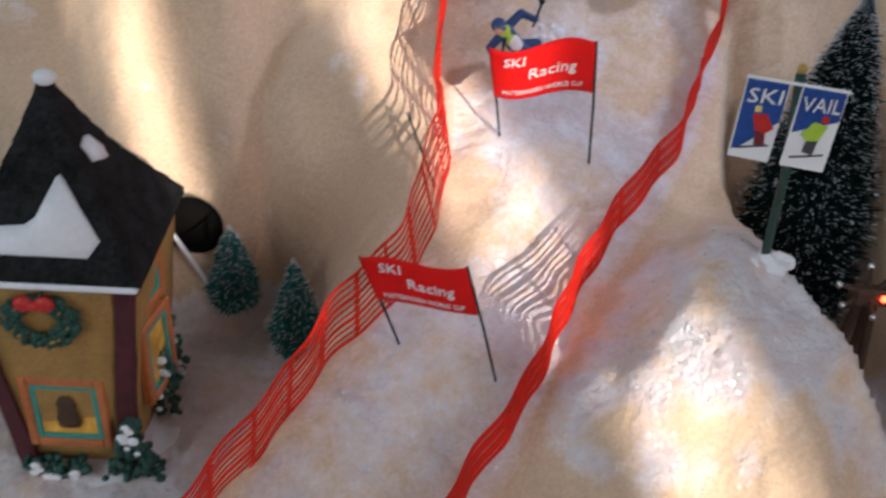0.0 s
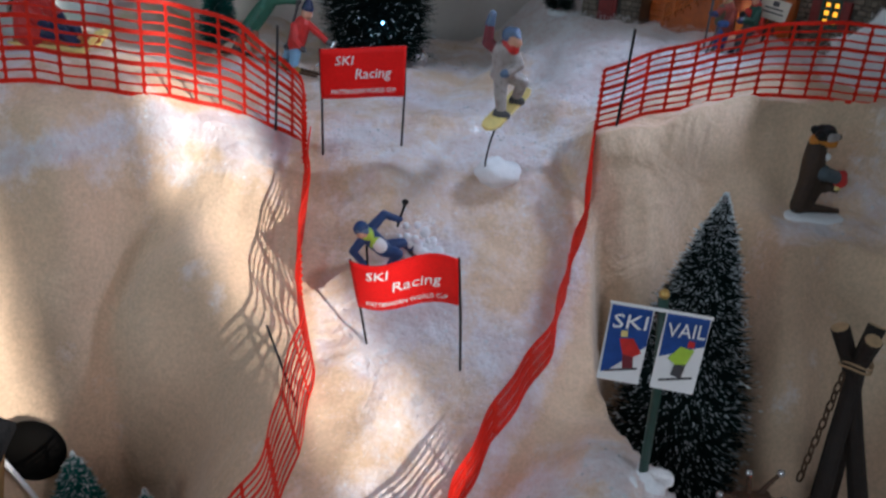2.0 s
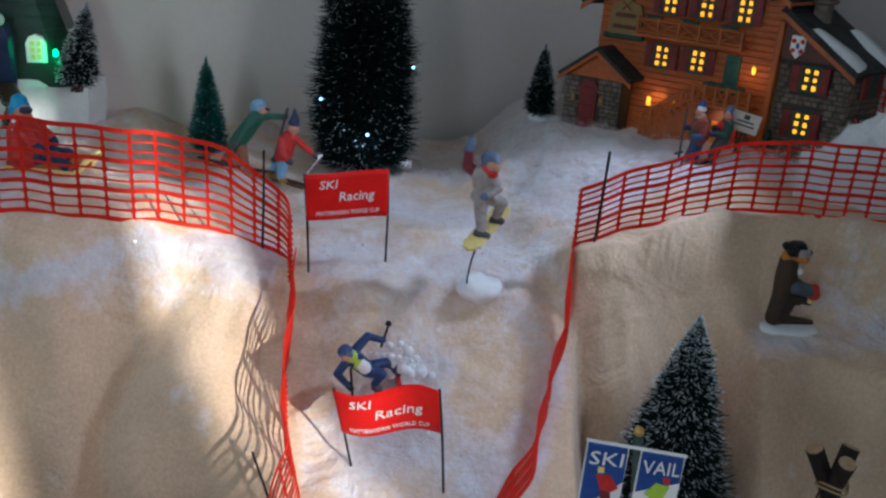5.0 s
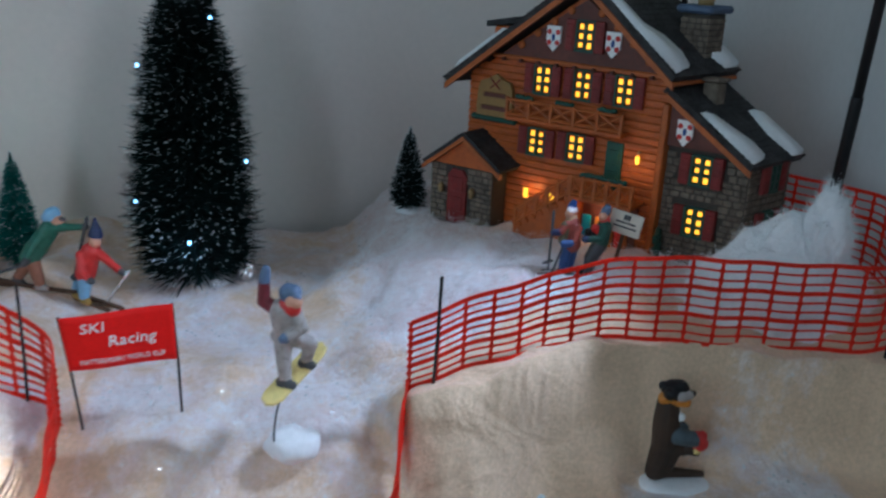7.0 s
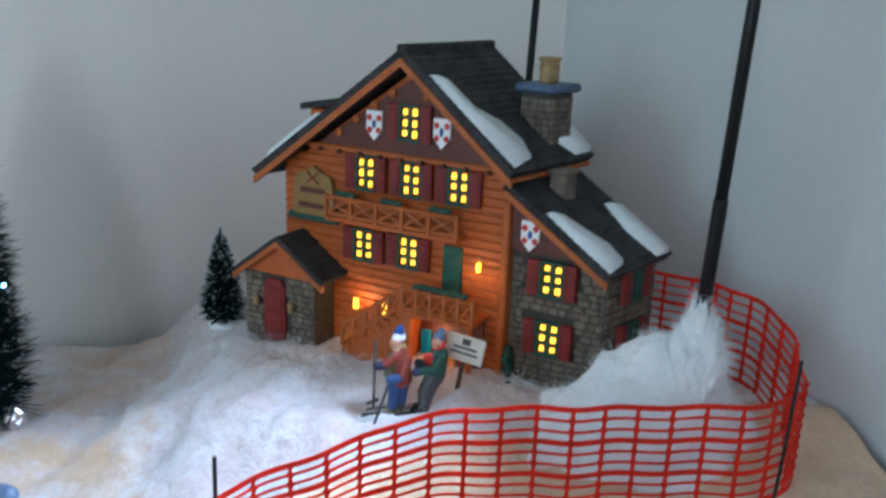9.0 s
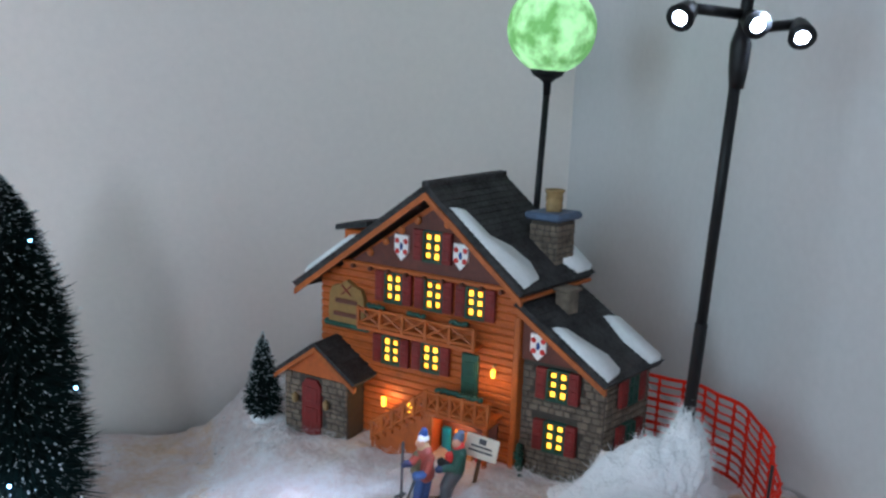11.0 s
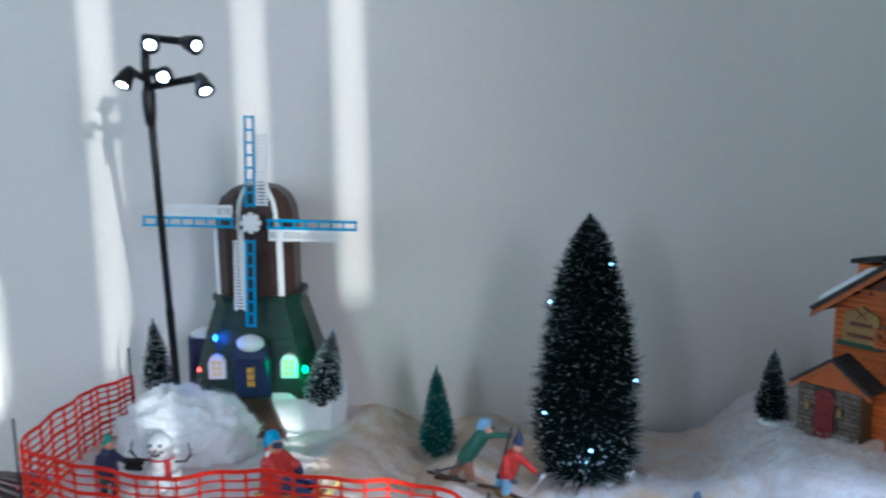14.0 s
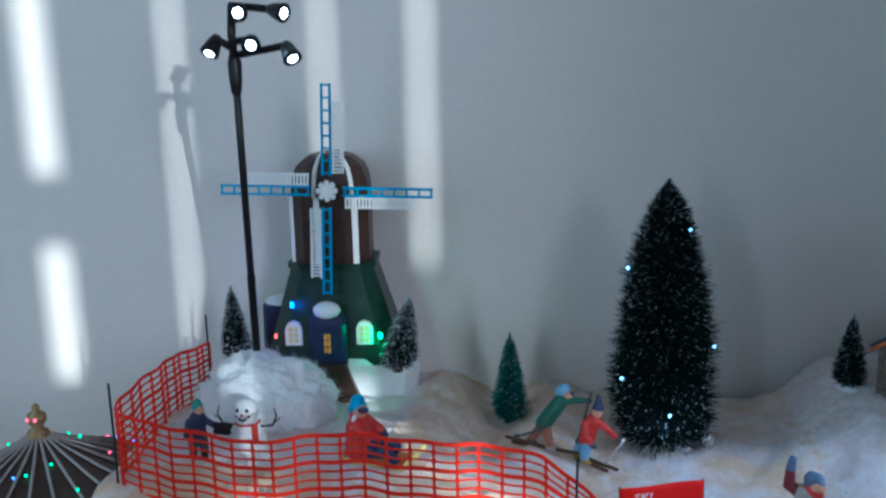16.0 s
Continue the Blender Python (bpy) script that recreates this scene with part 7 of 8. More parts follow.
# sails
HUB = Vector((0.002, -0.0415, 0.186))
bm = B()
tube(bm, [HUB + Vector((0, 0.016, 0)), HUB + Vector((0, -0.003, 0))], 0.0042, 12)
hub = part("sail_cross", bm, M_WHITE, MILL, "four sails of blue and white lattice")
bm = B()
for k in range(8):
    a = math.radians(45 * k)
    box(bm, -0.0024, -0.0025, 0.002, 0.0024, 0.0005, 0.0092, 0.0009, Matrix.Translation(HUB) @ Matrix.Rotation(a, 4, "Y"))
part("rosette", bm, M_WHITE, hub, "white hub rosette")
for k in range(4):
    tm = Matrix.Translation(HUB) @ Matrix.Rotation(radians(90 * k + 2), 4, "Y") @ Matrix.Rotation(radians(8), 4, "Z")
    bm = B()
    for x in (-0.0037, 0.0032):
        box(bm, x - 0.0011, -0.004, 0.014, x + 0.0011, -0.0026, 0.092)
    for j in range(8):
        z = 0.016 + 0.0746 * j / 7
        box(bm, -0.0035, -0.0038, z - 0.0009, 0.0030, -0.0028, z + 0.0009)
    bmesh.ops.transform(bm, matrix=tm, verts=bm.verts)
    part("sail_frame", bm, M_SKYBLUE, hub, "light blue sail frame")
    bm = B()
    for x in (0.0055, 0.0135):
        box(bm, x - 0.0008, -0.0036, 0.016, x + 0.0008, -0.0026, 0.078)
    for j in range(21):
        z = 0.0165 + 0.059 * j / 20
        box(bm, 0.0040, -0.0035, z - 0.0009, 0.0150, -0.0027, z + 0.0009)
    bmesh.ops.transform(bm, matrix=tm, verts=bm.verts)
    part("sail_lattice", bm, M_WHITE, hub, "white sail lattice")


# ---- floodlights ----
def floodlight(label, foot, top, joint, heads, aim):
    home = thing("floodlight", label, "toy floodlight", group="floodlights")
    foot, top = Vector(foot), Vector(top)
    bm = B()
    m = foot.lerp(top, 0.42)
    tube(bm, [foot, m - Vector((0, 0, 0.002)), m], 0.0034, 10)
    tube(bm, [m, top], 0.0029, 10)
    part("pole", bm, M_BLACK, home, "black two-piece pole", True)
    bm = B()
    tube(bm, [top - Vector((0, 0, 0.022)), top - Vector((0, 0, 0.012)), top, top + Vector((0, 0, 0.008))], [0.0036, 0.0048, 0.0052, 0.0030], 10)
    part("collar", bm, M_BLACK, home, "", True)
    bm = B()
    tube(bm, [top, top + Vector((0, -0.002, 0.020)), Vector(joint)], 0.0032, 8)
    part("mast", bm, M_BLACK, home, "", True)
    for p, way, bright in heads:
        p, way = Vector(p), Vector(way).normalized()
        root = Vector((top.x, top.y - 0.001, p.z + 0.003 if p.z < joint[2] - 0.012 else joint[2]))
        back = p - way * 0.013
        bm = B()
        tube(bm, [root, back.lerp(root, 0.35), back], 0.0027, 8)
        arm = part("arm", bm, M_BLACK, home, "", True)
        bm = B()
        tube(bm, [back - way * 0.002, back + way * 0.003, p - way * 0.002, p], [0.0030, 0.0050, 0.0066, 0.0070], 14)
        hd = part("lamp_head", bm, M_BLACK, home, "black lamp head", True)
        bm = B()
        ball(bm, p - way * 0.0028, 0.0046, seg=12)
        part("led", bm, M_LED, hd, "bright white light", True)
        if bright:
            spot(p + way * 0.0075, p + way * 0.0075 + Vector(aim) - p, bright, (0.80, 0.88, 1.0), 50, 0.005)
    return home


floodlight("black toy floodlight with lit white lamps beside the windmill", (-0.288, 0.868, 0.285), (-0.253, 0.780, 0.580), (-0.251, 0.777, 0.620), [
    ((-0.241, 0.763, 0.614), (0.25, -0.9, -0.25), 0.36), ((-0.209, 0.767, 0.613), (0.9, -0.4, -0.25), 0), ((-0.265, 0.765, 0.587), (-0.2, -0.6, -0.8), 0.0),
    ((-0.233, 0.763, 0.592), (0.25, -0.9, -0.3), 0.36), ((-0.204, 0.766, 0.582), (0.5, -0.5, -0.75), 0)], (0.02, 0.70, 0.22))
floodlight("black toy floodlight with lit white lamps beside the chalet", LAMP2[0], LAMP2[1], LAMP2[2], [
    (LAMP2[3], (-0.6, -0.7, -0.4), 0), (LAMP2[4], (0.1, -0.9, -0.3), 1.45), (LAMP2[5], (-0.7, -0.6, -0.4), 1.45), (LAMP2[6], (-0.1, -0.95, -0.3), 1.45), (LAMP2[7], (-0.3, -0.8, -0.5), 0)], (0.125, 0.725, 0.24))

# ---- moon on a pole ----
home = thing("moon_lamp", "pale green toy moon on a black pole", "toy moon")
bm = B()
bmesh.ops.create_icosphere(bm, subdivisions=5, radius=0.0300)
for v in bm.verts:
    d = v.co.normalized()
    v.co += d * 0.0004 * noise.noise(d * 7)
bmesh.ops.translate(bm, verts=bm.verts, vec=MOON)
part("globe", bm, M_MOON, home, "pale green cratered globe", True)
bm = B()
lathe(bm, [(0.013, 0.004), (0.010, -0.001), (0.006, -0.003), (0.0028, -0.006), (0.0026, -0.014)], 16, at=(MOON[0] - 0.001, MOON[1], MOON[2] - 0.030))
part("holder", bm, M_BLACK, home, "black holder", True)
bm = B()
tube(bm, [(MOON[0] - 0.001, MOON[1], MOON[2] - 0.042), (MOON[0] - 0.004, MOON[1], 0.44), (MOON[0] - 0.006, MOON[1], 0.26)], 0.0024, 8)
part("pole", bm, M_BLACK, home, "thin black pole", True)


# ---- gingerbread house ----
def gingerbread_house():
    home = thing("gingerbread_house", "tan gingerbread house with dark snowy roof and wreath", "toy house", pose(-0.170, 0.4535, 0.0, 0, 0, 2) @ Matrix.Diagonal((0.95, 0.93, 1.0, 1.0)))
    dep = 0.100
    wt, wb, z1 = 0.0475, 0.030, 0.134
    bm = B()
    loft(bm, [[Vector(p) for p in ((-w, 0.004 * (w == wb), z), (w, 0.004 * (w == wb), z), (w, dep - 0.004, z), (-w, dep - 0.004, z))] for w, z in ((wb, -0.004), (wb + 0.004, 0.045), (wt, z1))])
    bmesh.ops.subdivide_edges(bm, edges=bm.edges[:], cuts=3, use_grid_fill=True)
    for v in bm.verts:
        v.co += v.normal * 0.0012 * noise.noise(v.co * 70)
    part("wall", bm, M_GINGER, home, "rough tan gingerbread walls", True)
    for s in (-1, 1):
        bm = B()
        rows = []
        for k in range(15):
            z = z1 * k / 14
            mid = np.interp(z, (0, 0.045, z1), (wb - 0.001, wb + 0.003, wt - 0.003))
            half = 0.0048 + 0.0012 * noise.noise(Vector((3, s, z * 150)))
            mid += 0.001 * noise.noise(Vector((7, s, z * 190)))
            rows.append((s * (mid - half), s * (mid + half), z))
        prism(bm, [(a, z) for a, _, z in rows] + [(c, z) for _, c, z in rows[::-1]], -0.0025, 0.006)
        part("corner_strip", bm, M_PLUM, home, "dark maroon corner strip")
    # hipped roof with a steep point
    bm = B()
    e, apex = 0.0535, Vector((0.004, dep * 0.44, 0.225))
    lo = [Vector((-e, -0.007, z1 - 0.001)), Vector((e, -0.007, z1 - 0.001)), Vector((e - 0.004, dep + 0.006, z1 - 0.001)), Vector((-e + 0.004, dep + 0.006, z1 - 0.001))]
    rings = []
    for u in np.linspace(0, 0.965, 10):
        sag = 0.012 * math.sin(math.pi * u)
        rings.append([p.lerp(apex, u) - (p.lerp(apex, u) - Vector((0, dep * 0.44, p.lerp(apex, u).z))).normalized() * sag * 0.6 for p in lo])
    rings.insert(0, [p + Vector((0, 0, -0.004)) for p in lo])
    loft(bm, rings)
    roof = part("roof", bm, M_SLATE, home, "dark pointed shingle roof")
    for k in range(2, 9):
        b2 = B()
        r0, r1 = rings[k], rings[k + 1]
        c = Vector((0, dep * 0.44, 0))
        loft(b2, [[p + (Vector((p.x, p.y - c.y, 0))).normalized() * 0.0012 for p in r0], [p + (Vector((p.x, p.y - c.y, 0))).normalized() * 0.0002 for p in r1]])
        part("slate_strip", b2, M_SLATE, roof)
    bm = B()
    ball(bm, apex + Vector((0, 0, -0.004)), 0.0055, squash=(1.1, 1, 0.75), seg=14)
    part("snow_cap", bm, M_SNOWPAINT, roof, "white snow cap", True)

    def on_roof(face, u, s):
        """A place on a roof face: s across 0..1, u up 0..1."""
        a, b = (lo[0], lo[1]) if face == 0 else (lo[1], lo[2])
        i = min(len(rings) - 2, max(1, int(1 + u / 0.965 * 9)))
        f = (u / 0.965 * 9) - (i - 1)
        p = [rings[i][q].lerp(rings[i + 1][q], f) for q in ((0, 1) if face == 0 else (1, 2))]
        return p[0].lerp(p[1], s)

    for face, outline in ((0, ((0.12, 0.10), (0.12, 0.45), (0.12, 0.80), (0.20, 0.91), (0.36, 0.84), (0.47, 0.77), (0.50, 0.73), (0.44, 0.64), (0.38, 0.57), (0.30, 0.50), (0.26, 0.42), (0.25, 0.24), (0.20, 0.12))), (1, ((0.50, 0.32), (0.60, 0.26), (0.62, 0.48), (0.52, 0.62), (0.46, 0.56)))):
        bm = B()
        nrm = Vector((0, -0.9, 0.45)) if face == 0 else Vector((0.9, 0, 0.45))
        low = [bm.verts.new(on_roof(face, u, s) + nrm * 0.0004) for u, s in outline]
        mid = sum((v.co for v in low), Vector()) / len(low)
        top = [bm.verts.new(v.co.lerp(mid, 0.05) + nrm * 0.0036) for v in low]
        bm.faces.new(top)
        for i in range(len(low)):
            j = (i + 1) % len(low)
            bm.faces.new((low[i], low[j], top[j], top[i]))
        part("roof_snow", bm, M_SNOWPAINT, roof, "white snow patch", True)
    bm = B()
    box(bm, -e + 0.001, -0.0085, z1 - 0.0045, e, -0.004, z1 - 0.0010, 0.001)
    part("eave_snow", bm, M_SNOWPAINT, home, "white snow line under the eave")
    # wreath with bow
    rnd = random.Random(12)
    c = Vector((-0.002, -0.004, 0.108))
    bm = B()
    for k in range(230):
        a = rnd.random() * 2 * math.pi
        if 1.05 < a < 2.1 and rnd.random() < 0.5:
            continue
        r = 0.0140 + rnd.uniform(-0.0050, 0.0045)
        ball(bm, c + Vector((1.15 * r * math.cos(a), rnd.uniform(-0.002, 0.001), r * math.sin(a) * 0.9)), rnd.uniform(0.0012, 0.0024), seg=6)
    wreath = part("wreath", bm, M_GREENP, home, "green wreath with a red bow")
    bm = B()
    for s in (-1, 1):
        ball(bm, c + Vector((s * 0.0055, -0.003, 0.0125)), 0.0055, squash=(1.0, 0.6, 0.9), seg=10)
    ball(bm, c + Vector((0, -0.004, 0.012)), 0.003, seg=8)
    part("bow", bm, M_RED, wreath, "red bow", True)
    bm = B()
    for k in range(9):
        a = rnd.random() * 2 * math.pi
        ball(bm, c + Vector((0.0155 * math.cos(a), -0.003, 0.012 * math.sin(a))), 0.0009, seg=6)
    part("gold_berry", bm, M_GOLD, wreath)

    def framed(cx, cz, w, h, tm, name="window"):
        b2 = B()
        for o, d in ((0.0055, 0.0035), ):
            for x0, x1, z0, z1_ in ((-w - o, -w, -h - o, h + o), (w, w + o, -h - o, h + o), (-w, w, h, h + o), (-w, w, -h - o, -h)):
                box(b2, cx + x0, -d, cz + z0, cx + x1, 0.003, cz + z1_, 0.0012)
        bmesh.ops.transform(b2, matrix=tm, verts=b2.verts)
        fr = part(name, b2, M_TERRACOTTA, home, "terracotta framed window")
        b2 = B()
        o = 0.0030
        for x0, x1, z0, z1_ in ((-w, -w + o, -h, h), (w - o, w, -h, h), (-w + o, w - o, h - o, h), (-w + o, w - o, -h, -h + o)):
            box(b2, cx + x0, -0.0024, cz + z0, cx + x1, 0.003, cz + z1_, 0.0005)
        bmesh.ops.transform(b2, matrix=tm, verts=b2.verts)
        part("inner_frame", b2, M_TEAL, fr, "teal inner frame")
        b2 = B()
        box(b2, cx - w + o, -0.0008, cz - h + o, cx + w - o, 0.003, cz + h - o)
        bmesh.ops.transform(b2, matrix=tm, verts=b2.verts)
        part("pane", b2, M_DULLGLASS, fr, "amber pane")
        return fr

    fw = framed(-0.001, 0.043, 0.0190, 0.0185, Matrix.Rotation(radians(-2), 4, "X"))
    bm = B()
    lathe(bm, [(0.006, 0.0), (0.007, 0.005), (0.005, 0.012), (0.0058, 0.016), (0.003, 0.021)], 12, squash=(1, 0.25), at=(0.0, -0.0015, 0.034))
    part("ornament", bm, M_BARK, fw, "brown ornament in the window", True)
    sd = Matrix.Translation((wt - 0.008, 0.045, 0)) @ Matrix.Rotation(radians(82), 4, "Z")
    framed(0.0, 0.055, 0.014, 0.022, sd)
    framed(0.0, 0.105, 0.012, 0.012, sd)
    # planting along the foot
    for x, y, n, h in ((-0.012, -0.006, 60, 0.010), (0.036, -0.006, 130, 0.042), (0.040, 0.05, 50, 0.05), (0.036, 0.085, 40, 0.05)):
        bm = B()
        for k in range(n):
            u = rnd.random()
            sx = 0.022 if h < 0.02 else (0.017 if y < 0 else 0.010) * (1.15 - u)
            ball(bm, (x + rnd.uniform(-sx, sx), y + rnd.uniform(-0.005, 0.005), 0.001 + h * u), rnd.uniform(0.0018, 0.0034), seg=6)
        bush = part("bush", bm, M_GREENP, home, "dark green bush")
        bm = B()
        for k in range(9):
            u = rnd.random()
            sx = 0.020 if h < 0.02 else 0.008 * (1.15 - u)
            ball(bm, (x + rnd.uniform(-sx, sx), y - 0.0065, 0.004 + h * u), rnd.uniform(0.0015, 0.0032), squash=(1.3, 0.6, 0.9), seg=7)
        part("bush_snow", bm, M_SNOWPAINT, bush, "snow on the bush", True)
    bm = B()
    lathe(bm, [(0.050, -0.008), (0.054, -0.002), (0.050, 0.003), (0.04, 0.004)], 24, at=(0, 0.045, 0), squash=(1.05, 1.25))
    part("base", bm, M_SNOWPAINT, home, "white snow base", True)


gingerbread_house()

# black ball with a white rod behind the house
home = thing("black_ball", "black ball on a thin white rod against the snow", "ornament")
hy = 0.598
hz = 0.080
bm = B()
ball(bm, (-0.1385, hy, hz - 0.001), 0.0200, seg=24, squash=(1, 0.5, 1.05))
part("ball", bm, M_HOLE, home, "dull black ball", True)
bm = B()
tube(bm, [(-0.156, hy - 0.011, hz + 0.009), (-0.146, hy - 0.014, hz - 0.004), (-0.128, hy - 0.012, hz - 0.040), (-0.124, hy - 0.010, hz - 0.066)], 0.0016, 7)
part("rod", bm, M_WHITE, home, "thin white rod", True)

bm = B()
tube(bm, [Vector((-0.1385, hy, hz - 0.001)) + Vector((0.0200 * math.cos(a), -0.0102 * math.cos(math.radians(40)), 0.0208 * math.sin(a))) * 0.98 for a in np.linspace(math.radians(120), math.radians(168), 9)], 0.0022, 7)
part("white_band", bm, M_WHITE, home, "white band round the ball", True)

# ---- log tripod with pot ----
home = thing("log_tripod", "three dark logs tied as a tripod with a chain and pot", "camp tripod")
gz = ground_at(0.33, 0.56)
KNOT = Vector((0.3325, 0.556, 0.177))
for fx, fy, tx, ty in ((0.316, 0.526, 0.342, 0.562), (0.366, 0.534, 0.319, 0.560), (0.352, 0.572, 0.331, 0.546)):
    f = Vector((fx, fy, ground_at(fx, fy) - 0.003))
    k = KNOT + Vector((0.2 * (tx - KNOT.x), 0.2 * (ty - KNOT.y), 0))
    t = Vector((tx, ty, 0.199))
    bm = B()
    tube(bm, [f, f.lerp(k, 0.35) + Vector((0.001, 0, 0)), f.lerp(k, 0.7), k, t], [0.0062, 0.0058, 0.0052, 0.0048, 0.0052], 10)
    for v in bm.verts:
        v.co += v.normal * 0.0008 * noise.noise(v.co * 260)
    log = part("log", bm, M_LOG, home, "dark bark log")
    bm = B()
    d = (t - k).normalized()
    tube(bm, [t - d * 0.0002, t + d * 0.0008], 0.0047, 10)
    part("cut_end", bm, M_CUT, log, "pale cut end")
bm = B()
for k in range(2):
    pts = [KNOT + Vector((0.0085 * math.cos(a), 0.0085 * math.sin(a), 0.003 * k + 0.0015 * math.sin(2 * a))) for a in np.linspace(0, 2 * math.pi, 15)]
    tube(bm, pts, 0.0007, 6)
part("rope", bm, M_CUT, home, "thin pale lashing")
chain = KNOT + Vector((-0.013, -0.010, -0.002))
for k in range(12):
    c = chain + Vector((-0.0006 * k, 0, -0.0062 * k))
    bm = B()
    sp = [c + Vector((0.0019 * math.cos(a) * (k % 2), 0.0019 * math.cos(a) * (1 - k % 2), 0.0040 * math.sin(a))) for a in np.linspace(0, 2 * math.pi, 11)]
    tube(bm, sp, 0.0007, 5)
    part("chain_link", bm, M_BARK, home)
bm = B()
pc = chain + Vector((0.012, 0.006, -0.118))
lathe(bm, [(0.006, -0.012), (0.016, -0.009), (0.0185, 0.0), (0.017, 0.010), (0.0185, 0.012), (0.0165, 0.012), (0.015, 0.004)], 20, at=pc)
part("pot", bm, M_BLACK, home, "black iron pot", True)
bm = B()
tube(bm, [pc + Vector((-0.0175, 0, 0.010)), pc + Vector((-0.012, 0, 0.024)), pc + Vector((0, 0, 0.030)), pc + Vector((0.012, 0, 0.024)), pc + Vector((0.0175, 0, 0.010))], 0.0009, 6)
part("pot_handle", bm, M_BLACK, home)

# ---- wooden lamp post with silver balls ----
home = thing("wooden_ornament", "brown wooden ornament with silver balls and a red light", "ornament")
ox, oy = 0.268, 0.516
oz = ground_at(ox, oy)
for dx, dy in ((-0.006, 0.0), (0.006, 0.008), (0.004, -0.006)):
    bm = B()
    tube(bm, [(ox + dx * 2.2, oy + dy * 2, oz - 0.002), (ox + dx * 0.6, oy + dy * 0.6, 0.108)], [0.0034, 0.0026], 8)
    part("leg", bm, M_BARK, home, "brown stick leg")
bm = B()
box(bm, ox - 0.010, oy - 0.005, 0.108, ox + 0.012, oy + 0.005, 0.119, 0.002)
part("head", bm, M_BARK, home, "brown wooden block")
for k, (dx, dy, dz) in enumerate(((-0.020, -0.004, 0.008), (-0.016, -0.006, -0.004), (-0.002, 0.004, 0.016), (0.016, 0.004, 0.016), (0.000, -0.012, -0.007), (0.017, -0.004, 0.004))):
    b = Vector((ox + dx, oy + dy, 0.114 + dz))
    bm = B()
    tube(bm, [(ox + dx * 0.3, oy + dy * 0.3, 0.114 + dz * 0.2), b.lerp(Vector((ox, oy, 0.114)), 0.4), b], [0.0018, 0.0014, 0.001], 6)
    tw = part("twig", bm, M_BARK, home)
    bm = B()
    ball(bm, b, 0.0022, seg=10)
    part("silver_ball", bm, M_STEEL, tw, "shiny silver ball", True)
bm = B()
ball(bm, (ox + 0.006, oy - 0.006, 0.1155), 0.0020, seg=9)
part("red_light", bm, led((1.0, 0.05, 0.01), 12), home, "glowing red light", True)


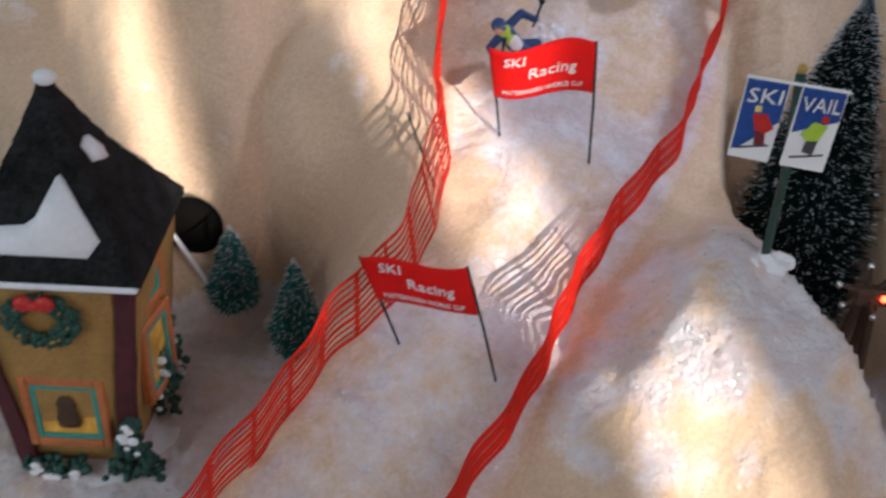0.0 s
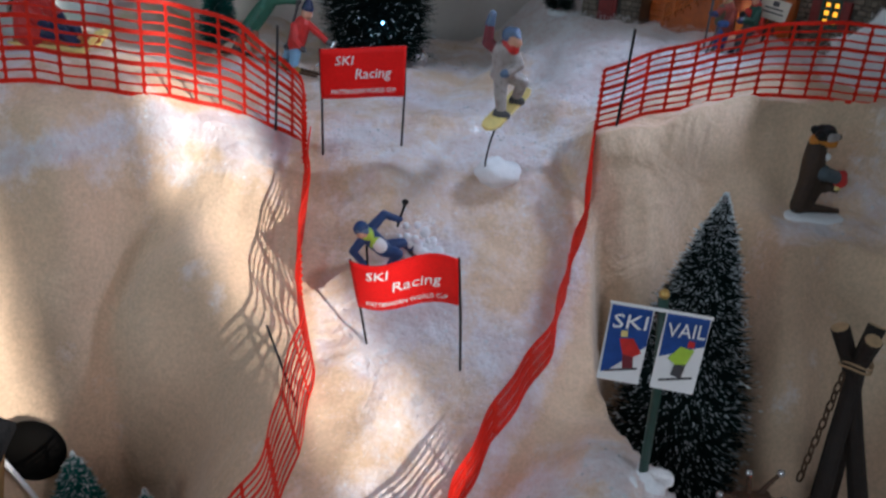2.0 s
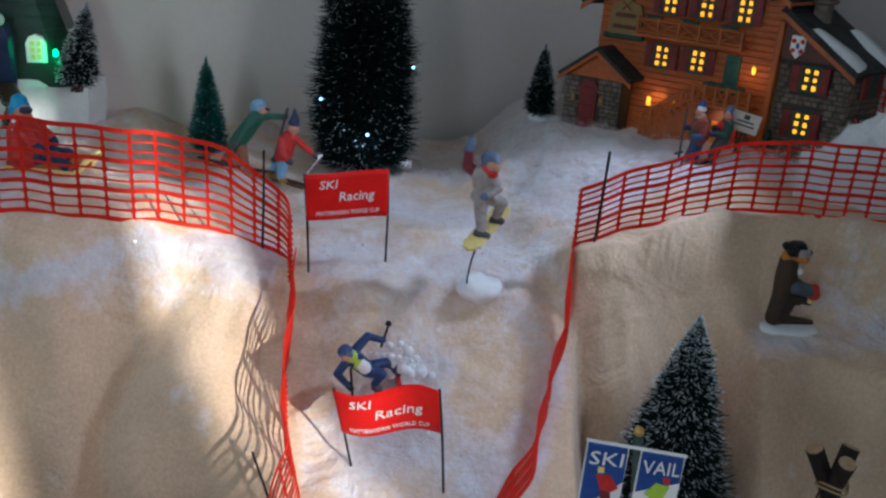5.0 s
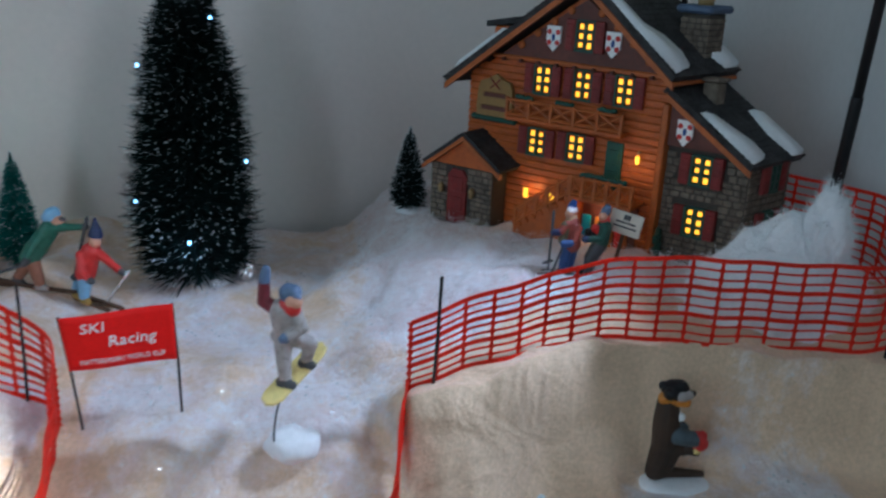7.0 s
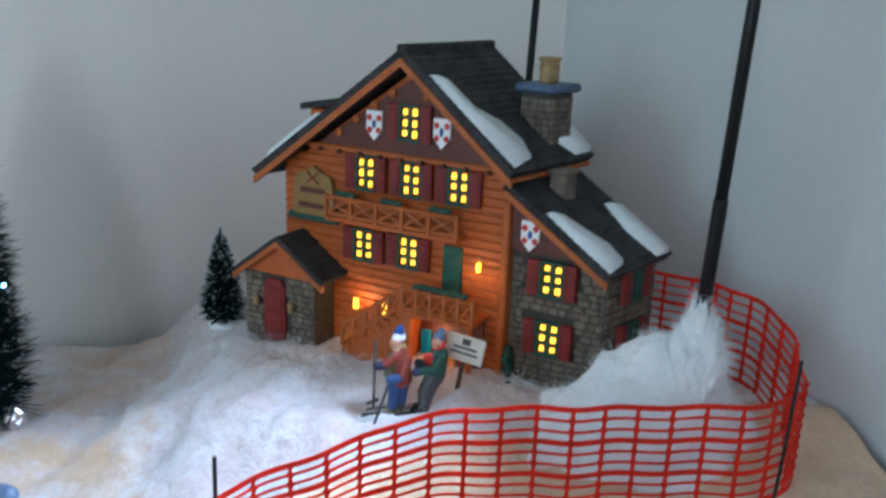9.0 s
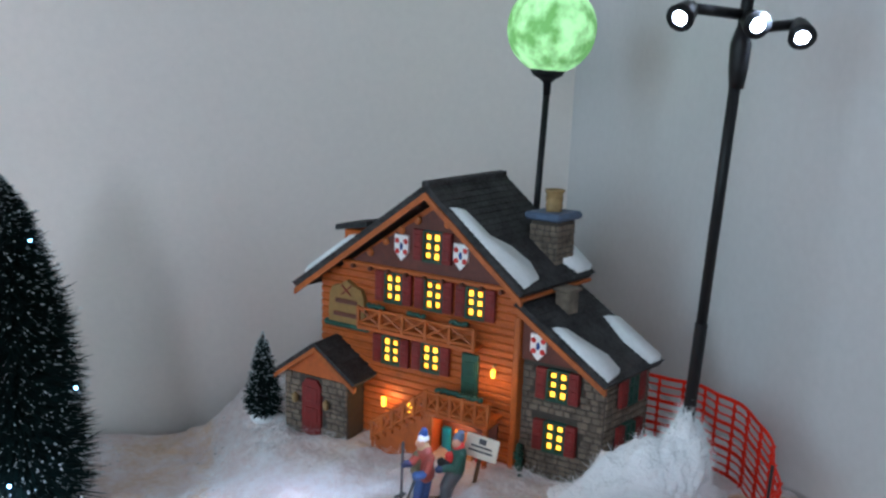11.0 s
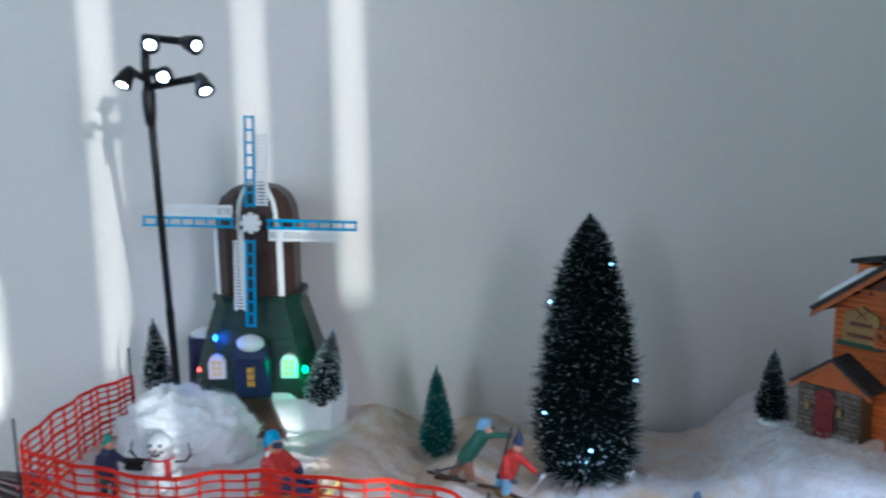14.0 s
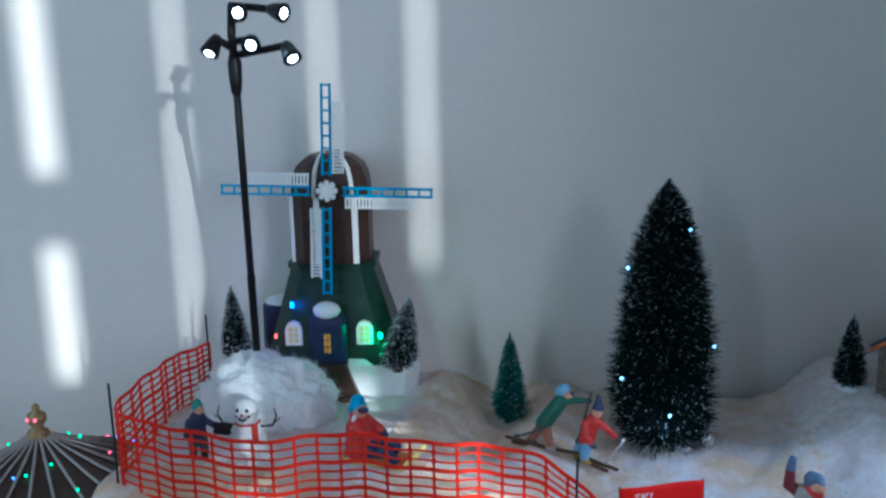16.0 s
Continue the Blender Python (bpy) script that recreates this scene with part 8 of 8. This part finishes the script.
# ---- carousel roof ----
def carousel():
    c = Vector((-0.420, 0.742, 0.0))
    home = thing("carousel", "brown toy carousel with striped roof, gold finial and lights", "toy carousel", Matrix.Translation(c))
    za, zr, r = 0.300, 0.256, 0.092
    bm = B()
    prof = [(0.004, za), (0.02, za - 0.009), (0.05, za - 0.025), (r, zr), (r, zr - 0.004), (0.02, zr + 0.004)]
    lathe(bm, prof[::-1], 32)
    roof = part("roof", bm, M_MILLBROWN, home, "brown cone roof")
    rnd = random.Random(4)
    for k in range(22):
        a = 2 * math.pi * k / 22
        bm = B()
        tube(bm, [(0.006 * math.cos(a), 0.006 * math.sin(a), za + 0.0006), (0.02 * math.cos(a), 0.02 * math.sin(a), za - 0.008), (0.05 * math.cos(a), 0.05 * math.sin(a), za - 0.0238), (r * math.cos(a), r * math.sin(a), zr + 0.001)], 0.0012, 5)
        part("roof_strip", bm, M_GREY, roof, "pale roof strip")
        bm = B()
        ball(bm, (r * math.cos(a + 0.14), r * math.sin(a + 0.14), zr + 0.001), 0.0016, seg=7)
        part("led", bm, (LED_G, LED_B, LED_R)[k % 3], roof, "tiny coloured light")
    bm = B()
    lathe(bm, [(0.010, za - 0.004), (0.008, za + 0.003), (0.0035, za + 0.006), (0.0075, za + 0.012), (0.0070, za + 0.017), (0.0025, za + 0.020), (0.0030, za + 0.023), (0.0005, za + 0.026)], 16)
    fin = part("finial", bm, M_BRASS, home, "gold finial", True)
    for a in (-115, -65):
        bm = B()
        ball(bm, (0.0078 * math.cos(radians(a)), 0.0078 * math.sin(radians(a)), za + 0.0145), 0.0013, seg=7)
        part("led", bm, LED_R, fin, "tiny red light")
    for k in range(20):
        a, u = rnd.random() * 2 * math.pi, rnd.uniform(0.1, 0.9)
        bm = B()
        ball(bm, ((0.02 + (r - 0.02) * u) * math.cos(a), (0.02 + (r - 0.02) * u) * math.sin(a), za - 0.007 - (za - zr - 0.009) * u), 0.0011, seg=6)
        part("led", bm, (LED_G, LED_B, LED_R)[k % 3], roof, "tiny coloured light")
    bm = B()
    lathe(bm, [(0.016, 0.135), (0.014, 0.15), (0.014, zr), (0.016, zr + 0.003)], 16)
    part("drum", bm, M_MAROON, home, "dark red centre drum", True)
    for k in range(8):
        a = 2 * math.pi * k / 8 + 0.2
        bm = B()
        tube(bm, [(0.078 * math.cos(a), 0.078 * math.sin(a), 0.14), (0.078 * math.cos(a), 0.078 * math.sin(a), zr + 0.004)], 0.0022, 8)
        part("pillar", bm, M_GOLD, home, "gold pillar", True)
    bm = B()
    lathe(bm, [(0.095, 0.120), (0.098, 0.126), (0.095, 0.140), (0.02, 0.141)], 32)
    part("platform", bm, M_MILLBROWN, home, "round brown platform")
    bm = B()
    lathe(bm, [(0.085, -0.012), (0.085, 0.120)], 24)
    part("plinth", bm, M_SNOWPAINT, home, "white plinth")


LED_G, LED_B, LED_R = led((0.05, 0.9, 0.3), 3), led((0.1, 0.25, 1.0), 3), led((1.0, 0.08, 0.15), 3)
carousel()

# tiny lights in the tall tree
M_TREELED = led((0.30, 0.62, 1.0), 6)
for a, u, r in ((-165, 0.70, 0.0330), (-25, 0.845, 0.0190), (-86, 0.20, 0.0455), (-20, 0.42, 0.0420), (-145, 0.30, 0.0430)):
    bm = B()
    ball(bm, (r * math.cos(radians(a)), r * math.sin(radians(a)), u * 0.228), 0.0012, seg=8)
    part("tree_light", bm, M_TREELED, big_tree, "tiny blue-white light", True)
# the brightest of them lights the snow before the tree
bulb(big_tree.matrix_world @ Vector((0.0, -0.052, 0.0456)), 0.010, (0.62, 0.80, 1.0), 0.002)

# crumpled foil at the tree's foot
bm = B()
bmesh.ops.create_icosphere(bm, subdivisions=3, radius=1.0)
for v in bm.verts:
    v.co = Vector((0.100, 0.890, ground_at(0.100, 0.890) + 0.006)) + Vector((v.co.x * 0.006, v.co.y * 0.005, v.co.z * 0.008)) * (1 + 0.35 * noise.noise(v.co * 5))
tagged(part("foil_scrap", bm, M_STEEL), "crumpled bluish foil scrap at the tree's foot", "foil")
